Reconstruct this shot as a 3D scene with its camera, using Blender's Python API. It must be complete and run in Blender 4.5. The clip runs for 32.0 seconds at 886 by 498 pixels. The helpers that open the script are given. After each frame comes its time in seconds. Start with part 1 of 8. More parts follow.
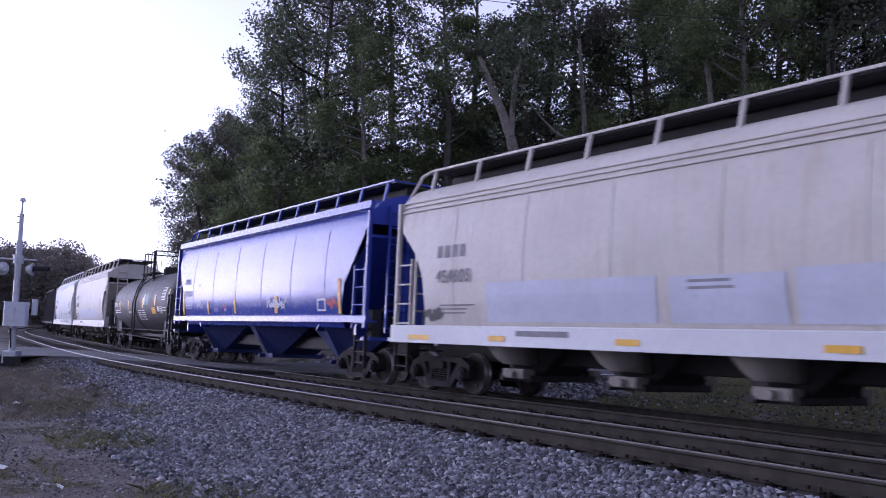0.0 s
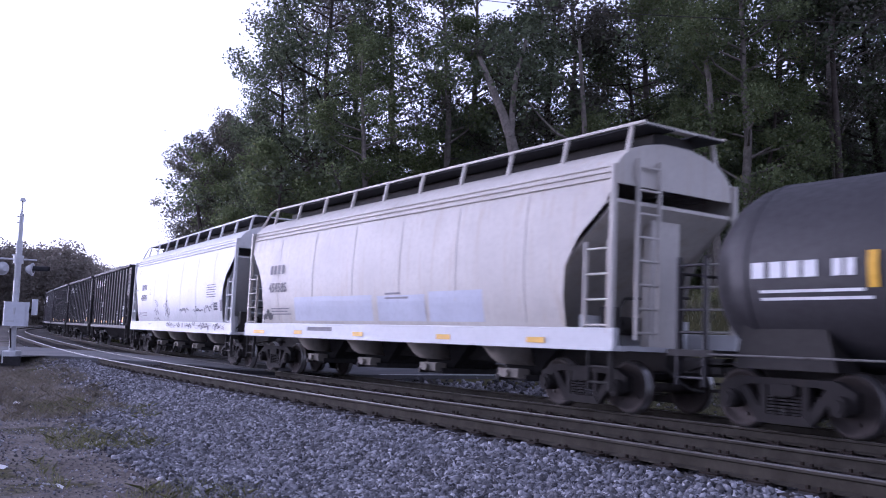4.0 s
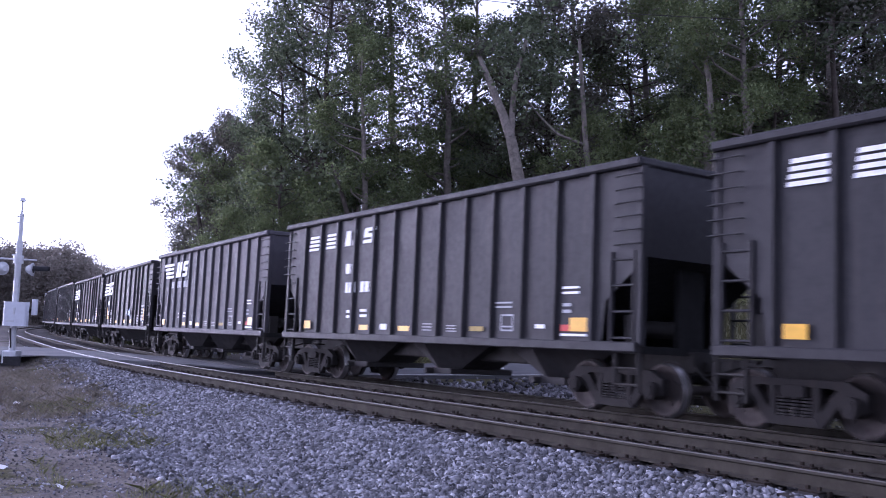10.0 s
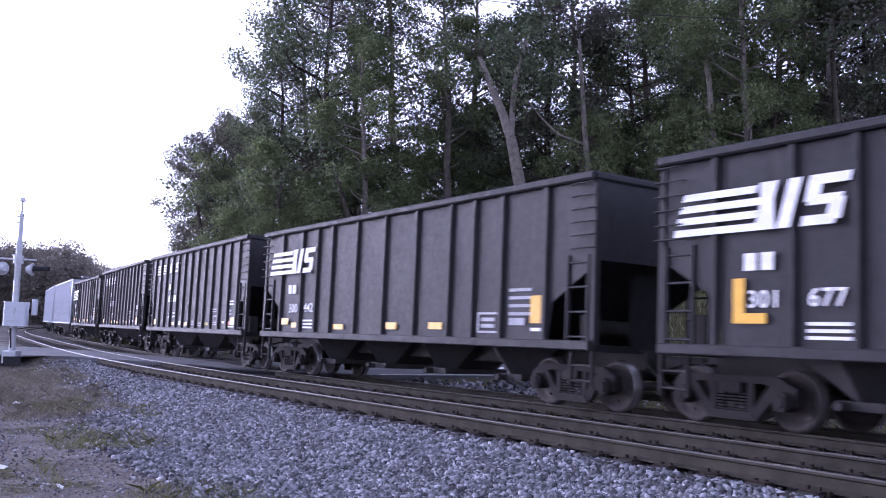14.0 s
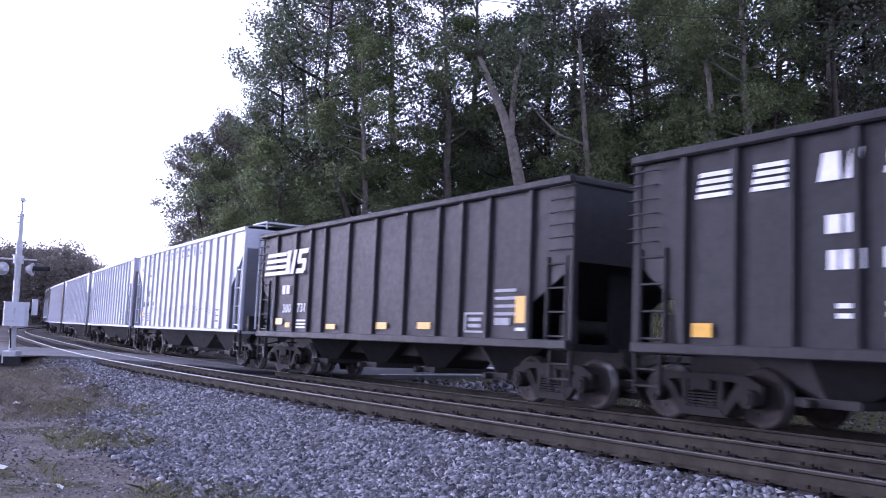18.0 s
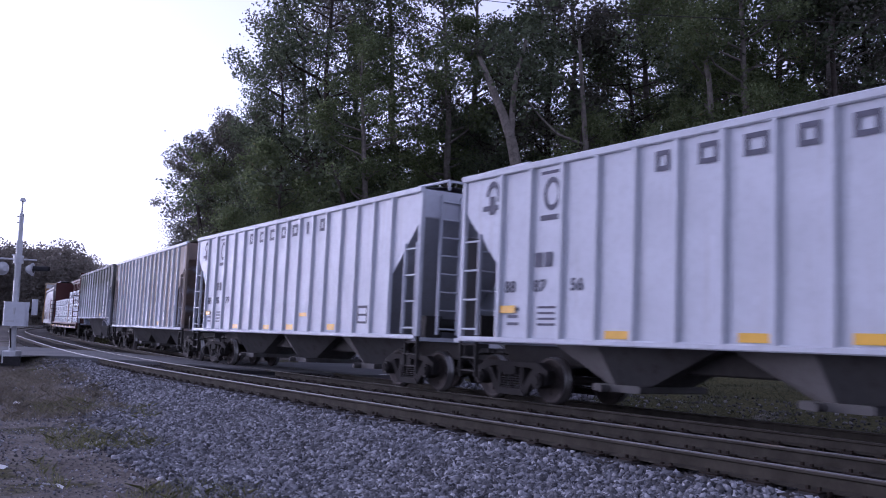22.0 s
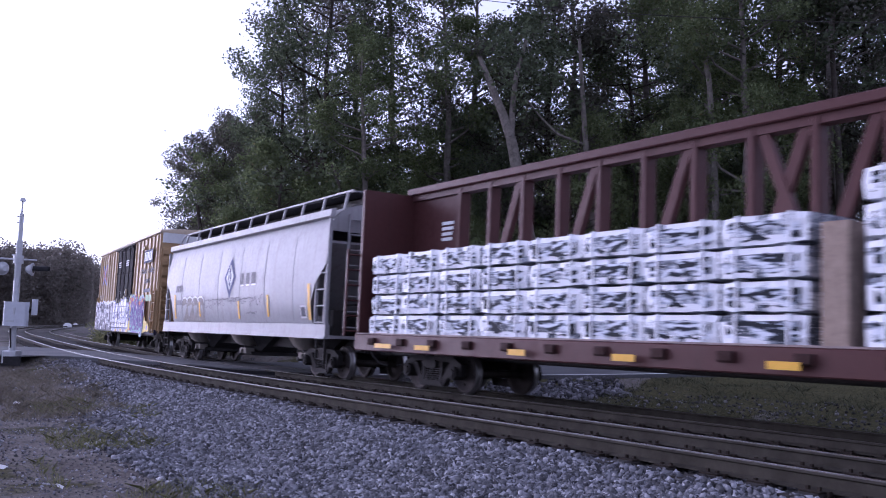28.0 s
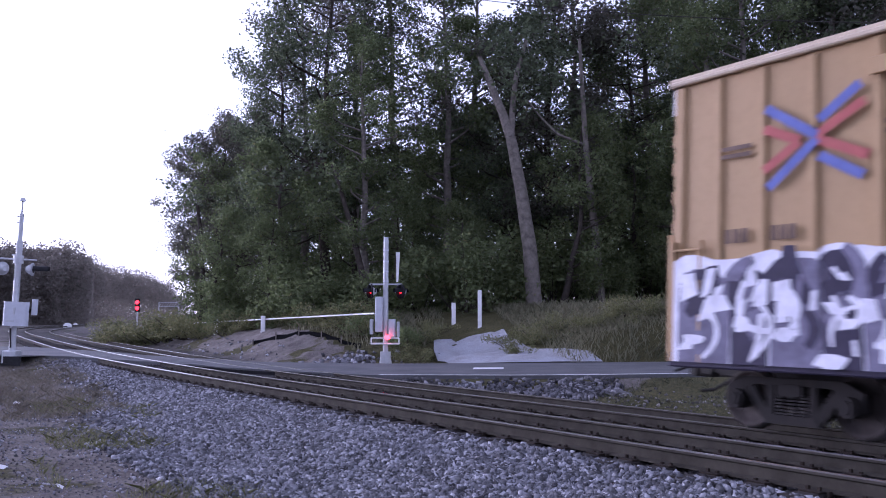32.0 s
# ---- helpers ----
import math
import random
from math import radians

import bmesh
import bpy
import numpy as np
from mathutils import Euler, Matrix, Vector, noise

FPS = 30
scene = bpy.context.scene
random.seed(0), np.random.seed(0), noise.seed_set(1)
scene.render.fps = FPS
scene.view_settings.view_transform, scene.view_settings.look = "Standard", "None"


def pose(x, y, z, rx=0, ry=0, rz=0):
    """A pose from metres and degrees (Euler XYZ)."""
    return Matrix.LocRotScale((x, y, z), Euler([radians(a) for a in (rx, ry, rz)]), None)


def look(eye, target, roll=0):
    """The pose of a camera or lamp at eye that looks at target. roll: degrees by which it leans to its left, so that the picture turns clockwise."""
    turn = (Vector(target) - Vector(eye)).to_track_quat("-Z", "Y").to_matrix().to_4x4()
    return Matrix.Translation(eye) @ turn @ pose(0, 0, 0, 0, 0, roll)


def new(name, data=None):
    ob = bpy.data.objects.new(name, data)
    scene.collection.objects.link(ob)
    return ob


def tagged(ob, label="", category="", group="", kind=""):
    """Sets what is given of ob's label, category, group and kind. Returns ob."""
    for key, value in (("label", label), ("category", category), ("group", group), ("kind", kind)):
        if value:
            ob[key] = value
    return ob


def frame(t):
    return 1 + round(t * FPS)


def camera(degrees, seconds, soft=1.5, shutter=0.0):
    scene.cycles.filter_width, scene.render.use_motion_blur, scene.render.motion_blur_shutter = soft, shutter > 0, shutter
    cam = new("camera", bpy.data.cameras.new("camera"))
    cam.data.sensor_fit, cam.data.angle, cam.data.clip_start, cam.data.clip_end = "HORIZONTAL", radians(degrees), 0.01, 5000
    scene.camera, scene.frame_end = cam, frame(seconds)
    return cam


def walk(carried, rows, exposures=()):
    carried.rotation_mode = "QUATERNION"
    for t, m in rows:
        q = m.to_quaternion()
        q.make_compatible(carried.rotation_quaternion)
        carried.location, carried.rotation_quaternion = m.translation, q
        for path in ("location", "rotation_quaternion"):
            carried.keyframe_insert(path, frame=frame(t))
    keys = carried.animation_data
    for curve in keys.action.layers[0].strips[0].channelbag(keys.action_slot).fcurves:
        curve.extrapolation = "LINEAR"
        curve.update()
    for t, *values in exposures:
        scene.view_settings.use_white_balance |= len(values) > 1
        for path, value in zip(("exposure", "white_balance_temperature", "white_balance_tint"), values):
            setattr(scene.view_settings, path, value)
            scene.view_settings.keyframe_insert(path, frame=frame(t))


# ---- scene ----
# camera: a tripod beside the line, eye at 1.6 m above the far track's railhead
cam = camera(52.18, 32.0, soft=1.0, shutter=0.3)
EYE = Vector((0.0, 0.0, 1.617))
# the clip's camera opens up for dark cars and closes down for pale ones
LIGHTNESS = [(0.0, 0.77), (1.0, 1.17), (2.0, 1.32), (3.0, 1.47), (4.5, 1.02), (5.5, 0.77), (6.0, 0.62), (7.0, 0.82), (8.0, 1.47), (9.0, 1.67), (12.0, 1.62), (14.0, 1.77), (18.0, 1.72), (19.0, 1.42), (20.0, 0.97), (23.0, 0.80), (24.0, 0.87), (25.0, 1.07), (27.0, 1.02), (28.0, 1.07), (29.0, 1.32), (30.0, 1.32), (31.0, 1.12), (32.0, 1.37)]
STAND = Matrix.Translation(EYE) @ pose(0, 0, 0, 90 + 4.293, 0, 0) @ pose(0, 0, 0, 0, 0, 0.067)
walk(cam, [(0.0, STAND), (32.0, STAND)], exposures=[(t, e, 5230, 38) for t, e in LIGHTNESS])

# dusk: a bright sky low beyond the bend, no hard sun
SUN_AZ, SUN_EL = -60.0, 12.0
world = bpy.data.worlds.new("dusk_sky")
scene.world = world
world.use_nodes = True
_n, _l = world.node_tree.nodes, world.node_tree.links
sky = _n.new("ShaderNodeTexSky")
sky.sky_type = "NISHITA"
sky.sun_disc = False
sky.sun_elevation = radians(SUN_EL)
sky.sun_rotation = radians(SUN_AZ)
sky.air_density, sky.dust_density, sky.ozone_density = 1.0, 1.3, 3.0
_n["Background"].inputs["Strength"].default_value = 0.15
haze = _n.new("ShaderNodeHueSaturation")
haze.inputs["Saturation"].default_value = 0.2
_l.new(sky.outputs["Color"], haze.inputs["Color"])
_l.new(haze.outputs["Color"], _n["Background"].inputs["Color"])
sun_data = bpy.data.lights.new("sun", "SUN")
sun_data.energy, sun_data.angle, sun_data.color = 0.28, radians(25), (1.0, 0.92, 0.88)
sun = new("sun", sun_data)
_d = Vector((math.sin(radians(SUN_AZ)) * math.cos(radians(SUN_EL)), math.cos(radians(SUN_AZ)) * math.cos(radians(SUN_EL)), math.sin(radians(SUN_EL))))
sun.matrix_world = look(_d * 200, (0, 0, 0))


# ---- materials ----
def nodes_of(name):
    m = bpy.data.materials.new(name)
    m.use_nodes = True
    t = m.node_tree
    t.nodes["Principled BSDF"].inputs["Specular IOR Level"].default_value = 0.15
    return m, t.nodes, t.links, t.nodes["Principled BSDF"]


def ramp(n, l, src, stops):
    r = n.new("ShaderNodeValToRGB")
    e = r.color_ramp.elements
    while len(e) < len(stops):
        e.new(0.5)
    for k, (p, c) in zip(e, stops):
        k.position, k.color = p, (*c, 1) if len(c) == 3 else c
    l.new(src, r.inputs[0])
    return r.outputs["Color"]


def coords(n, l, scale=(1, 1, 1)):
    c = n.new("ShaderNodeTexCoord")
    m = n.new("ShaderNodeMapping")
    m.inputs["Scale"].default_value = scale
    l.new(c.outputs["Object"], m.inputs["Vector"])
    return m.outputs["Vector"]


def noise_of(n, l, vec, scale, detail=4, rough=0.6):
    t = n.new("ShaderNodeTexNoise")
    t.inputs["Scale"].default_value, t.inputs["Detail"].default_value, t.inputs["Roughness"].default_value = scale, detail, rough
    l.new(vec, t.inputs["Vector"])
    return t.outputs["Fac"]


def mixed(n, l, fac, a, b, mode="MIX"):
    m = n.new("ShaderNodeMix")
    m.data_type, m.blend_type = "RGBA", mode
    for sock, v in ((m.inputs[0], fac), (m.inputs[6], a), (m.inputs[7], b)):
        if isinstance(v, (int, float)):
            sock.default_value = v
        elif isinstance(v, tuple):
            sock.default_value = (*v, 1)
        else:
            l.new(v, sock)
    return m.outputs[2]


def bumped(n, l, bsdf, src, strength=0.3, dist=0.01):
    b = n.new("ShaderNodeBump")
    b.inputs["Strength"].default_value, b.inputs["Distance"].default_value = strength, dist
    l.new(src, b.inputs["Height"])
    l.new(b.outputs["Normal"], bsdf.inputs["Normal"])


def scaled(c, f):
    return tuple(min(1.0, v * f) for v in c)


def paint(name, base, dirt=(0.09, 0.07, 0.05), amount=0.5, rough=0.45, streak=True, metal=0.0, big=0.35):
    """Weathered paint: blotches, fine grain and, on upright things, dirt that has run down."""
    m, n, l, b = nodes_of(name)
    v = coords(n, l)
    f1 = noise_of(n, l, v, big, 5, 0.6)
    f2 = noise_of(n, l, v, 9.0, 4, 0.6)
    col = mixed(n, l, ramp(n, l, f1, [(0.3, (0, 0, 0)), (0.75, (1, 1, 1))]), base, scaled(base, 0.82))
    col = mixed(n, l, ramp(n, l, f2, [(0.45, (0, 0, 0)), (0.8, (0.6, 0.6, 0.6))]), col, scaled(base, 0.75))
    if streak:
        vs = coords(n, l, (3.2, 3.2, 0.16))
        f3 = noise_of(n, l, vs, 1.6, 6, 0.7)
        lo = 0.66 - 0.22 * amount
        fac = ramp(n, l, f3, [(lo, (0, 0, 0)), (lo + 0.22, (amount, amount, amount))])
        col = mixed(n, l, fac, col, dirt)
    l.new(col, b.inputs["Base Color"])
    l.new(ramp(n, l, f2, [(0.3, (rough - 0.08,) * 3), (0.8, (min(1, rough + 0.2),) * 3)]), b.inputs["Roughness"])
    b.inputs["Metallic"].default_value = metal
    bumped(n, l, b, f2, 0.12, 0.01)
    return m


def stained(name, base, stain, panel, share, size=0.85, fade=0.9, margin=2.5):
    """Pale paint whose panels between the ribs carry brown or green grime, each to its own depth, with soft running edges."""
    m, n, l, b = nodes_of(name)
    v = coords(n, l)
    sep = n.new("ShaderNodeSeparateXYZ")
    l.new(v, sep.inputs[0])

    def calc(op, x, y=None, z=None):
        q = n.new("ShaderNodeMath")
        q.operation = op
        for k, e in enumerate((x, y, z)):
            if e is None:
                continue
            if isinstance(e, (int, float)):
                q.inputs[k].default_value = e
            else:
                l.new(e, q.inputs[k])
        return q.outputs[0]
    f1, f2 = noise_of(n, l, coords(n, l, (1.0, 1.0, 0.3)), size * 1.6, 5, 0.62), noise_of(n, l, v, 9.0, 4, 0.6)
    f3 = noise_of(n, l, coords(n, l, (3.5, 3.5, 0.22)), 1.5, 4, 0.6)
    cell = calc("FLOOR", calc("MULTIPLY_ADD", sep.outputs[0], 1.0 / panel, 0.5))
    w = n.new("ShaderNodeTexWhiteNoise")
    w.noise_dimensions = "1D"
    l.new(cell, w.inputs["W"])
    rnd = w.outputs["Value"]
    end = calc("MULTIPLY_ADD", rnd, -2.6, 3.6)
    below = calc("MULTIPLY", calc("SUBTRACT", sep.outputs[2], end), 0.3)
    dirty = calc("ADD", calc("ADD", below, calc("MULTIPLY", calc("SUBTRACT", f1, 0.5), 3.4)), calc("MULTIPLY_ADD", rnd, 0.5, share))
    edge = calc("ABSOLUTE", calc("SUBTRACT", calc("FRACT", calc("MULTIPLY_ADD", sep.outputs[0], 1.0 / panel, 0.5)), 0.5))
    dirty = calc("SUBTRACT", dirty, calc("MULTIPLY", calc("MAXIMUM", calc("SUBTRACT", edge, 0.24), 0.0), margin))
    col = mixed(n, l, ramp(n, l, f2, [(0.4, (0, 0, 0)), (0.8, (0.5, 0.5, 0.5))]), base, scaled(base, 0.78))
    tone = ramp(n, l, f1, [(0.35, scaled(stain, 0.75)), (0.65, scaled(stain, 1.35))])
    col = mixed(n, l, ramp(n, l, dirty, [(0.12, (0, 0, 0)), (1.0, (fade,) * 3)]), col, tone)
    col = mixed(n, l, ramp(n, l, f3, [(0.52, (0, 0, 0)), (0.75, (0.5, 0.5, 0.5))]), col, scaled(stain, 0.8))
    l.new(col, b.inputs["Base Color"])
    b.inputs["Roughness"].default_value = 0.65
    bumped(n, l, b, f2, 0.12, 0.01)
    return m


def plain(name, base, rough=0.6, metal=0.0, vary=0.25, scale=6.0):
    m, n, l, b = nodes_of(name)
    f = noise_of(n, l, coords(n, l), scale, 5, 0.65)
    l.new(ramp(n, l, f, [(0.3, scaled(base, 1 - vary)), (0.7, scaled(base, 1 + vary))]), b.inputs["Base Color"])
    b.inputs["Roughness"].default_value, b.inputs["Metallic"].default_value = rough, metal
    bumped(n, l, b, f, 0.2, 0.01)
    return m


def foliage(name, dark, light, warm, lit=0.42, rough=0.4):
    m, n, l, b = nodes_of(name)
    g = n.new("ShaderNodeNewGeometry")
    o = n.new("ShaderNodeObjectInfo")
    c = ramp(n, l, g.outputs["Random Per Island"], [(0.0, dark), (0.6, light), (0.97, light), (1.0, warm)])
    c = mixed(n, l, 0.35, c, ramp(n, l, o.outputs["Random"], [(0.0, dark), (1.0, light)]))
    l.new(c, b.inputs["Base Color"])
    b.inputs["Roughness"].default_value = rough
    t = n.new("ShaderNodeBsdfTranslucent")
    l.new(c, t.inputs["Color"])
    mx = n.new("ShaderNodeMixShader")
    mx.inputs[0].default_value = lit
    l.new(b.outputs[0], mx.inputs[1])
    l.new(t.outputs[0], mx.inputs[2])
    l.new(mx.outputs[0], n["Material Output"].inputs["Surface"])
    return m


def glowing(name, color, strength):
    m, n, l, b = nodes_of(name)
    b.inputs["Base Color"].default_value = (*color, 1)
    b.inputs["Emission Color"].default_value = (*color, 1)
    b.inputs["Emission Strength"].default_value = strength
    return m


M_WHITE = paint("white_car_paint", (0.66, 0.66, 0.66), (0.3, 0.27, 0.24), 0.25)
M_BEIGE = paint("beige_car_paint", (0.59, 0.555, 0.5), (0.4, 0.31, 0.2), 0.6, big=0.8)
M_BLUE = paint("blue_car_paint", (0.05, 0.075, 0.37), (0.06, 0.07, 0.28), 0.2, rough=0.2)
M_BLUE.node_tree.nodes["Principled BSDF"].inputs["Specular IOR Level"].default_value = 0.125
M_BLACKCAR = paint("black_car_paint", (0.026, 0.0245, 0.0275), (0.06, 0.05, 0.045), 0.5, rough=0.62)
M_BLACKCAR.node_tree.nodes["Principled BSDF"].inputs["Specular IOR Level"].default_value = 0.24
M_GREYCAR = paint("dusty_black_car_paint", (0.064, 0.06, 0.068), (0.09, 0.08, 0.074), 0.5, rough=0.62)
M_TANK = paint("black_tank_paint", (0.026, 0.024, 0.027), (0.06, 0.048, 0.045), 0.3, rough=0.6)
M_TANK.node_tree.nodes["Principled BSDF"].inputs["Specular IOR Level"].default_value = 0.4
M_LGREY = paint("pale_grey_car_paint", (0.54, 0.56, 0.62), (0.3, 0.27, 0.25), 0.5, big=0.8)
M_RUSTY = stained("rust_streaked_grey_paint", (0.54, 0.54, 0.6), (0.2, 0.137, 0.088), 0.846, 0.85, 1.4, 0.82, 4.0)
M_MOSSY = stained("grimy_green_grey_paint", (0.48, 0.5, 0.58), (0.085, 0.088, 0.07), 1.06, 0.36, 1.0, 0.9, 0.6)
M_ADM = paint("worn_grey_car_paint", (0.4, 0.39, 0.4), (0.2, 0.17, 0.14), 0.6, big=0.8)
M_OXIDE = paint("oxide_brown_paint", (0.085, 0.033, 0.031), (0.05, 0.03, 0.027), 0.5)
M_YELLOW = paint("yellow_tan_car_paint", (0.42, 0.28, 0.145), (0.27, 0.17, 0.09), 0.3)
M_DOOR = paint("black_door_paint", (0.03, 0.028, 0.03), (0.05, 0.045, 0.045), 0.3, rough=0.85)
M_DOOR.node_tree.nodes["Principled BSDF"].inputs["Specular IOR Level"].default_value = 0.15
M_EAVE = paint("cream_eave_paint", (0.56, 0.46, 0.34), (0.3, 0.22, 0.14), 0.4)
M_TRUCK = paint("grimy_truck_iron", (0.028, 0.025, 0.024), (0.07, 0.055, 0.045), 0.4, rough=0.85)
# dust and grime, with some of the shade under the cars in the base colour
M_CHUTE = paint("dusty_shaded_underframe_paint", (0.15, 0.143, 0.14), (0.06, 0.05, 0.043), 0.7, rough=0.8)
M_OUTLET = paint("dusty_tan_outlet_paint", (0.3, 0.27, 0.235), (0.12, 0.1, 0.085), 0.6, rough=0.75)
# bay paints: darkened for the shade below the bodies; the blue is a shaded M_BLUE
M_BLUEBAY = paint("shaded_blue_bay_paint", (0.028, 0.038, 0.13), (0.05, 0.045, 0.05), 0.6, rough=0.6)
M_BAY = paint("grimed_and_shaded_bay_paint", (0.06, 0.056, 0.056), (0.03, 0.027, 0.025), 0.7, rough=0.8)
M_FADE = plain("faded_dark_lettering", (0.11, 0.11, 0.14), 0.7, 0, 0.2)
M_DARKIRON = plain("dark_iron", (0.035, 0.032, 0.03), 0.7)
M_WHEEL = plain("worn_wheel_steel", (0.06, 0.05, 0.046), 0.7, 0.1)
M_TREAD = plain("bright_wheel_tread", (0.35, 0.34, 0.33), 0.35, 0.9, 0.1)
M_GRATING = plain("walkway_grating_steel", (0.035, 0.035, 0.038), 0.8, 0.1)
M_SOOT = plain("coal_dusted_steel", (0.02, 0.02, 0.02), 0.9)
M_FABRIC = plain("black_fence_fabric", (0.012, 0.012, 0.013), 1.0)
M_FABRIC.node_tree.nodes["Principled BSDF"].inputs["Specular IOR Level"].default_value = 0.0
M_LETTER_W = plain("white_lettering", (0.75, 0.75, 0.75), 0.6, 0, 0.12)
M_LETTER_D = plain("dark_lettering", (0.07, 0.07, 0.09), 0.6, 0, 0.15)
M_REFLECT = plain("yellow_reflective_patch", (0.72, 0.41, 0.05), 0.4, 0, 0.1)
M_REFLECT_D = plain("grimy_yellow_patch", (0.3, 0.22, 0.06), 0.6, 0, 0.2)
M_DIM = plain("grimy_white_lettering", (0.36, 0.36, 0.38), 0.7, 0, 0.2)
M_RED = plain("red_paint", (0.5, 0.05, 0.04), 0.5, 0, 0.15)
M_RAILTOP = plain("polished_rail_head", (0.48, 0.46, 0.44), 0.2, 1.0, 0.05)
M_RAILSIDE = plain("worn_rail_shoulder", (0.12, 0.11, 0.1), 0.4, 0.7, 0.15)
M_RAIL = plain("rusted_rail_web", (0.056, 0.05, 0.041), 0.9, 0.0, 0.3, 3.0)
M_RAIL.node_tree.nodes["Principled BSDF"].inputs["Specular IOR Level"].default_value = 0.05
M_SPIKE = plain("rusted_spike", (0.03, 0.023, 0.018), 0.9, 0.0)
M_GALV = plain("galvanised_steel", (0.5, 0.51, 0.53), 0.5, 0.3, 0.1)
M_WPOST = plain("white_post_paint", (0.78, 0.78, 0.78), 0.6, 0, 0.08)
M_BARK = plain("pale_bark", (0.17, 0.15, 0.13), 0.9, 0, 0.4, 4.0)
M_BARK_D = plain("dark_bark", (0.06, 0.05, 0.042), 0.9, 0, 0.4, 4.0)
M_LEAF = foliage("oak_leaves", (0.046, 0.062, 0.037), (0.14, 0.168, 0.096), (0.2, 0.172, 0.092), 0.5)
M_LEAF_B = foliage("browning_oak_leaves", (0.07, 0.07, 0.055), (0.165, 0.158, 0.12), (0.22, 0.17, 0.12), 0.5)
M_LEAF_L = foliage("light_leaves", (0.075, 0.1, 0.045), (0.185, 0.22, 0.1), (0.28, 0.23, 0.11), 0.5)
M_DRY = foliage("dry_pinkish_weeds", (0.14, 0.128, 0.1), (0.235, 0.21, 0.165), (0.29, 0.25, 0.19))
M_GRASS = foliage("dry_grass_blades", (0.13, 0.135, 0.085), (0.27, 0.26, 0.17), (0.34, 0.29, 0.21), 0.45, 0.7)
# distance haze is mixed into these leaf colours: paler and greyer than near leaves
M_LEAF_FAR = foliage("far_leaves_paled_by_haze", (0.15, 0.137, 0.118), (0.25, 0.225, 0.195), (0.31, 0.24, 0.2), 0.55, 0.8)
M_SHOULDER = foliage("dull_green_verge_grass", (0.05, 0.058, 0.034), (0.13, 0.135, 0.085), (0.2, 0.17, 0.11), 0.4, 0.7)
M_WEED = foliage("yellow_green_weeds", (0.1, 0.11, 0.05), (0.23, 0.23, 0.11), (0.3, 0.24, 0.13))


# ---- mesh helpers ----
class Shape:
    """A mesh under way: pieces are added, then linked as one object."""

    def __init__(self):
        self.v, self.f, self.m, self.s = [], [], [], []

    def add(self, verts, faces, mat=0, smooth=False, at=None):
        k = len(self.v)
        self.v += [tuple(at @ Vector(p)) for p in verts] if at is not None else [tuple(p) for p in verts]
        self.f += [[i + k for i in f] for f in faces]
        self.m += [mat] * len(faces)
        self.s += [smooth] * len(faces)
        return self

    def box(self, x0, x1, y0, y1, z0, z1, mat=0, at=None, c=0.0):
        """A block; c: chamfer of the upright and level edges along its longest side."""
        if c <= 0:
            v = [(x, y, z) for z in (z0, z1) for y in (y0, y1) for x in (x0, x1)]
            return self.add(v, [(0, 2, 3, 1), (4, 5, 7, 6), (0, 1, 5, 4), (2, 6, 7, 3), (0, 4, 6, 2), (1, 3, 7, 5)], mat, False, at)
        d = [x1 - x0, y1 - y0, z1 - z0]
        ax = d.index(max(d))
        lo, hi = [(x0, x1), (y0, y1), (z0, z1)], None
        a, b = [i for i in range(3) if i != ax]
        (a0, a1), (b0, b1), (e0, e1) = lo[a], lo[b], lo[ax]
        c = min(c, (a1 - a0) * 0.45, (b1 - b0) * 0.45)
        ring = [(a0 + c, b0), (a1 - c, b0), (a1, b0 + c), (a1, b1 - c), (a1 - c, b1), (a0 + c, b1), (a0, b1 - c), (a0, b0 + c)]
        v = []
        for e in (e0, e1):
            for p, q in ring:
                w = [0, 0, 0]
                w[a], w[b], w[ax] = p, q, e
                v.append(w)
        f = [tuple(range(7, -1, -1)), tuple(range(8, 16))] + [(i, (i + 1) % 8, 8 + (i + 1) % 8, 8 + i) for i in range(8)]
        if ax == 1:
            f = [tuple(reversed(q)) for q in f]
        return self.add(v, f, mat, False, at)

    def tube(self, p, q, r, r2=None, seg=10, mat=0, caps=True, smooth=True, at=None):
        p, q = Vector(p), Vector(q)
        r2 = r if r2 is None else r2
        z = (q - p).normalized()
        x = z.orthogonal().normalized()
        y = z.cross(x)
        v = []
        for c, rad in ((p, r), (q, r2)):
            for i in range(seg):
                a = 2 * math.pi * i / seg
                v.append(c + (x * math.cos(a) + y * math.sin(a)) * rad)
        self.add(v, [(i, (i + 1) % seg, seg + (i + 1) % seg, seg + i) for i in range(seg)], mat, smooth, at)
        if caps:
            self.add(v[:seg], [tuple(range(seg - 1, -1, -1))], mat, False, at)
            self.add(v[seg:], [tuple(range(seg))], mat, False, at)
        return self

    def line(self, pts, r, seg=6, mat=0, at=None):
        for a, b in zip(pts, pts[1:]):
            self.tube(a, b, r, None, seg, mat, True, True, at)
        return self

    def prism(self, outline, axis, a, b, mat=0, at=None):
        """Extrudes a 2D outline along an axis from a to b. axis 'y': outline is (x, z); 'x': (y, z); 'z': (x, y)."""
        def put(p, e):
            return {"y": (p[0], e, p[1]), "x": (e, p[0], p[1]), "z": (p[0], p[1], e)}[axis]
        n = len(outline)
        v = [put(p, a) for p in outline] + [put(p, b) for p in outline]
        f = [tuple(range(n)), tuple(range(2 * n - 1, n - 1, -1))] + [(i + n, (i + 1) % n + n, (i + 1) % n, i) for i in range(n)]
        return self.add(v, f, mat, False, at)

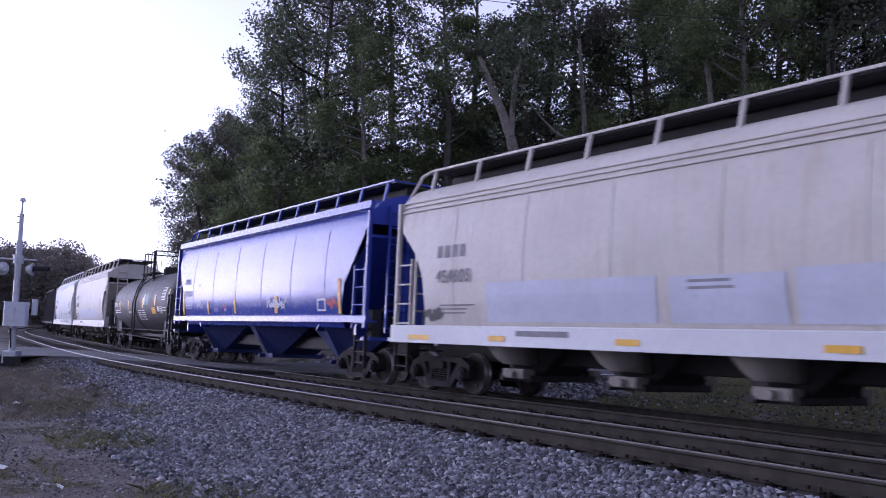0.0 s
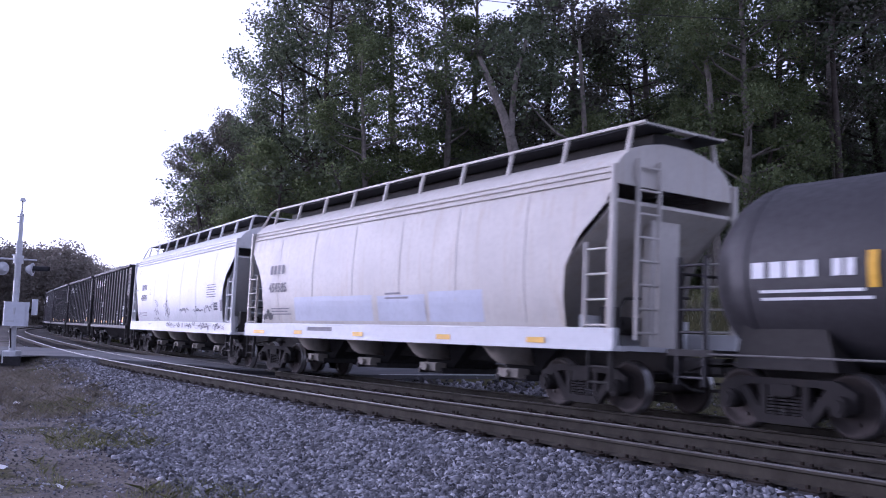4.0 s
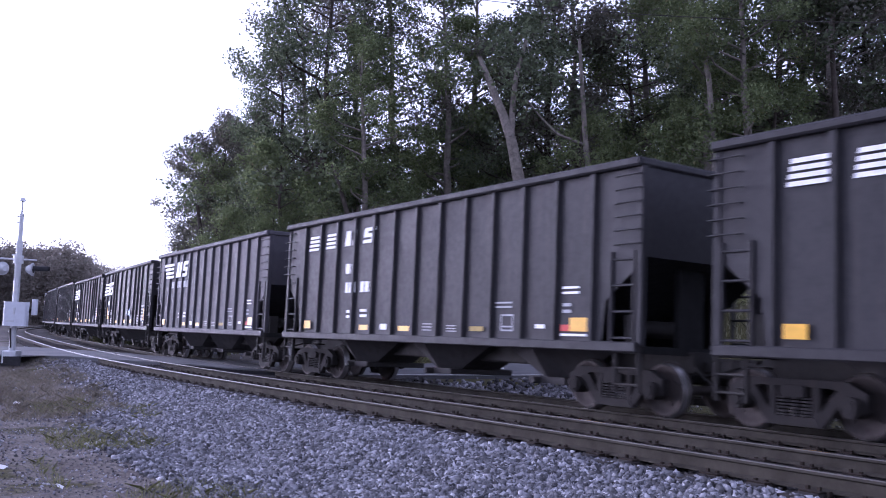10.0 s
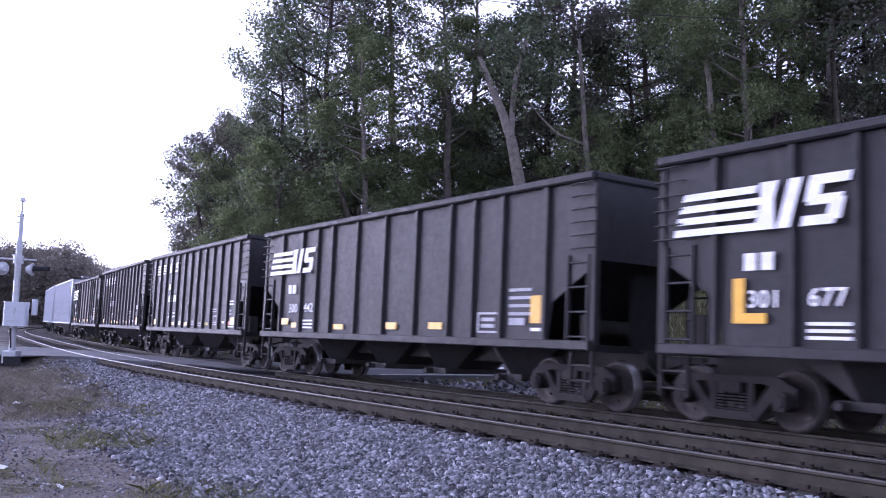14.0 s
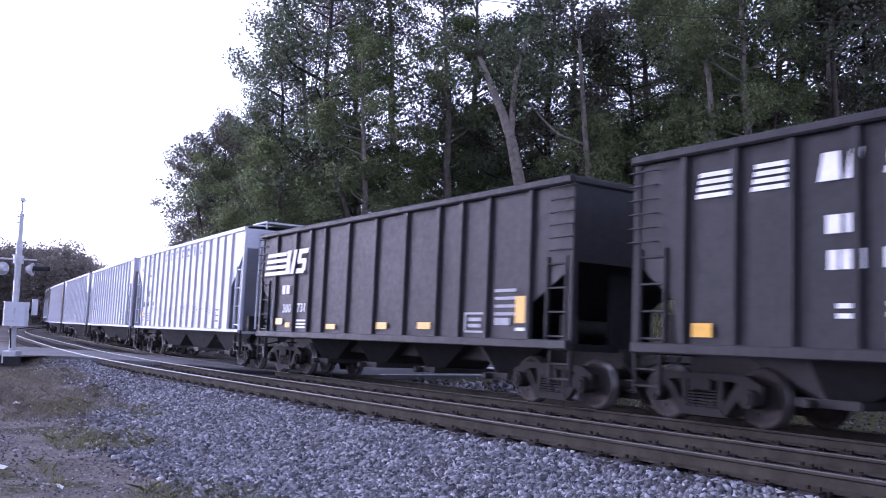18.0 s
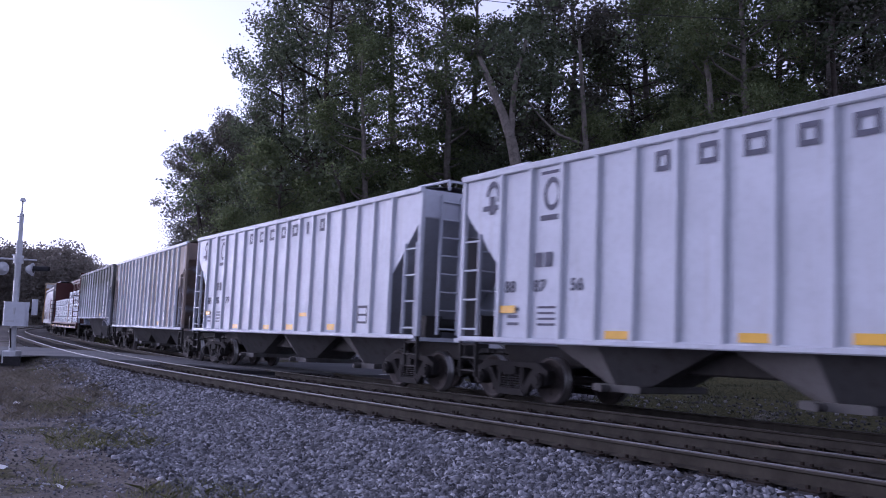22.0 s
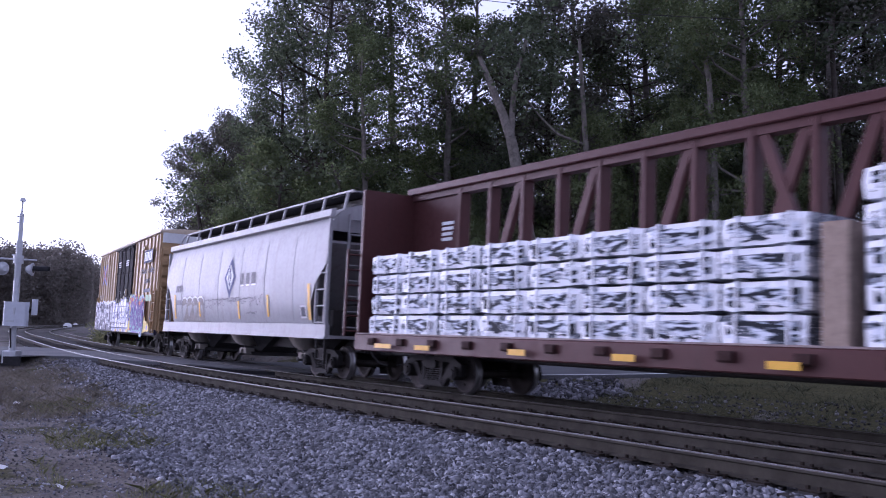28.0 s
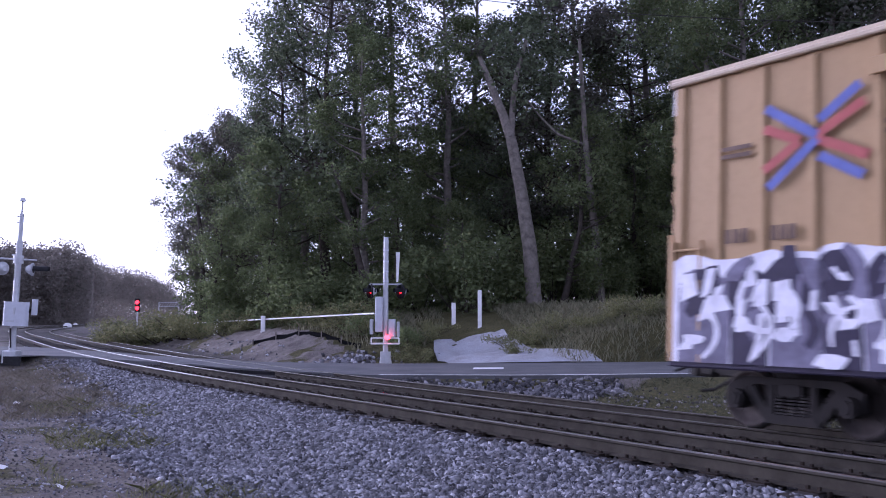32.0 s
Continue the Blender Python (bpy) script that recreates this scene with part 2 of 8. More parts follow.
    def loft(self, rings, mat=0, smooth=True, close=False, caps=False, at=None):
        n, v = len(rings[0]), [p for r in rings for p in r]
        f, w = [], n if close else n - 1
        for k in range(len(rings) - 1):
            for i in range(w):
                j = (i + 1) % n
                f.append((k * n + i, k * n + j, (k + 1) * n + j, (k + 1) * n + i))
        self.add(v, f, mat, smooth, at)
        if caps:
            self.add(rings[0], [tuple(range(n - 1, -1, -1))], mat, False, at)
            self.add(rings[-1], [tuple(range(n))], mat, False, at)
        return self

    def mesh(self, name, mats):
        me = bpy.data.meshes.new(name)
        me.from_pydata(self.v, [], self.f)
        for m in mats if isinstance(mats, (list, tuple)) else [mats]:
            me.materials.append(m)
        me.polygons.foreach_set("material_index", self.m)
        me.polygons.foreach_set("use_smooth", self.s)
        bm = bmesh.new()
        bm.from_mesh(me)
        bmesh.ops.recalc_face_normals(bm, faces=bm.faces)
        bm.to_mesh(me)
        bm.free()
        me.update()
        return me


def part(name, shape, material, parent, label="", at=None):
    """Links a shape as one mesh object under a thing or a part."""
    me = shape if isinstance(shape, bpy.types.Mesh) else shape.mesh(name, material)
    ob = new(name, me)
    ob.parent = parent
    if at is not None:
        ob.matrix_basis = at
    if label:
        ob["label"] = label
    return ob


def thing(name, label, category, group="", at=None):
    ob = new(name)
    ob.empty_display_size = 0.3
    if at is not None:
        ob.matrix_basis = at
    return tagged(ob, label, category, group)


# ---- the line: curvature (1/km) by distance along the track, from the camera's right towards the bend ----
BEND = [(-40, 2.0), (0, 2.75), (15, -4.19), (30, -4.51), (45, -0.04), (60, -0.34), (80, -1.2), (100, -3.19), (130, -4.57), (400, -4.6)]
STEP = 0.5
LINE_S = np.arange(-60.0, 420.0, STEP)
_k = np.interp(LINE_S, [b[0] for b in BEND], [b[1] / 1000 for b in BEND])
_th = np.concatenate([[0], np.cumsum((_k[1:] + _k[:-1]) / 2 * STEP)])
_i0 = int(round((0 - LINE_S[0]) / STEP))
LINE_TH = _th - _th[_i0] + 0.59936
_cx, _cy = -np.sin(LINE_TH), np.cos(LINE_TH)
_px = np.concatenate([[0], np.cumsum((_cx[1:] + _cx[:-1]) / 2 * STEP)])
_py = np.concatenate([[0], np.cumsum((_cy[1:] + _cy[:-1]) / 2 * STEP)])
LINE_X, LINE_Y = _px - _px[_i0] + 7.21517, _py - _py[_i0] + 10.50227
CANT, GRADE, SPACING, LIFT = 0.05017, -0.00101, 3.993, 0.0645


def on_line(s, off=0.0, z=0.0):
    """A place beside the far track: off metres towards the camera, z above the canted plane of its rails."""
    x, y, th = np.interp(s, LINE_S, LINE_X), np.interp(s, LINE_S, LINE_Y), np.interp(s, LINE_S, LINE_TH)
    o, h = off * math.cos(CANT) - z * math.sin(CANT), off * math.sin(CANT) + z * math.cos(CANT)
    return Vector((x - math.cos(th) * o, y - math.sin(th) * o, h + GRADE * s + (LIFT if off > 2.2 else 0.0)))


def line_uv(x, y):
    """Distance along and sideways from the far track (towards the camera is positive) of places in the plan."""
    x, y = np.asarray(x, float).ravel(), np.asarray(y, float).ravel()
    s, u = np.empty(len(x)), np.empty(len(x))
    for i in range(0, len(x), 4000):
        dx, dy = x[i:i + 4000, None] - LINE_X[None, ::2], y[i:i + 4000, None] - LINE_Y[None, ::2]
        j = (dx * dx + dy * dy).argmin(1)
        r = np.arange(len(j))
        th = LINE_TH[::2][j]
        s[i:i + 4000] = LINE_S[::2][j]
        u[i:i + 4000] = -dx[r, j] * np.cos(th) - dy[r, j] * np.sin(th)
    return s, u


# ---- ground, road and the two tracks ----
ROAD_C = [(-300, 62), (-90, 52), (-40, 43.5), (-25, 38.6), (-15.5, 35.0), (-8, 31.9), (-2, 30.3), (4, 29.9), (10, 30.2), (20, 31.3), (45, 35), (120, 52), (300, 95)]
ROAD_W = 3.3
_rx = np.concatenate([np.linspace(-300, -60, 40), np.arange(-59, 60, 0.5), np.linspace(61, 300, 40)])
_ry = np.interp(_rx, [p[0] for p in ROAD_C], [p[1] for p in ROAD_C])
for _ in range(6):
    _ry[1:-1] = (_ry[:-2] + 2 * _ry[1:-1] + _ry[2:]) / 4


def near_road(x, y):
    x, y = np.asarray(x, float).ravel(), np.asarray(y, float).ravel()
    d, k = np.empty(len(x)), np.empty(len(x), int)
    for i in range(0, len(x), 4000):
        q = (x[i:i + 4000, None] - _rx[None]) ** 2 + (y[i:i + 4000, None] - _ry[None]) ** 2
        k[i:i + 4000] = q.argmin(1)
        d[i:i + 4000] = np.sqrt(q.min(1))
    return d, k


def road_level(x, y):
    """The road lies in the plane of the rails where it crosses them."""
    s, u = line_uv(x, y)
    plane = np.interp(u, [-14, -9, -5, -1.6, 1.8, 2.3, 5.6, 9, 16, 40], [0.02, -0.02, -0.07, -0.08, 0.09, 0.16, 0.345, 0.36, 0.25, 0.1])
    return plane + GRADE * np.clip(s, -50, 300) - 0.012


BED_OPEN = ([-200, -60, -30, -20, -16, -13, -11, -8, -6, -4.2, -2.7, -1.7, 1.8, 2.3, 5.5, 5.9, 7.7, 9.5, 14, 40, 200],
            [6.0, 3.4, 2.6, 2.3, 2.0, 1.0, 0.12, -0.25, -0.45, -0.6, -0.52, -0.32, -0.15, -0.09, 0.10, 0.06, -0.2, -0.16, -0.02, 0.05, 0.3])
BED_BANK = ([-200, -60, -30, -20, -14, -9, -6, -4.6, -3.4, -2.5, -1.7, 1.8, 2.3, 5.5, 5.9, 7.7, 9.5, 14, 40, 200],
            [6.0, 3.4, 2.8, 2.3, 1.9, 1.35, 0.95, 0.35, -0.2, -0.36, -0.32, -0.15, -0.09, 0.10, 0.06, -0.05, 0.12, 0.2, 0.3, 0.6])


def ground_level(x, y):
    shape = np.shape(x)
    x, y = np.asarray(x, float).ravel(), np.asarray(y, float).ravel()
    s, u = line_uv(x, y)
    w = np.clip((s - 27) / 9, 0, 1)
    z = (1 - w) * np.interp(u, *BED_OPEN) + w * np.interp(u, *BED_BANK)
    z = z + GRADE * np.clip(s, -50, 300)
    rough = np.where((u > -1.8) & (u < 5.7), 0.012, np.where(u > 5.7, 0.035, 0.07))
    z = z + rough * (np.sin(x * 1.7 + 0.6 * np.sin(y * 1.1)) * np.sin(y * 1.9 + 1.3) + 0.5 * np.sin(x * 4.1 + y * 2.7))
    d, _ = near_road(x, y)
    r = np.clip((d - ROAD_W) / 1.6, 0, 1)
    r = r * r * (3 - 2 * r)
    z = (1 - r) * (road_level(x, y) - 0.1) + r * z
    return z.reshape(shape)


def axis_steps(lo, hi, fine, far):
    a = np.arange(lo, hi + fine / 2, fine)
    g, step = [hi], fine
    while g[-1] < far:
        step *= 1.22
        g.append(g[-1] + step)
    h, step = [lo], fine
    while h[-1] > -far:
        step *= 1.22
        h.append(h[-1] - step)
    return np.concatenate([h[:0:-1], a, g[1:]])


def ground_material():
    m, n, l, b = nodes_of("ground_dirt_gravel_grass")
    v = coords(n, l)
    big, mid, fine = noise_of(n, l, v, 0.25, 5, 0.6), noise_of(n, l, v, 2.2, 6, 0.65), noise_of(n, l, v, 16, 6, 0.7)
    dirt = ramp(n, l, mid, [(0.3, (0.135, 0.116, 0.105)), (0.55, (0.21, 0.186, 0.17)), (0.75, (0.28, 0.256, 0.236))])
    grass = ramp(n, l, fine, [(0.3, (0.045, 0.05, 0.02)), (0.7, (0.13, 0.115, 0.055))])
    stone = ramp(n, l, fine, [(0.3, (0.025, 0.024, 0.024)), (0.6, (0.07, 0.066, 0.065)), (0.8, (0.13, 0.125, 0.122))])
    a = n.new("ShaderNodeAttribute")
    a.attribute_name = "cover"
    sep = n.new("ShaderNodeSeparateColor")
    l.new(a.outputs["Color"], sep.inputs[0])
    g = n.new("ShaderNodeMath")
    g.operation = "MULTIPLY_ADD"
    l.new(big, g.inputs[0])
    g.inputs[1].default_value = 1.6
    l.new(sep.outputs[1], g.inputs[2])
    gf = ramp(n, l, g.outputs[0], [(0.95, (0, 0, 0)), (1.15, (1, 1, 1))])
    col = mixed(n, l, gf, dirt, grass)
    col = mixed(n, l, sep.outputs[0], col, stone)
    l.new(mixed(n, l, ramp(n, l, fine, [(0.35, (0, 0, 0)), (0.6, (1, 1, 1))]), mixed(n, l, 1.0, col, (0.58, 0.57, 0.57), "MULTIPLY"), col), b.inputs["Base Color"])
    b.inputs["Roughness"].default_value = 0.95
    bumped(n, l, b, fine, 0.8, 0.05)
    return m


M_GROUND = ground_material()


def ballast_edge(s):
    """How far out from the far track the ballast lies on the camera's side."""
    return np.interp(s, [2, 8, 11, 16, 20, 27, 60], [8.5, 8.15, 7.5, 6.6, 6.25, 5.85, 5.8])


def build_ground():
    gx, gy = axis_steps(-26, 26, 0.26, 2600), axis_steps(2, 48, 0.26, 2600)
    xx, yy = np.meshgrid(gx, gy)
    zz = ground_level(xx, yy)
    nx, ny = len(gx), len(gy)
    me = bpy.data.meshes.new("ground")
    verts = np.stack([xx.ravel(), yy.ravel(), zz.ravel()], 1)
    i = (np.arange(ny - 1)[:, None] * nx + np.arange(nx - 1)[None]).ravel()
    faces = np.stack([i, i + 1, i + nx + 1, i + nx], 1)
    me.from_pydata(verts.tolist(), [], faces.tolist())
    me.polygons.foreach_set("use_smooth", [True] * len(faces))
    s, u = line_uv(xx, yy)
    stone = np.clip(1 - np.maximum(u - ballast_edge(s) + 0.3, -2.6 - u) / 0.9, 0, 1) * (s > -55)
    grass = np.where(u < -9, 1.0, np.where((u < -6.5) & (s > 27), 0.6, np.where(u > 8, 0.02, 0.02)))
    grass = np.where((s > 17) & (u > 8.2) & (u < 16), 0.1, grass)
    grass = np.where((s < 27) & (u < -2.9) & (u > -9), 0.4, grass)
    col = me.color_attributes.new("cover", "FLOAT_COLOR", "POINT")
    col.data.foreach_set("color", np.stack([stone, grass, 0 * stone, 0 * stone + 1], 1).ravel())
    me.materials.append(M_GROUND)
    return tagged(new("ground", me), "dry dirt, grass and gravel ground beside the tracks", "ground", kind="structure")


def asphalt():
    m, n, l, b = nodes_of("worn_asphalt")
    v = coords(n, l)
    f1, f2 = noise_of(n, l, v, 0.6, 5, 0.6), noise_of(n, l, v, 40, 3, 0.7)
    c = ramp(n, l, f1, [(0.3, (0.10, 0.10, 0.105)), (0.7, (0.17, 0.17, 0.175))])
    c = mixed(n, l, ramp(n, l, f2, [(0.4, (0, 0, 0)), (0.7, (0.6, 0.6, 0.6))]), c, (0.07, 0.07, 0.075))
    l.new(c, b.inputs["Base Color"])
    b.inputs["Roughness"].default_value = 0.8
    bumped(n, l, b, f2, 0.3, 0.004)
    return m


M_ASPHALT = asphalt()


def ribbon(name, inner, outer, mat, lift, thick=0.0, x0=-300, x1=300):
    """A strip along the road between two offsets from its middle (towards the camera is positive)."""
    k = [i for i in range(len(_rx)) if x0 <= _rx[i] <= x1]
    tx, ty = np.gradient(_rx), np.gradient(_ry)
    t = np.hypot(tx, ty)
    nx, ny = ty / t, -tx / t
    offs = np.linspace(inner, outer, max(2, int((outer - inner) / 0.45) + 1))
    sh, rows = Shape(), []
    for i in k:
        px, py = _rx[i] + nx[i] * offs, _ry[i] + ny[i] * offs
        rows.append(list(zip(px, py, road_level(px, py) + lift)))
    sh.loft(rows, 0, True)
    if thick:
        for e in (0, -1):
            sh.loft([[r[e], (r[e][0], r[e][1], r[e][2] - thick)] for r in rows], 0, False)
    return sh


M_EDGESTRIP = plain("black_road_edge_strip", (0.022, 0.021, 0.023), 0.9, 0, 0.3, 9)


def build_road():
    road = tagged(new("road", ribbon("road", -ROAD_W, ROAD_W, M_ASPHALT, 0.0, 0.35).mesh("road", M_ASPHALT)), "worn grey asphalt road across the tracks", "road", kind="structure")
    part("edge_line", ribbon("edge_line", ROAD_W - 0.22, ROAD_W - 0.02, M_LETTER_W, 0.012, 0, -1.6, 60), M_LETTER_W, road, "painted white edge line")
    # two near-black strips just outside the road's near edge
    part("asphalt_apron", ribbon("asphalt_apron", ROAD_W - 0.05, ROAD_W + 1.1, M_EDGESTRIP, 0.0, 0.3, -19.5, -12.0), M_EDGESTRIP, road, "black strip along the road's near edge")
    part("asphalt_apron", ribbon("asphalt_apron", ROAD_W - 0.05, ROAD_W + 0.5, M_EDGESTRIP, -0.03, 0.3, -7.2, -3.0), M_EDGESTRIP, road, "black strip along the road's near edge")
    part("stop_line", ribbon("stop_line", -0.6, 0.2, M_LETTER_W, 0.005, 0, 0.8, 2.4), M_LETTER_W, road, "worn white road marking")
    return road


RAIL_PROFILE = [(-0.014, 0.0), (-0.029, -0.004), (-0.037, -0.014), (-0.037, -0.036), (-0.009, -0.05), (-0.009, -0.14), (-0.07, -0.16), (-0.07, -0.172), (0.07, -0.172), (0.07, -0.16), (0.009, -0.14), (0.009, -0.05), (0.037, -0.036), (0.037, -0.014), (0.029, -0.004), (0.014, 0.0)]


def build_track(name, mid, label):
    track = tagged(new(name), label, "railway track", kind="structure")
    ss = np.concatenate([np.arange(-40, 130, 1.0), np.arange(130, 400, 3.0)])
    for side in (-0.7535, 0.7535):
        sh = Shape()
        rows = [[on_line(s, mid + side + a, z) for a, z in RAIL_PROFILE] for s in ss]
        sh.loft(rows, 1, False, close=True)
        n = len(RAIL_PROFILE)
        for k in range(len(sh.f)):
            if k % n in (0, n - 2, n - 1):
                sh.m[k] = 0
            elif k % n in (1, n - 3):
                sh.m[k] = 2
        part("rail", sh, [M_RAILTOP, M_RAIL, M_RAILSIDE], track, "steel rail with a polished head and rusted web")
    return track


GROUND = build_ground()
ROAD = build_road()
TRACK_FAR = build_track("track_far", 0.0, "rusted railway track on which the freight train runs")
TRACK_NEAR = build_track("track_near", SPACING, "empty railway track with polished rail heads")


# ---- the train ----
V16, ACC = 10.7185, 0.01834          # m/s at 16 s, and half the gain per second
WHEEL_R, WHEELBASE = 0.425, 1.73


def run_of(t):
    return V16 * (t - 16) + ACC * (t - 16) ** 2


def car_pose(mid, t, base):
    """The pose of a car whose middle is mid metres along the line at 16 s; its trucks stand on the rails. x: the way it runs."""
    s = mid - run_of(t)
    a, b = on_line(s + base / 2), on_line(s - base / 2)
    x = (b - a).normalized()
    th = float(np.interp(s, LINE_S, LINE_TH))
    near = Vector((-math.cos(th) * math.cos(CANT), -math.sin(th) * math.cos(CANT), math.sin(CANT)))
    y = -(near - x * near.dot(x)).normalized()
    z = x.cross(y)
    m = Matrix((x, y, z)).transposed().to_4x4()
    m.translation = (a + b) / 2
    return m


def car_rows(mid, base, local=None):
    times = [0.5 * i for i in range(65)]
    return [(t, car_pose(mid, t, base) @ local if local is not None else car_pose(mid, t, base)) for t in times]


CARS, WHEELS, LOADS = [], [], []
KEPT = {}


def shared(key, make, mats):
    if key not in KEPT:
        KEPT[key] = make().mesh(key[0] if isinstance(key, tuple) else key, mats)
    return KEPT[key]


def mk_side_frame():
    """A cast side frame, in x and z, centred on its truck."""
    sh, y0, y1 = Shape(), -0.07, 0.07
    sh.prism([(-1.06, 0.36), (-1.06, 0.6), (-0.78, 0.74), (0.78, 0.74), (1.06, 0.6), (1.06, 0.36), (0.92, 0.30), (0.72, 0.40), (0.74, 0.58), (0.55, 0.64), (-0.55, 0.64), (-0.74, 0.58), (-0.72, 0.40), (-0.92, 0.30)], "y", y0, y1)
    for k in (-1, 1):
        sh.prism([(k * 0.80, 0.60), (k * 0.62, 0.62), (k * 0.30, 0.20), (k * 0.42, 0.12)], "y", y0 + 0.01, y1 - 0.01)
        sh.box(k * 0.33 - 0.05, k * 0.33 + 0.05, y0, y1, 0.18, 0.66)
        sh.tube((k * WHEELBASE / 2, -0.16, 0.42), (k * WHEELBASE / 2, 0.1, 0.42), 0.14, None, 14)
        sh.tube((k * WHEELBASE / 2, -0.19, 0.42), (k * WHEELBASE / 2, -0.15, 0.42), 0.09, None, 10)
    sh.prism([(-0.45, 0.12), (0.45, 0.12), (0.36, 0.24), (-0.36, 0.24)], "y", y0 - 0.01, y1 + 0.01)
    return sh


def mk_springs():
    sh = Shape()
    for x in (-0.18, 0.0, 0.18):
        for k in range(6):
            z = 0.25 + k * 0.045
            sh.tube((x, 0, z), (x, 0, z + 0.026), 0.085, None, 10)
    return sh


def mk_bolster():
    sh = Shape().box(-0.2, 0.2, -1.12, 1.12, 0.5, 0.66, c=0.03)
    sh.tube((0, 0, 0.66), (0, 0, 0.84), 0.22, None, 14)
    for k in (-1, 1):
        sh.tube((k * 0.42, -0.8, 0.36), (k * 0.42, 0.8, 0.36), 0.04, None, 8)
        for j in (-1, 1):
            sh.box(k * 0.40 - 0.03, k * 0.40 + 0.05, j * 0.72 - 0.05, j * 0.72 + 0.05, 0.25, 0.55)
    return sh


def mk_wheelset():
    """An axle along y with two wheels, turning about its own origin."""
    sh = Shape()
    sh.tube((0, -1.15, 0), (0, 1.15, 0), 0.08, None, 12)
    for k in (-1, 1):
        prof = [(0.82, 0.10), (0.80, 0.17), (0.76, 0.33), (0.82, 0.36), (0.82, WHEEL_R - 0.01), (0.79, WHEEL_R), (0.70, WHEEL_R + 0.004), (0.69, WHEEL_R + 0.026), (0.66, WHEEL_R + 0.026), (0.66, 0.36), (0.71, 0.33), (0.72, 0.17), (0.66, 0.10)]
        seg, rings = 28, []
        for i in range(seg + 1):
            a = 2 * math.pi * i / seg
            rings.append([(r * math.cos(a), k * y, r * math.sin(a)) for y, r in prof])
        sh.loft(rings, 0, True)
        n = len(prof) - 1
        for j in range(len(sh.f) - seg * n, len(sh.f)):
            if (j - (len(sh.f) - seg * n)) % n in (4, 5):
                sh.m[j] = 1
        for i in range(4):
            a = math.pi / 2 * i + 0.4
            sh.tube((0.24 * math.cos(a), k * 0.78, 0.24 * math.sin(a)), (0.24 * math.cos(a), k * 0.805, 0.24 * math.sin(a)), 0.028, None, 8)
    return sh


def add_trucks(car, half):
    for k in (-1, 1):
        tr = part("truck", shared("bolster", mk_bolster, M_TRUCK), None, car, "grimy cast-steel truck", at=pose(k * half, 0, 0))
        for j in (-1, 1):
            part("side_frame", shared("side_frame", mk_side_frame, M_TRUCK), None, tr, at=pose(0, j * 1.0, 0, 0, 0, 0 if j < 0 else 180))
            part("spring_pack", shared("spring_pack", mk_springs, M_DARKIRON), None, tr, at=pose(0, j * 1.0, 0))
            ws = part("wheelset", shared("wheelset", mk_wheelset, [M_WHEEL, M_TREAD]), None, tr, at=pose(j * WHEELBASE / 2, 0, WHEEL_R))
            WHEELS.append((ws, car, j * WHEELBASE / 2))


def mk_coupler():
    sh = Shape().box(0, 0.75, -0.07, 0.07, 0.72, 0.9, c=0.02)
    sh.box(0.62, 0.98, -0.16, 0.12, 0.66, 0.96, c=0.05)
    sh.box(0.85, 1.05, 0.02, 0.17, 0.68, 0.94, c=0.04)
    sh.line([(0.35, -0.3, 0.8), (0.6, -0.32, 0.62), (0.85, -0.25, 0.45), (1.05, -0.15, 0.42)], 0.028)
    sh.line([(0.2, 0.2, 0.85), (0.25, 0.95, 0.85)], 0.02)
    sh.line([(0.25, 0.95, 0.85), (0.32, 1.3, 0.75)], 0.02)
    return sh


def add_ends(car, L, body):
    """Couplers, draft sills and the centre sill under a car of coupled length L."""
    for k in (-1, 1):
        part("coupler", shared("coupler", mk_coupler, M_DARKIRON), None, car, at=pose(k * (L / 2 - 0.98), 0, 0, 0, 0, 0 if k > 0 else 180))
    part("centre_sill", Shape().box(-body - 0.1, body + 0.1, -0.32, 0.32, 0.68, 1.05, c=0.03), M_DARKIRON, car)


def start(name, label, a, b, half, category="freight car", group="cars of the freight train"):
    car = thing(name, label, category, group)
    CARS.append((car, (a + b) / 2, 2 * half))
    add_trucks(car, half)
    return car, b - a


def mk_ladder(w, h, rungs, r=0.022):
    sh = Shape()
    sh.box(-w / 2 - 0.024, -w / 2 + 0.024, -0.04, 0.04, 0, h, c=0.01)
    sh.box(w / 2 - 0.024, w / 2 + 0.024, -0.04, 0.04, 0, h, c=0.01)
    for i in range(rungs):
        z = 0.12 + (h - 0.25) * i / max(1, rungs - 1)
        sh.tube((-w / 2, 0, z), (w / 2, 0, z), r, None, 6)
    return sh


def decal(sh, x0, x1, z0, z1, side, lift=0.012, skew=0.0, mat=0):
    """A painted patch on the camera's side of a car, following its side; skew leans it along x."""
    n = max(2, int((z1 - z0) / 0.12) + 1)
    rows = []
    for i in range(n):
        z = z0 + (z1 - z0) * i / (n - 1)
        o = skew * (z - z0)
        rows.append([(x0 + o, -side(z) - lift, z), (x1 + o, -side(z) - lift, z)])
    sh.loft(rows, mat, False)
    return sh


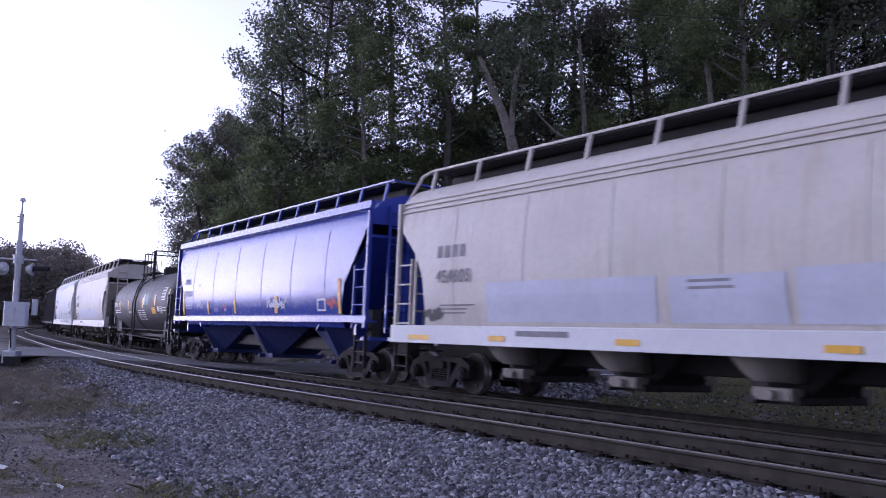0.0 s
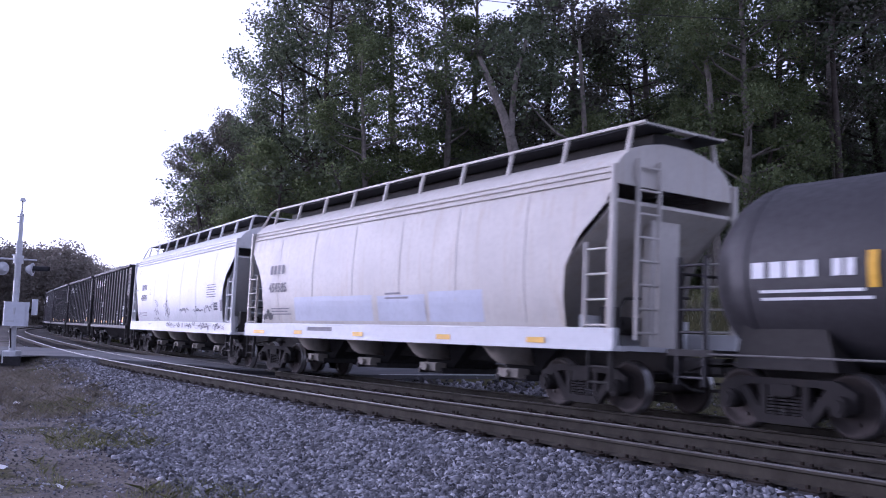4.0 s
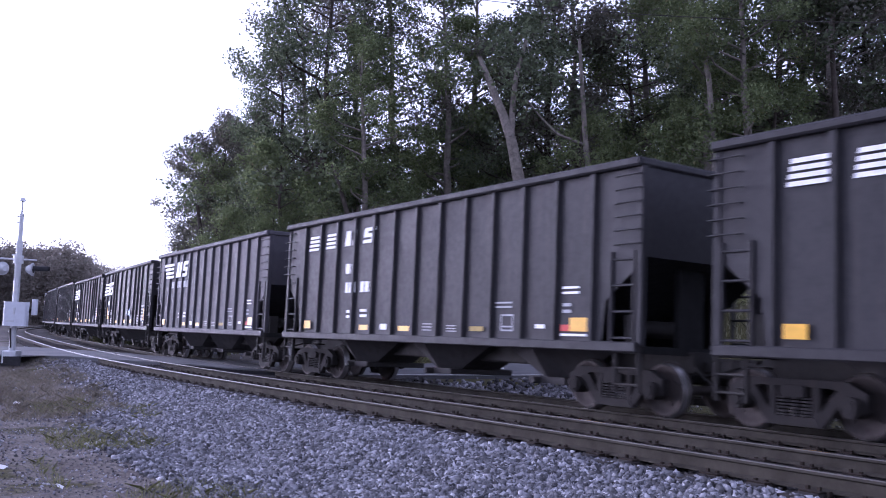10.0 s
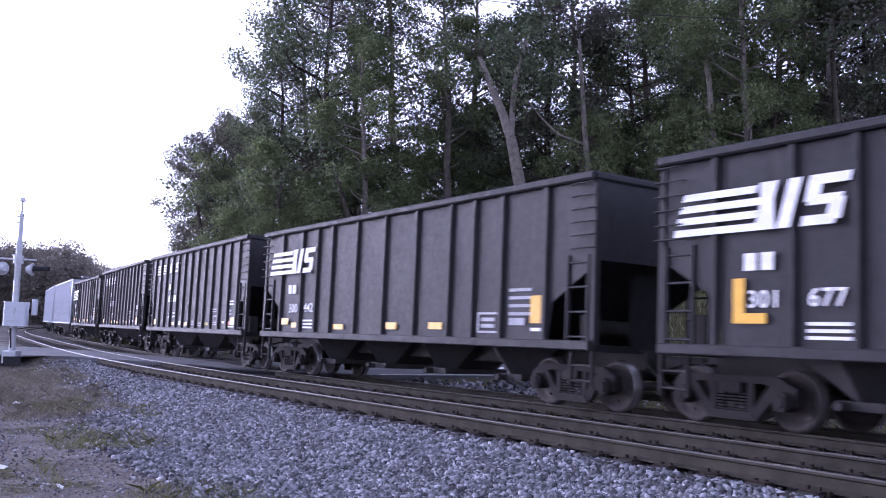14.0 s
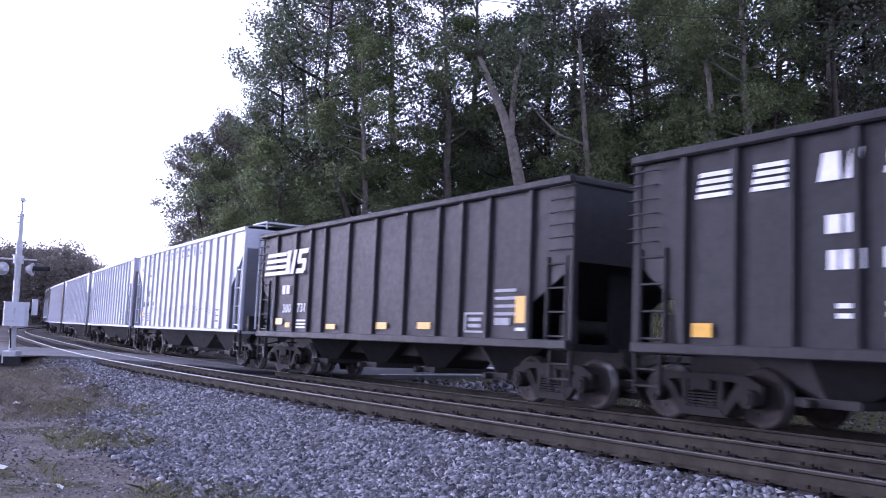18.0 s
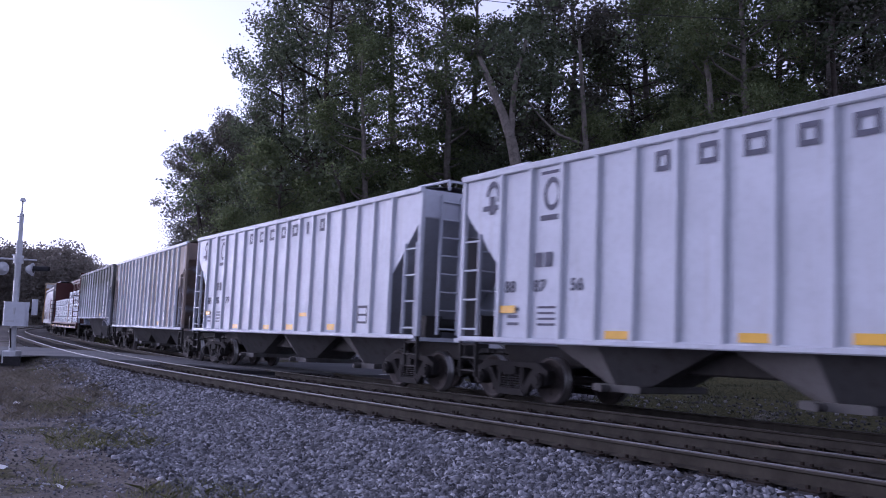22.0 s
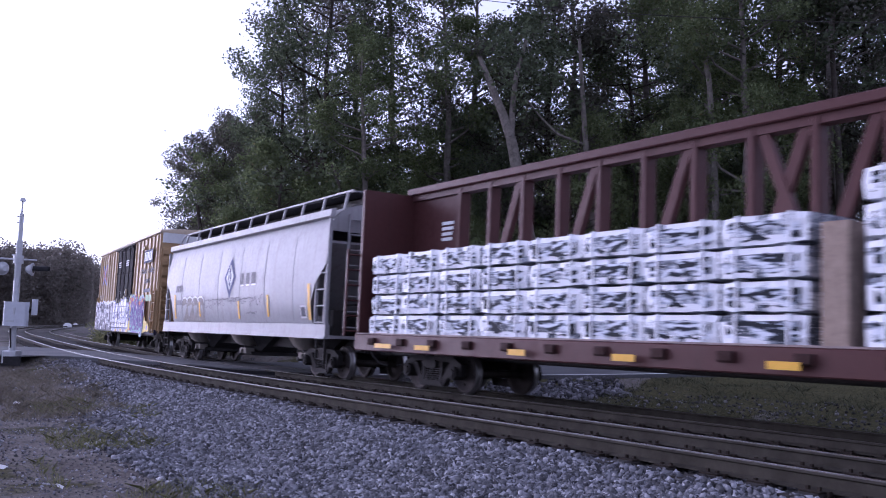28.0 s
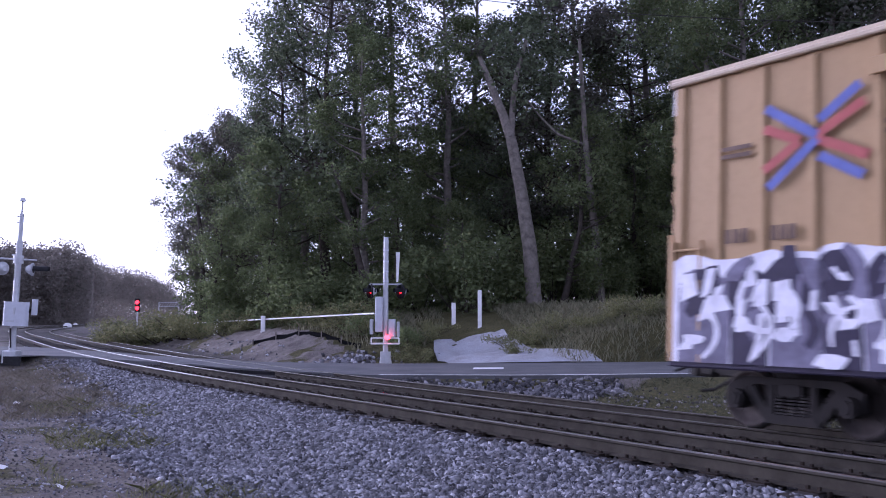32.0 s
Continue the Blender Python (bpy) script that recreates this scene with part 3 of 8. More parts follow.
def scrawl(seed, x0, x1, z0, z1, side, r=0.02, turns=5, lift=0.02):
    """A sprayed line that loops along a side."""
    rnd, sh, pts = random.Random(seed), Shape(), []
    n = turns * 9
    ph = rnd.random() * 6
    for i in range(n + 1):
        f = i / n
        x = x0 + (x1 - x0) * (f + 0.2 / turns * math.sin(f * turns * 6.28 * 1.31 + ph) + 0.16 / turns * math.sin(f * turns * 15.1 + 2 * ph))
        z = (z0 + z1) / 2 + (z1 - z0) / 2 * (0.55 * math.cos(f * turns * 6.28 + ph) + 0.45 * math.cos(f * turns * 2.9 + 3 * ph)) * (0.75 + 0.25 * math.sin(f * 9 + ph))
        pts.append((x, z))
    left, right = [], []
    for i, (px, pz) in enumerate(pts):
        (xa, za), (xb, zb) = pts[max(0, i - 1)], pts[min(n, i + 1)]
        dx, dz = xb - xa, zb - za
        q = math.hypot(dx, dz) or 1
        w = r * (0.7 + 0.5 * math.sin(i * 0.9 + ph) ** 2)
        left.append((px - dz / q * w, -side(pz) - lift - 0.0001 * (i % 7), pz + dx / q * w))
        right.append((px + dz / q * w, -side(pz) - lift - 0.0001 * (i % 7), pz - dx / q * w))
    return sh.loft([left, right], 0, False)


def lettering(text, size, mat, car, x, z, side, name="lettering"):
    """Words or numbers on the camera's side of a car, their lower left corner at x, z."""
    cu = bpy.data.curves.new(name, "FONT")
    cu.body, cu.size, cu.extrude, cu.offset, cu.space_character = text, size, 0.003, 0.005, 1.12
    tmp = bpy.data.objects.new(name, cu)
    scene.collection.objects.link(tmp)
    me = bpy.data.meshes.new_from_object(tmp.evaluated_get(bpy.context.evaluated_depsgraph_get()))
    bpy.data.objects.remove(tmp)
    me.materials.clear()
    me.materials.append(mat)
    return part(name, me, None, car, at=pose(x, -side(z + size / 3) - 0.03, z, 90, 0, 0))


def bars(sh, x0, x1, z0, z1, n, side, fill=0.5, ragged=0.0, seed=0, lift=0.012):
    rnd = random.Random(seed)
    h = (z1 - z0) / n
    for i in range(n):
        cut = rnd.random() * ragged * (x1 - x0)
        decal(sh, x0, x1 - cut, z0 + h * i, z0 + h * (i + fill), side, lift)
    return sh


def write_lines(car, mat, x0, x1, z0, z1, n, side, fill=0.5, ragged=0.0, seed=0, lift=0.012):
    """Small writing: one bar a line."""
    rnd, h = random.Random(seed), (z1 - z0) / n
    for i in range(n):
        cut = rnd.random() * ragged * (x1 - x0)
        part("text_line", decal(Shape(), x0, x1 - cut, z0 + h * i, z0 + h * (i + fill), side, lift), mat, car)


def bay(w, top, bot, y=1.3, foot=0.36):
    """An inverted pyramid under a hopper, with an outward ridge on each side, and its outlet gate."""
    sh = Shape()

    def ring(a, inner, outer, z):
        return [(-a, -inner, z), (0, -outer, z), (a, -inner, z), (a, inner, z), (0, outer, z), (-a, inner, z)]
    sh.loft([ring(w, 0.42 * y, y, top), ring(foot, 0.4 * y, 0.62 * y, bot)], 0, False, close=True, caps=True)
    sh.box(-foot - 0.1, foot + 0.1, -0.64 * y, 0.64 * y, bot - 0.09, bot + 0.03, c=0.02)
    sh.tube((-0.2, -0.78 * y, bot - 0.04), (-0.2, -0.6 * y, bot - 0.04), 0.06, None, 8)
    return sh


# -- round-sided covered hoppers --
ROUND = [(1.30, 1.38), (1.44, 1.46), (1.9, 1.54), (2.4, 1.575), (2.9, 1.57), (3.4, 1.53), (3.75, 1.48), (4.0, 1.43), (4.12, 1.37), (4.25, 1.25), (4.38, 1.05), (4.48, 0.75), (4.55, 0.36), (4.56, 0.0)]


def round_side(z):
    return float(np.interp(z, [p[0] for p in ROUND], [p[1] for p in ROUND]))


def outlet_throat():
    """The pale lower throat of an outlet, bulging on both sides of its chute, with a gate frame and a round port."""
    sh = Shape()
    for j in (-1, 1):
        rings = [[(-0.62, j * 0.75, 1.16), (-0.5, j * 1.33, 1.16), (0.52, j * 1.33, 1.16), (0.56, j * 0.75, 1.16)],
                 [(-0.3, j * 0.7, 0.74), (-0.22, j * 1.16, 0.78), (0.46, j * 1.16, 0.78), (0.5, j * 0.7, 0.74)],
                 [(-0.22, j * 0.6, 0.66), (-0.16, j * 1.02, 0.68), (0.4, j * 1.02, 0.68), (0.44, j * 0.6, 0.66)]]
        sh.loft(rings if j < 0 else [r[::-1] for r in rings], 0, True, close=True, caps=True)
        sh.box(-0.2, 0.42, min(j * 0.72, j * 1.0), max(j * 0.72, j * 1.0), 0.42, 0.6, c=0.02)
        sh.tube((0.12, j * 0.98, 0.5), (0.12, j * 1.08, 0.5), 0.07, None, 10)
    return sh


SHOULDER = ([1.3, 2.3, 2.95, 3.5, 9], [1.12, 1.12, 0.72, 0.04, 0.0])


def round_hopper(name, label, a, b, mat, body=7.62, chutes=4, sill=(1.04, 1.38), sill_mat=None, posts=10, band=False, shoulder=SHOULDER):
    car, L = start(name, label, a, b, body - 1.12)
    add_ends(car, L, body)
    sill_mat = sill_mat or mat

    def reach(z):
        return body - float(np.interp(z, *shoulder))

    def shell():
        sh, cols = Shape(), 25
        prof = [(-y, z) for z, y in ROUND] + [(y, z) for z, y in reversed(ROUND[:-1])]
        sh.loft([[(reach(z) * (2 * i / (cols - 1) - 1), y, z) for y, z in prof] for i in range(cols)], 0, True)
        return sh

    def end_sheet():
        sh = Shape()
        top = [(-y, z) for z, y in ROUND if z > 3.45] + [(y, z) for z, y in reversed(ROUND[:-1]) if z > 3.45]
        return sh.prism(top, "x", -0.03, 0.0)

    def seam():
        sh = Shape()
        return sh.loft([[(-0.03, -(y - 0.004), z), (-0.012, -(y + 0.009), z), (0.012, -(y + 0.009), z), (0.03, -(y - 0.004), z)] for z, y in ROUND if 1.4 < z < 3.8], 0, False)
    part("body", shared(("round_body", mat.name, body, chutes), shell, mat), None, car)
    for k in (-1, 1):
        part("end_sheet", shared(("end_sheet", mat.name), end_sheet, mat), None, car, at=pose(k * (body - 0.02), 0, 0))
        part("slope_sheet", Shape().prism([(k * (body - 0.03), 3.5), (k * (body - 0.03), 3.44), (k * (body - 2.9), 1.2), (k * (body - 2.9), 1.26)], "y", -1.42, 1.42), mat, car)
        if band:
            part("eave_band", Shape().prism([(k * 1.36, 4.34), (k * 1.5, 4.3), (k * 1.52, 4.12), (k * 1.41, 4.08)], "x", -body, body), mat, car)
        for e in () if band else (3.84, 3.95, 4.05):
            y = round_side(e)
            part("eave_ridge", Shape().box(-body, body, k * y - 0.04, k * y + 0.04, e - 0.018, e + 0.018, c=0.006), mat, car)
        for i in range(1, 7):
            part("weld_seam", shared(("seam", mat.name), seam, mat), None, car, at=pose(-body + 2 * body * i / 7, 0, 0, 0, 0, 0 if k < 0 else 180))
    for k in (-1, 1):
        sh = Shape().box(-body - 0.12, body + 0.12, k * 1.5 - 0.06, k * 1.5 + 0.06, sill[0], sill[1], c=0.02)
        sh.box(-body - 0.12, body + 0.12, k * 1.42 - 0.16, k * 1.42 + 0.16, sill[0] - 0.03, sill[0] + 0.02)
        part("side_sill", sh, sill_mat, car)
        part("end_platform", Shape().box(k * (body + 0.05) - 0.35, k * (body + 0.05) + 0.12, -1.45, 1.45, 1.02, 1.1).box(k * (body - 0.9) - 0.05, k * (body - 0.9) + 0.05, -1.3, 1.3, 1.05, 1.6), sill_mat, car)
        part("slope_web", Shape().prism([(k * (body - 0.45), 1.1), (k * (body - 0.25), 1.1), (k * (body - 0.25), 3.3), (k * (body - 0.45), 3.2)], "y", -0.35, 0.35), mat, car)
        part("brake_gear", Shape().tube((k * (body - 0.75), -0.6, 1.45), (k * (body - 0.75), 0.5, 1.45), 0.16, None, 12).box(k * (body - 0.55) - 0.12, k * (body - 0.55) + 0.12, -1.1, -0.85, 1.1, 1.75).line([(k * (body - 0.5), -1.2, 1.2), (k * (body - 0.5), -0.7, 1.9), (k * (body - 0.4), 0.8, 2.0)], 0.025), M_DARKIRON, car)
        for j in (-1, 1):
            part("ladder", shared(("side_ladder", mat.name), lambda: mk_ladder(0.55, 1.5, 4), mat), None, car, at=pose(k * (body - 0.32), j * 1.52, 1.3))
            part("corner_post", Shape().box(k * body - 0.05, k * body + 0.05, j * 1.5 - 0.05, j * 1.5 + 0.05, 1.3, 4.05, c=0.015), mat, car)
            part("grab_step", shared("grab_step", lambda: mk_ladder(0.5, 0.75, 3), M_DARKIRON), None, car, at=pose(k * (body - 0.25), j * 1.48, 0.38))
        part("end_ladder", shared(("end_ladder", mat.name), lambda: mk_ladder(0.5, 3.0, 8), mat), None, car, at=pose(k * (body + 0.06), -0.75, 1.2, 0, 0, 90))
    # running boards on brackets on both sides of the hatches
    for j in (-1, 1):
        sh = Shape().box(-body + 0.45, body + 0.18, j * 1.0 - 0.02, j * 1.0 + 0.02, 4.79, 4.835)
        sh.line([(-body + 0.45, j * 1.0, 4.81), (-body + 0.12, j * 1.04, 4.72), (-body - 0.05, j * 1.25, 4.2)], 0.035)
        for i in range(posts):
            x = -body + 0.6 + (2 * body - 0.7) * i / (posts - 1)
            sh.prism([(j * 1.14, 4.3), (j * 1.08, 4.3), (j * 0.97, 4.8), (j * 1.03, 4.8)], "x", x - 0.032, x + 0.032)
        part("walk_rail", sh, mat, car)
        part("roof_walk", Shape().box(-body + 0.45, body + 0.18, min(j * 0.28, j * 0.97), max(j * 0.28, j * 0.97), 4.755, 4.785), M_GRATING, car)
    part("end_walk", Shape().box(body + 0.0, body + 0.18, -0.98, 0.98, 4.77, 4.81), mat, car)
    # hatches as one dark block, which also stands in for the shadowed void there
    part("hatch_cover", Shape().box(-body + 0.5, body - 0.1, -0.5, 0.5, 4.34, 4.75, c=0.05), M_DARKIRON, car)
    span = 8.5 if chutes == 4 else 2 * (body - 2.6)
    for i in range(chutes):
        x = -span / 2 + span * i / (chutes - 1)
        w = span / (chutes - 1) / 2

        def mk(w=w):
            return bay(w * 0.96, 1.3, 0.46)
        # chute colour already holds the shade under the body
        chute = part("outlet_chute", shared(("outlet_chute", mat.name, chutes), mk, M_BAY if mat is not M_BLUE else M_BLUEBAY), None, car, "sloping outlet chute with underbody shade in its dark paint", at=pose(x, 0, 0))
        if mat is not M_BLUE:
            part("outlet_throat", shared(("outlet_throat",), outlet_throat, M_OUTLET), None, chute, "dusty tan outlet throat")
    return car


def patches(car, spots, mat, side, label="", name="reflective_patch"):
    for x0, x1, z0, z1 in spots:
        part(name, decal(Shape(), x0, x1, z0, z1, side, 0.02), mat, car, label)


def sill_side(z):
    return 1.56


SLAB = [(-170.3, -153.7), (-153.7, -137.0), (-137.0, -120.8), (-120.8, -104.2), (-104.2, -87.6)]
M_REPAINT = paint("pale_bluish_repaint", (0.53, 0.55, 0.62), (0.45, 0.42, 0.38), 0.3, big=0.9)
LETTER_TAN = plain("faded_grey_lettering", (0.24, 0.23, 0.24), 0.7, 0, 0.2)
for i, num in ((0, "454605"), (3, "454585")):
    c = round_hopper("covered_hopper", "weathered beige round-sided covered hopper on the rails", *SLAB[i], M_BEIGE, sill_mat=M_WHITE)
    lettering(num, 0.36, LETTER_TAN, c, -6.0, 2.25, round_side, "car_number")
    for k in range(4):
        part("owner_mark", decal(Shape(), -6.0 + k * 0.26, -5.83 + k * 0.26, 2.75, 3.0, round_side), LETTER_TAN, c, "faded dark bar of lettering")
    write_lines(c, LETTER_TAN, -5.9, -4.4, 1.62, 1.85, 3, round_side, 0.4, 0.5, i)
    write_lines(c, LETTER_TAN, 0.5, 1.6, 1.95, 2.15, 2, round_side, 0.45, 0.4, i + 5)
    patches(c, [(-7.0, -6.2, 1.08, 1.18), (-4.2, -3.7, 1.1, 1.2), (-0.9, -0.4, 1.1, 1.2), (2.7, 3.2, 1.1, 1.2), (5.6, 6.1, 1.1, 1.2)], M_REFLECT, sill_side, "yellow reflective patch")
    part("sill_writing", bars(Shape(), -3.4, -2.0, 1.2, 1.3, 1, sill_side, 1.0), LETTER_TAN, c)
    for x0, x1, z1 in ((-4.35, -2.15, 2.2), (-2.15, -0.1, 2.18), (0.15, 2.15, 2.15), (2.3, 4.2, 2.2)):
        part("repainted_patch", decal(Shape(), x0, x1, 1.46, z1 - 0.12 * i / 3, round_side, 0.011), M_REPAINT, c, "pale bluish repainted patch")
    part("grime_patch", scrawl(60 + i, -6.45, -5.9, 1.45, 1.75, round_side, 0.07, 3, 0.014), M_CHUTE, c, "dark grime smear")

c = round_hopper("covered_hopper", "glossy dark blue round-sided covered hopper on the rails", *SLAB[1], M_BLUE, body=7.75, chutes=3, sill=(1.46, 1.6), posts=12, band=True, shoulder=([1.6, 2.47, 2.8, 3.35, 4.03, 9], [1.28, 1.04, 0.71, 0.3, 0.03, 0.0]))
patches(c, [(-6.72, -6.55, 1.63, 2.5), (-3.88, -3.72, 1.66, 2.1), (-1.2, -1.05, 1.66, 2.13), (2.2, 2.4, 1.66, 2.15), (6.35, 6.5, 1.63, 2.5)], M_REFLECT, round_side, "upright yellow reflective strip")
M_TAG_W = plain("chalky_white_spray", (0.6, 0.62, 0.74), 0.6, 0, 0.2)
M_PALE = plain("faded_pale_blue_lettering", (0.28, 0.3, 0.5), 0.5, 0, 0.25)
part("sprayed_tag", scrawl(3, 1.62, 3.05, 1.76, 2.12, round_side, 0.035, 7), M_TAG_W, c, "pale sprayed scrawl")
part("sprayed_tag", scrawl(4, 1.6, 3.0, 1.74, 2.05, round_side, 0.028, 5, 0.024), M_TAG_W, c, "pale sprayed scrawl")
part("sprayed_tag", scrawl(5, 5.72, 6.3, 1.74, 2.08, round_side, 0.03, 4), M_RED, c, "faded red sprayed scrawl")
part("sprayed_tag", scrawl(9, -5.0, -4.4, 1.78, 2.15, round_side, 0.02, 3, 0.022), M_PALE, c, "faded pale sprayed scrawl")
part("sprayed_tag", scrawl(14, -2.45, -1.95, 1.77, 2.0, round_side, 0.016, 3, 0.022), M_RED, c, "faded red sprayed scrawl")
write_lines(c, M_PALE, -3.2, -2.8, 1.74, 1.87, 2, round_side, 0.5, 0.1, 3)
write_lines(c, M_PALE, -4.95, -4.62, 2.48, 2.75, 3, round_side, 0.3, 0.2, 3)
lettering("518207", 0.27, M_PALE, c, -6.48, 2.29, round_side, "car_number")
for k in range(4):
    part("owner_mark", decal(Shape(), -6.54 + k * 0.17, -6.42 + k * 0.17, 2.72, 2.92, round_side), M_PALE, c, "faded pale bar of lettering")
panel = part("data_panel", decal(Shape(), 5.1, 5.62, 1.7, 2.02, round_side), M_LETTER_W, c, "white framed data panel")
part("panel_window", decal(Shape(), 5.17, 5.55, 1.75, 1.97, round_side, 0.018), M_BLUE, panel)
part("text_line", decal(Shape(), -2.2, -1.95, 1.75, 1.85, round_side), M_PALE, c)
part("faded_mark", bars(Shape(), -6.37, -5.45, 1.85, 2.06, 2, round_side, 0.4, 0.2, 2), M_PALE, c)

c = round_hopper("covered_hopper", "clean white round-sided covered hopper with black graffiti", *SLAB[4], M_WHITE)
lettering("454214", 0.33, M_LETTER_D, c, -5.6, 2.27, round_side, "car_number")
for k in range(4):
    part("owner_mark", decal(Shape(), -5.62 + k * 0.24, -5.46 + k * 0.24, 2.71, 2.94, round_side), M_LETTER_D, c, "dark bar of lettering")
write_lines(c, M_LETTER_D, -4.07, -3.82, 2.5, 2.8, 4, round_side, 0.15, 0, 4)
write_lines(c, LETTER_TAN, -5.55, -4.6, 1.62, 1.82, 2, round_side, 0.35, 0.1, 4)
write_lines(c, M_LETTER_D, 4.75, 5.9, 2.22, 2.7, 6, round_side, 0.3, 0.3, 4)
part("data_panel", decal(Shape(), 6.32, 6.58, 1.75, 2.12, round_side), LETTER_TAN, c, "faded grey data panel")
write_lines(c, M_LETTER_D, 5.6, 6.05, 1.78, 2.05, 3, round_side, 0.8)
for k, (x0, x1, z0, z1, r, n) in enumerate([(-1.4, -0.6, 1.5, 2.45, 0.018, 2), (-1.25, -0.75, 1.55, 2.0, 0.017, 3), (-3.0, -2.5, 1.95, 2.35, 0.014, 2), (-3.1, -2.4, 1.6, 1.95, 0.014, 4), (-3.2, -2.3, 1.4, 1.58, 0.012, 3), (1.1, 2.4, 1.7, 1.95, 0.017, 5), (3.0, 4.3, 1.72, 1.86, 0.015, 4), (3.3, 3.8, 1.7, 2.0, 0.017, 2), (4.45, 5.5, 1.7, 2.05, 0.017, 4), (-6.1, -5.7, 1.5, 1.95, 0.014, 3), (-6.65, -6.4, 2.9, 3.8, 0.01, 1), (-6.6, -6.4, 2.65, 2.85, 0.012, 2)]):
    part("sprayed_tag", scrawl(20 + k, x0, x1, z0, z1, round_side, r, n), M_LETTER_D, c, "black sprayed scrawl")
M_TAG_K = plain("worn_black_spray", (0.035, 0.033, 0.04), 0.6, 0, 0.25)
M_TAG_F = plain("faded_grey_spray", (0.2, 0.18, 0.22), 0.6, 0, 0.25)
for k, (x0, x1, z0, z1, r, n, mt) in enumerate([(-0.75, 0.15, 1.2, 1.38, 0.014, 6, M_TAG_K), (-0.7, 0.75, 1.16, 1.3, 0.011, 9, M_TAG_F), (0.95, 1.45, 1.12, 1.38, 0.018, 4, M_TAG_K), (2.1, 3.1, 1.14, 1.38, 0.018, 6, M_TAG_F), (2.15, 3.05, 1.12, 1.36, 0.012, 5, M_TAG_K),
                                                 (3.15, 3.5, 1.2, 1.41, 0.016, 3, M_TAG_K), (4.0, 5.3, 1.1, 1.38, 0.02, 7, M_TAG_K), (4.1, 5.5, 1.08, 1.4, 0.012, 4, M_TAG_F), (5.75, 6.5, 1.1, 1.4, 0.018, 5, M_TAG_K), (5.9, 7.1, 1.12, 1.36, 0.011, 6, M_TAG_F), (-4.0, -3.3, 1.24, 1.3, 0.008, 5, M_TAG_F)]):
    part("sprayed_tag", scrawl(40 + k, x0, x1, z0, z1, sill_side, r, n), mt, c, "black sprayed scrawl on the sill" if mt is M_TAG_K else "faded grey sprayed scrawl on the sill")
for x0, x1 in ((-0.1, 0.7), (3.45, 3.95)):
    write_lines(c, M_TAG_F, x0, x1, 1.16, 1.32, 2, sill_side, 0.2, 0.2, 7)
part("sill_dot", decal(Shape(), 1.68, 1.82, 1.17, 1.34, sill_side, 0.02), M_TAG_F, c)

# -- black tank car --
def tank_side(z):
    return math.sqrt(max(0.0, 1.40 ** 2 - (z - 2.2) ** 2))


M_CASE_W = plain("worn_white_panel", (0.5, 0.5, 0.5), 0.6, 0, 0.2)


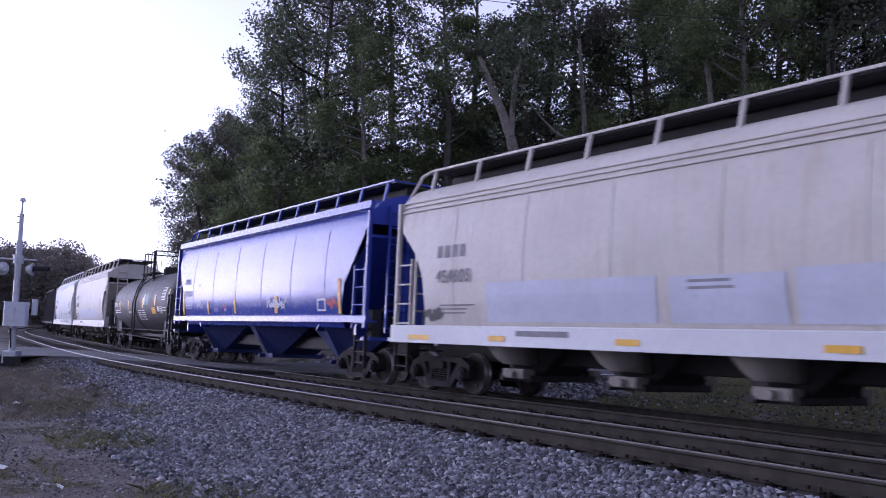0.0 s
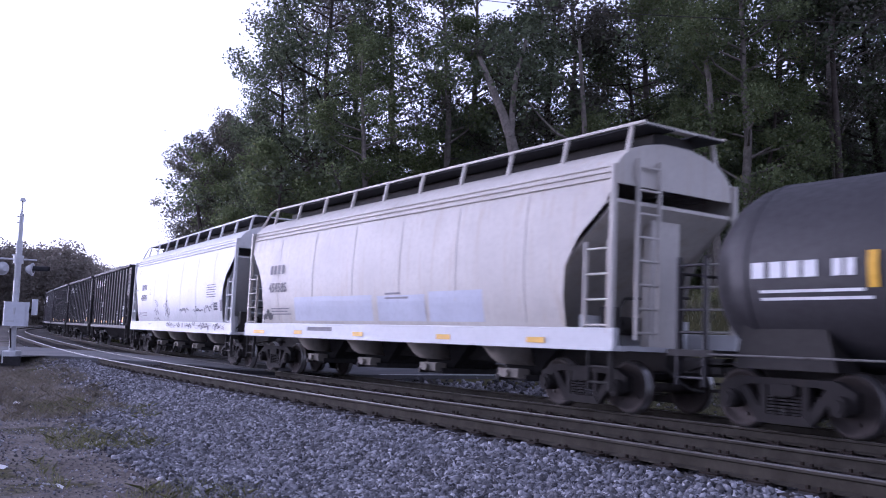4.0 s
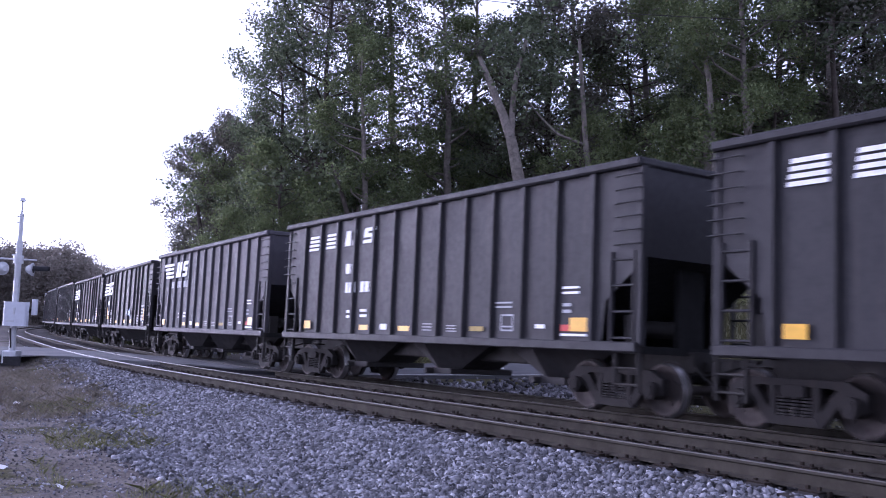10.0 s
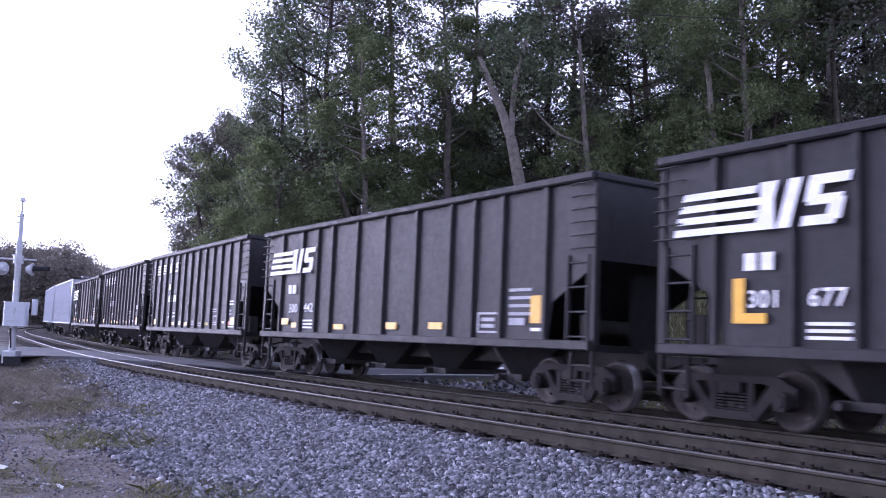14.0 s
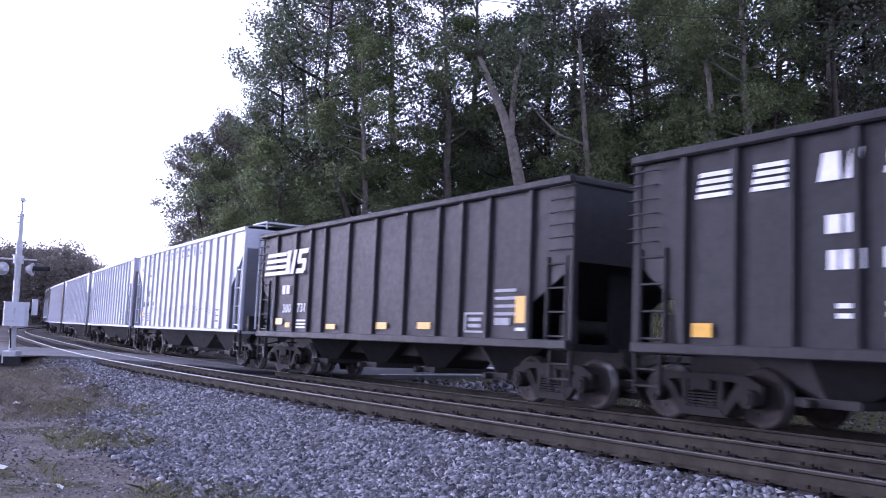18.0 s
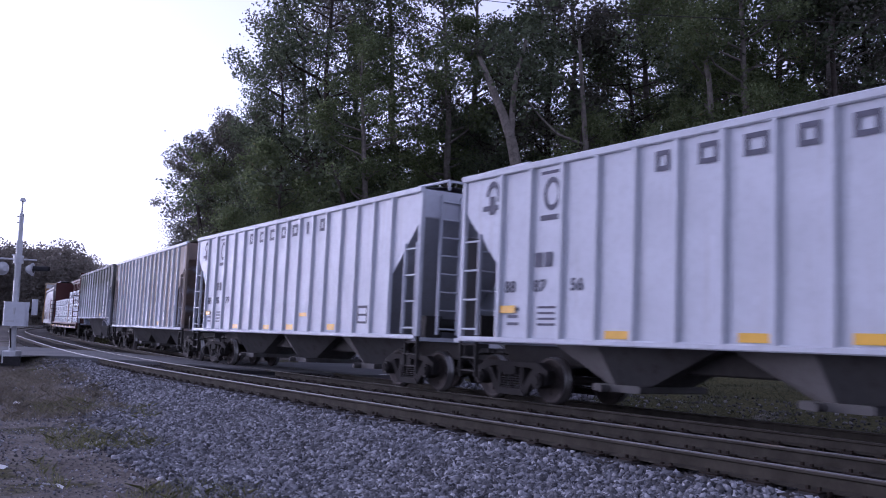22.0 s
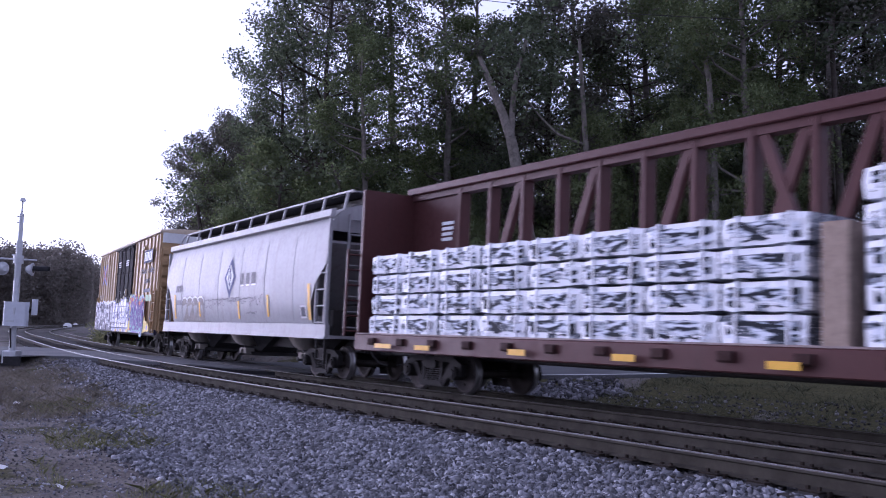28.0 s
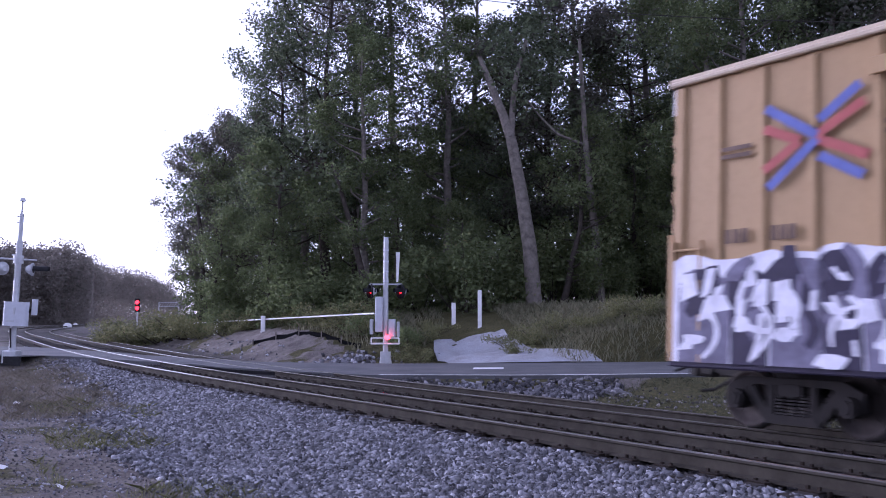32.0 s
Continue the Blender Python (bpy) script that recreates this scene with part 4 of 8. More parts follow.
def tank_car(a, b):
    car, L = start("tank_car", "dull black cylindrical tank car on the rails", a, b, 5.95)
    add_ends(car, L, 7.0)
    prof = [(-7.45, 0.0), (-7.42, 0.35), (-7.3, 0.75), (-7.1, 1.06), (-6.85, 1.26), (-6.6, 1.36), (-6.4, 1.40), (-0.5, 1.40), (0.5, 1.40), (6.4, 1.40), (6.6, 1.36), (6.85, 1.26), (7.1, 1.06), (7.3, 0.75), (7.42, 0.35), (7.45, 0.0)]
    seg = 40
    sh = Shape().loft([[(x, r * math.cos(6.2832 * i / seg), 2.2 + r * math.sin(6.2832 * i / seg)) for x, r in prof] for i in range(seg + 1)], 0, True)
    part("tank", sh, M_TANK, car)
    for x in (-3.2, 3.2, -6.35, 6.35):
        sh = Shape().loft([[(x + d, (1.40 + q) * math.cos(6.2832 * i / seg), 2.2 + (1.40 + q) * math.sin(6.2832 * i / seg)) for d, q in ((-0.04, 0.0), (-0.03, 0.008), (0.03, 0.008), (0.04, 0.0))] for i in range(seg + 1)], 0, False)
        part("weld_band", sh, M_TANK, car)
    sh = Shape().loft([[(d, (1.40 + q) * math.cos(6.2832 * i / seg), 2.2 + (1.40 + q) * math.sin(6.2832 * i / seg)) for d, q in ((-0.42, 0.0), (-0.42, 0.03), (-0.28, 0.03), (-0.28, 0.0))] for i in range(seg + 1)], 0, False)
    part("strap_band", sh, M_DARKIRON, car)
    part("manway", Shape().tube((0.3, 0, 3.55), (0.3, 0, 3.86), 0.36, None, 20).tube((0.3, 0, 3.86), (0.3, 0, 3.95), 0.30, None, 20).tube((-0.45, 0.2, 3.5), (-0.45, 0.2, 3.9), 0.1, None, 10), M_DARKIRON, car, "bolted manway dome")
    for x in (-1.3, 1.25):
        part("dome_railing", Shape().line([(x, -0.95, 3.2), (x, -0.95, 4.6), (x, 0.95, 4.6), (x, 0.95, 3.2)], 0.03), M_DARKIRON, car)
    for y in (-0.95, 0.95):
        part("dome_railing", Shape().line([(-1.3, y, 4.58), (-0.5, y, 4.58)], 0.022).line([(-0.5, y, 4.58), (-0.5, y, 3.6)], 0.022), M_CHUTE, car)
        part("dome_railing", Shape().line([(0.35, y, 3.6), (0.35, y, 4.56), (1.25, y, 4.56)], 0.022), M_DARKIRON, car)
    part("railing_post", Shape().box(1.1, 1.25, -1.02, -0.9, 3.3, 4.6, c=0.02), M_DARKIRON, car)
    part("valve_tag", Shape().box(-0.2, 0.0, -0.42, -0.4, 3.95, 4.25), M_LETTER_W, car, "small white tag")
    for y in (-0.8, 0.8):
        part("dome_platform", Shape().box(-1.35, 1.3, y - 0.25, y + 0.25, 3.58, 3.63), M_GRATING, car)
    lad = Shape()
    for x in (-0.36, 0.19):
        lad.line([(x, -1.02, 3.58), (x, -1.36, 2.9), (x, -1.52, 2.2), (x, -1.48, 0.85)], 0.03)
    for i in range(8):
        z = 0.95 + i * 0.32
        lad.tube((-0.36, -float(np.interp(z, [0.85, 2.2, 2.9, 3.35], [1.48, 1.52, 1.36, 1.02])), z), (0.19, -float(np.interp(z, [0.85, 2.2, 2.9, 3.35], [1.48, 1.52, 1.36, 1.02])), z), 0.02, None, 6)
    part("side_ladder", lad, M_DARKIRON, car)
    for j in (-1, 1):
        part("hand_rail", Shape().line([(-6.9, j * 1.46, 1.02), (6.9, j * 1.46, 1.02)], 0.018), M_CHUTE, car, "dull steel hand rail")
        for k in (-1, 1):
            part("saddle", Shape().prism([(k * 5.1, 0.85), (k * 6.7, 0.85), (k * 6.5, 1.7), (k * 5.3, 1.7)], "y", j * 0.9 - 0.25, j * 0.9 + 0.25), M_DARKIRON, car)
            part("ladder", shared(("side_ladder", M_TANK.name), lambda: mk_ladder(0.5, 1.9, 6), M_TANK), None, car, at=pose(k * 7.25, j * 1.42, 0.55))
    for k in (-1, 1):
        part("end_platform", Shape().box(k * 7.2 - 0.5, k * 7.2 + 0.35, -1.45, 1.45, 0.98, 1.08), M_DARKIRON, car)
        part("end_rail", Shape().line([(k * 7.45, -1.4, 1.05), (k * 7.45, -1.4, 2.2), (k * 7.45, 1.4, 2.2), (k * 7.45, 1.4, 1.05)], 0.025), M_DARKIRON, car)
    patches(car, [(-4.52, -4.38, 1.92, 2.38), (-2.26, -2.12, 1.93, 2.36), (1.4, 1.6, 1.98, 2.44), (4.14, 4.34, 2.04, 2.5), (3.46, 4.28, 1.7, 1.97), (6.75, 6.9, 2.1, 2.7)], M_REFLECT, tank_side, "yellow reflective strip")
    patches(car, [(1.62, 1.92, 2.12, 2.6), (4.66, 4.98, 1.8, 2.0)], M_LETTER_W, tank_side, "white placard", "placard")
    part("placard", decal(Shape(), 1.95, 2.68, 2.1, 2.6, tank_side), plain("green_placard", (0.03, 0.14, 0.10), 0.5), car, "green placard")
    for k, x in enumerate((-6.22, -5.94, -5.68, -5.42, -5.0, -4.82)):
        part("owner_mark", decal(Shape(), x, x + (0.2 if k < 4 else 0.13), 2.08, 2.3, tank_side), M_LETTER_W, car, "white bar of lettering")
    write_lines(car, M_LETTER_W, -6.1, -4.4, 1.78, 1.98, 2, tank_side, 0.4, 0.2, 3)
    write_lines(car, M_LETTER_W, -2.26, -1.36, 1.76, 1.9, 2, tank_side, 0.4, 0.1, 3)
    write_lines(car, M_LETTER_W, 0.24, 1.0, 1.46, 1.94, 5, tank_side, 0.38, 0.2, 8)
    write_lines(car, M_LETTER_W, 1.15, 1.99, 1.46, 1.94, 5, tank_side, 0.38, 0.25, 18)
    for k, (x0, x1, z0, z1) in enumerate(((5.04, 5.58, 1.72, 2.0), (5.45, 6.2, 2.25, 2.78))):
        panel = part("data_panel", decal(Shape(), x0, x1, z0, z1, tank_side, 0.014), M_CASE_W, car, "pale stencilled data panel")
        for q in range(3 + k):
            h = (z1 - z0) / (3 + k)
            part("text_line", decal(Shape(), x0 + 0.06, x1 - 0.06 - 0.1 * (q % 2), z0 + h * (q + 0.3), z0 + h * (q + 0.75), tank_side, 0.02), M_TANK, panel)
    write_lines(car, M_LETTER_W, 5.65, 6.4, 1.82, 2.02, 2, tank_side, 0.4, 0.2, 9)
    part("drop_pipe", Shape().tube((0.2, 0, 0.82), (0.2, 0, 0.5), 0.14, None, 12).line([(-4.5, -1.1, 0.72), (4.5, -1.1, 0.62)], 0.03), M_DARKIRON, car)
    return car


tank_car(*SLAB[2])


# -- open coal hoppers --
def flat_side(z):
    return 1.5


def rib(x, z0, z1, y, w=0.075, d=0.07):
    """A pressed upright on a side, from z0 to z1, on both sides of the car where j says."""
    sh = Shape()
    return sh.prism([(-w, 0.0), (-w * 0.6, -d), (w * 0.6, -d), (w, 0.0)], "z", z0, z1)


def coal_hopper(a, b, wide, number, corner=False, late=False):
    """wide: the longer kind with few ribs and a large emblem; else the shorter with many ribs and spaced marks."""
    L, coat = b - a, M_GREYCAR if late else M_BLACKCAR
    body = (L - 1.45) / 2
    top = 3.86 if wide else 3.95
    label = "grimy black open coal hopper with widely spaced ribs" if wide else "grimy black open coal hopper with closely spaced ribs"
    car, L = start("coal_hopper", label, a, b, body - 0.95, group="coal hoppers in the train")
    add_ends(car, L, body)
    cut = body - (1.13 if wide else 0.85)
    ribs = (-5.62, -4.36, -3.45, -2.62, -1.33, 0.0, 1.33, 2.62, 3.45, 4.36, 5.62) if wide else [-5.46 + 0.91 * i for i in range(13)]

    for j in (-1, 1):
        part("side_sheet", Shape().prism([(-body, top), (body, top), (body, 2.4), (cut + 0.1, 1.8), (cut, 1.1), (-cut, 1.1), (-cut - 0.1, 1.8), (-body, 2.4)], "y", j * 1.48 - 0.012, j * 1.48 + 0.012), coat, car)
        part("end_sheet", Shape().box(j * body - 0.03, j * body + 0.03, -1.49, 1.49, 2.5, top), coat, car)
        part("slope_sheet", Shape().prism([(j * (body - 0.02), 2.55), (j * (body - 0.02), 2.5), (j * (body - 3.3), 1.05), (j * (body - 3.3), 1.1)], "y", -1.46, 1.46), coat, car)
        part("top_chord", Shape().box(-body - 0.04, body + 0.04, j * 1.53 - 0.09, j * 1.53 + 0.09, top - 0.02, top + 0.12, c=0.03), coat, car)
        part("side_sill", Shape().box(-body, body, j * 1.53 - 0.07, j * 1.53 + 0.07, 1.0, 1.16, c=0.02), coat, car)
        for x in ribs:
            part("side_rib", shared(("side_rib", top, coat.name), lambda: rib(0, 1.14, top - 0.02, 0), coat), None, car, at=pose(x, j * 1.5, 0, 0, 0, 0 if j < 0 else 180))
        for k in (-1, 1):
            part("ladder", shared(("hopper_ladder", wide, coat.name), lambda: mk_ladder(0.5, 1.5, 4), coat), None, car, at=pose(k * (body - 0.35), j * 1.5, 1.1))
            part("corner_post", Shape().box(k * body - 0.06, k * body + 0.06, j * 1.46 - 0.06, j * 1.46 + 0.06, 1.1, top, c=0.015), coat, car)
            for q in range(6):
                part("grab_iron", shared(("grab_iron", k, j, round(body, 2), coat.name), lambda: Shape().line([(k * (body + 0.02), j * 1.53, 0), (k * (body + 0.08), j * 1.6, 0), (k * (body - 0.45), j * 1.6, 0), (k * (body - 0.45), j * 1.53, 0)], 0.014, 5), coat), None, car, at=pose(0, 0, 2.7 + q * 0.22))
    for k in (-1, 1):
        part("end_chord", Shape().box(k * body - 0.08, k * body + 0.08, -1.55, 1.55, top - 0.02, top + 0.115, c=0.03), coat, car)
        part("end_web", Shape().box(k * (body - 0.3) - 0.05, k * (body - 0.3) + 0.05, -0.3, 0.3, 1.0, 2.5).box(k * (body - 0.1) - 0.06, k * (body - 0.1) + 0.06, -1.45, 1.45, 0.98, 1.1), M_SOOT, car)
        part("brake_gear", Shape().tube((k * (body - 0.9), -0.7, 1.4), (k * (body - 0.9), 0.3, 1.4), 0.15, None, 10).box(k * (body - 0.5) - 0.1, k * (body - 0.5) + 0.1, -1.2, -0.95, 1.1, 1.6), M_DARKIRON, car)
        part("grab_step", shared("grab_step", lambda: mk_ladder(0.5, 0.75, 3), M_DARKIRON), None, car, at=pose(k * (body - 0.25), -1.48, 0.38))
    spots = (-3.85, -1.28, 1.28, 3.85) if wide else (-3.6, 0.0, 3.6)
    for x in spots:
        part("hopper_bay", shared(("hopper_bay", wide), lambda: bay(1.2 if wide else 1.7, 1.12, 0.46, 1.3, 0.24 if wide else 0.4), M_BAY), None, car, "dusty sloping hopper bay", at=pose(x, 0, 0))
    # marks
    def mark(*a):
        part("emblem_bar", decal(Shape(), *a), M_LETTER_W, car, "white bar of the emblem")

    def text(x0, x1, z0, z1, n, fill=0.5, ragged=0.15, mat=M_LETTER_W):
        write_lines(car, mat, x0, x1, z0, z1, n, flat_side, fill, ragged, n, 0.03)

    if wide:
        for i in range(4):
            z = 2.72 + 0.172 * i
            mark(-6.33 + 0.055 * i, -4.78 - 0.1 * (i % 2), z, z + 0.105, flat_side, 0.09, 0.3)
        for x, w in ((-4.92, 0.2), (-4.56, 0.2)):
            mark(x, x + w, 2.72, 3.37, flat_side, 0.092, 0.3)
        mark(-4.78, -4.58, 2.72, 3.37, flat_side, 0.094, -0.05)
        for z, x0, x1 in ((2.72, -4.2, -3.72), (2.98, -4.1, -3.62), (3.24, -4.08, -3.5)):
            mark(x0, x1, z, z + 0.13, flat_side, 0.092, 0.25)
        mark(-4.14, -3.93, 3.03, 3.31, flat_side, 0.094, 0.25)
        mark(-3.84, -3.63, 2.78, 3.05, flat_side, 0.094, 0.25)
        for k in range(2):
            part("owner_mark", decal(Shape(), -5.1 + k * 0.27, -4.9 + k * 0.27, 2.18, 2.42, flat_side, 0.05), M_LETTER_W, car)
        if number:
            lettering(number[:3], 0.33, M_LETTER_W, car, -5.06, 1.68, flat_side, "car_number")
            lettering(number[3:], 0.33, M_LETTER_W, car, -4.12, 1.69, flat_side, "car_number")
        text(-4.14, -3.46, 1.26, 1.53, 3)
        text(4.62, 5.26, 1.58, 2.16, 4, 0.4, 0.1, M_DIM)
        text(4.63, 5.08, 1.4, 1.55, 1, 0.9, 0.0, M_DIM)
        sh = Shape()
        for q in ((3.65, 4.33, 1.25, 1.29), (3.65, 4.33, 1.6, 1.64), (3.65, 3.7, 1.25, 1.64), (4.28, 4.33, 1.25, 1.64), (3.78, 4.2, 1.35, 1.42), (3.78, 4.2, 1.47, 1.54)):
            decal(sh, *q, flat_side, 0.03)
        part("data_panel", sh, M_DIM, car, "white framed data panel")
        left = [(-5.29, -5.1, 1.46, 2.08), (-5.1, -4.75, 1.46, 1.6)] if corner else [(-5.48, -5.03, 1.35, 1.52), (-4.82, -4.52, 1.27, 1.41)]
        patches(car, left + [(-2.35, -1.85, 1.25, 1.38), (0.2, 0.66, 1.28, 1.43), (1.95, 2.45, 1.3, 1.44), (5.25, 5.56, 1.44, 1.93)], M_REFLECT, lambda z: 1.52, "yellow reflective patch")
        patches(car, [(5.27, 5.58, 1.3, 1.36)], M_LETTER_W, lambda z: 1.52, "small white patch", "white_patch")
    else:
        if late:
            for i in range(4):
                z = 3.05 + 0.155 * i
                mark(-5.3 + 0.12 * (3 - i), -3.85, z, z + 0.095, flat_side, 0.09, 0.2)
            for x in (-3.5, -3.06):
                mark(x, x + 0.24, 3.05, 3.62, flat_side, 0.09, 0.2)
            mark(-3.3, -3.06, 3.05, 3.62, flat_side, 0.093, -0.05)
            for z in (3.05, 3.27, 3.49):
                mark(-2.62 + (z - 3.05) * 0.3, -2.02 + (z - 3.05) * 0.3, z, z + 0.13, flat_side, 0.09, 0.2)
            mark(-2.56, -2.32, 3.32, 3.56, flat_side, 0.092, 0.2)
            mark(-2.22, -1.98, 3.1, 3.34, flat_side, 0.092, 0.2)
            for x, w in ((-4.16, 0.16), (-3.96, 0.16), (-3.36, 0.17), (-3.15, 0.17), (-2.94, 0.17), (-2.5, 0.17), (-2.29, 0.17), (-2.08, 0.17)):
                part("car_number", decal(Shape(), x, x + w, 2.66, 2.9, flat_side, 0.05), M_DIM, car, "dull white bar of a numeral")
        else:
            for x0 in (-5.24, -4.28):
                for i in range(4):
                    mark(x0 + 0.02 * i, x0 + 0.63 + 0.02 * i, 3.27 + 0.103 * i, 3.335 + 0.103 * i, flat_side, 0.03, 0.2)
            for x, w in ((-3.26, 0.17), (-2.88, 0.17)):
                mark(x, x + w, 3.28, 3.65, flat_side, 0.03, 0.2)
            mark(-3.12, -2.94, 3.28, 3.65, flat_side, 0.033, -0.05)
            for z in (3.29, 3.43, 3.57):
                mark(-2.36 + (z - 3.29) * 0.3, -1.82 + (z - 3.29) * 0.3, z, z + 0.085, flat_side, 0.03, 0.2)
            mark(-2.32, -2.12, 3.47, 3.62, flat_side, 0.032, 0.2)
            mark(-1.98, -1.8, 3.33, 3.48, flat_side, 0.032, 0.2)
            for k in range(2):
                part("owner_mark", decal(Shape(), -3.14 + k * 0.26, -2.94 + k * 0.26, 2.6, 2.84, flat_side, 0.03), M_LETTER_W, car)
            for k in range(3):
                part("car_number", decal(Shape(), -3.12 + k * 0.18, -2.98 + k * 0.18, 2.14, 2.39, flat_side, 0.03), M_LETTER_W, car, "white bar of a numeral")
                part("car_number", decal(Shape(), -2.37 + k * 0.21, -2.2 + k * 0.21, 2.14, 2.39, flat_side, 0.03), M_LETTER_W, car, "white bar of a numeral")
        text(-3.0, -2.63, 1.53, 1.78, 2)
        text(-2.34, -1.96, 1.55, 1.8, 2)
        text(0.39, 0.75, 1.27, 1.46, 3, 0.35, 0.1, M_DIM)
        text(1.28, 1.63, 1.26, 1.42, 3, 0.35, 0.1, M_DIM)
        text(2.89, 3.58, 1.72, 1.88, 2, 0.4, 0.3, M_DIM)
        sh = Shape()
        for q in ((3.06, 3.43, 1.29, 1.32), (3.06, 3.43, 1.36, 1.39), (3.06, 3.43, 1.57, 1.6), (3.06, 3.09, 1.29, 1.6), (3.4, 3.43, 1.29, 1.6)):
            decal(sh, *q, flat_side, 0.03)
        part("data_panel", sh, M_DIM, car, "white framed data panel")
        text(4.75, 5.26, 1.94, 2.12, 2, 0.45, 0.2)
        text(4.77, 5.06, 1.62, 1.84, 2, 0.5, 0.3, M_DIM)
        patches(car, [(-5.28, -4.92, 1.26, 1.46), (-2.32, -1.88, 1.25, 1.37), (-0.56, -0.12, 1.25, 1.36), (4.96, 5.43, 1.31, 1.54)], M_REFLECT, lambda z: 1.52, "yellow reflective patch")
        patches(car, [(2.1, 2.54, 1.28, 1.37)], M_REFLECT_D, lambda z: 1.52, "grimy yellow reflective patch")
        patches(car, [(4.74, 4.96, 1.31, 1.42)], M_RED, lambda z: 1.52, "small red patch", "red_patch")
        patches(car, [(-1.35, -1.07, 1.27, 1.4), (4.07, 4.32, 1.35, 1.42), (4.74, 5.43, 1.23, 1.27)], M_LETTER_W, lambda z: 1.52, "small white patch", "white_patch")
    return car


HOPPERS = [(-87.6, -73.35, 0, ""), (-73.35, -59.1, 0, ""), (-59.1, -44.65, 0, ""), (-44.65, -30.5, 0, ""), (-30.5, -15.8, 1, "301677"), (-15.8, -0.75, 1, "300442"), (-0.75, 13.3, 0, ""), (13.3, 27.6, 0, ""), (27.6, 42.45, 1, "300731")]
for i, (a, b, wide, num) in enumerate(HOPPERS):
    c = coal_hopper(a, b, wide, num, i == 4, i == 3)
    if i == 4:
        for k, x in enumerate((0.95, 1.45)):
            part("sprayed_tag", scrawl(70 + k, x, x + 0.55, 1.55, 1.98, lambda z: 1.53, 0.045, 4), plain("pale_blue_spray", (0.35, 0.42, 0.55), 0.7), c, "pale blue sprayed blot")


# -- rib-sided covered hoppers --
def ribbed_hopper(a, b, mat, label, number="", marks=True, top=4.3, bays=3, ribs=16, low=1.12, cut=1.2, name=True, trim=None):
    L = b - a
    body = (L - 1.5) / 2
    cut, trim = body - cut, trim or mat
    car, L = start("covered_hopper", label, a, b, body - 1.05, group="rib-sided hoppers in the train")
    add_ends(car, L, body)

    for j in (-1, 1):
        part("side_sheet", Shape().prism([(-body, top), (body, top), (body, 3.65), (cut, 2.45), (cut, low), (-cut, low), (-cut, 2.45), (-body, 3.65)], "y", j * 1.5 - 0.015, j * 1.5 + 0.015), mat, car)
        part("end_sheet", Shape().box(j * body - 0.02, j * body + 0.02, -1.48, 1.48, 3.7, top), mat, car)
        part("slope_sheet", Shape().prism([(j * (body - 0.02), 3.74), (j * (body - 0.02), 3.68), (j * (body - 3.0), 1.1), (j * (body - 3.0), 1.16)], "y", -1.47, 1.47), mat, car)

    def shell():
        sh = Shape()
        sh.loft([[(x, y, z) for y, z in ((-1.56, top - 0.02), (-1.5, top + 0.04), (-0.7, top + 0.12), (0, top + 0.15), (0.7, top + 0.12), (1.5, top + 0.04), (1.56, top - 0.02))] for x in (-body - 0.05, body + 0.05)], 0, False)
        return sh
    part("roof", shared(("ribbed_roof", mat.name, round(L, 1)), shell, mat), None, car)
    for j in (-1, 1):
        part("eave", Shape().box(-body - 0.05, body + 0.05, j * 1.53 - 0.05, j * 1.53 + 0.05, top - 0.08, top + 0.05, c=0.02), trim, car)
        part("side_sill", Shape().box(-body, body, j * 1.53 - 0.05, j * 1.53 + 0.05, low - 0.04, low + 0.06, c=0.02), trim, car)
        for i in range(ribs):
            x = -cut + 0.02 + (2 * cut - 0.04) * i / (ribs - 1)
            part("side_rib", shared(("rib", trim.name, top), lambda: rib(0, low + 0.04, top - 0.07, 0, 0.075, 0.075), trim), None, car, at=pose(x, j * 1.51, 0, 0, 0, 0 if j < 0 else 180))
        for k in (-1, 1):
            part("ladder", shared(("tall_ladder", mat.name), lambda: mk_ladder(0.5, 1.95, 4), mat), None, car, at=pose(k * (body - 0.32), j * 1.53, 1.2))
            part("corner_post", Shape().box(k * body - 0.06, k * body + 0.06, j * 1.5 - 0.05, j * 1.5 + 0.05, 1.15, top, c=0.015), mat, car)
            part("grab_step", shared("grab_step", lambda: mk_ladder(0.5, 0.75, 3), M_DARKIRON), None, car, at=pose(k * (body - 0.25), j * 1.48, 0.4))
    for k in (-1, 1):
        part("end_ladder", shared(("end_ladder", mat.name), lambda: mk_ladder(0.5, 3.0, 8), mat), None, car, at=pose(k * (body + 0.06), -0.8, 1.2, 0, 0, 90))
        part("end_platform", Shape().box(k * body - 0.3, k * body + 0.1, -1.45, 1.45, 1.05, 1.13), mat, car)
        part("end_web", Shape().box(k * (body - 0.35) - 0.05, k * (body - 0.35) + 0.05, -0.2, 0.2, 1.1, 3.4), M_CHUTE, car)
        part("brake_gear", Shape().tube((k * (body - 0.9), -0.8, 1.42), (k * (body - 0.9), 0.2, 1.42), 0.15, None, 10).box(k * (body - 0.2) - 0.15, k * (body - 0.2) + 0.05, -1.2, -0.8, 1.13, 1.6), M_DARKIRON, car)
        part("roof_frame", Shape().line([(k * (body + 0.1), -0.9, top + 0.02), (k * (body + 0.1), -0.9, top + 0.24), (k * (body - 1.2), -0.9, top + 0.26), (k * (body - 1.2), 0.9, top + 0.26), (k * (body + 0.1), 0.9, top + 0.24), (k * (body + 0.1), 0.9, top + 0.02)], 0.03).box(k * (body + 0.1) - 0.02, k * (body + 0.1) + 0.02, -0.9, 0.9, top + 0.2, top + 0.25), mat, car)
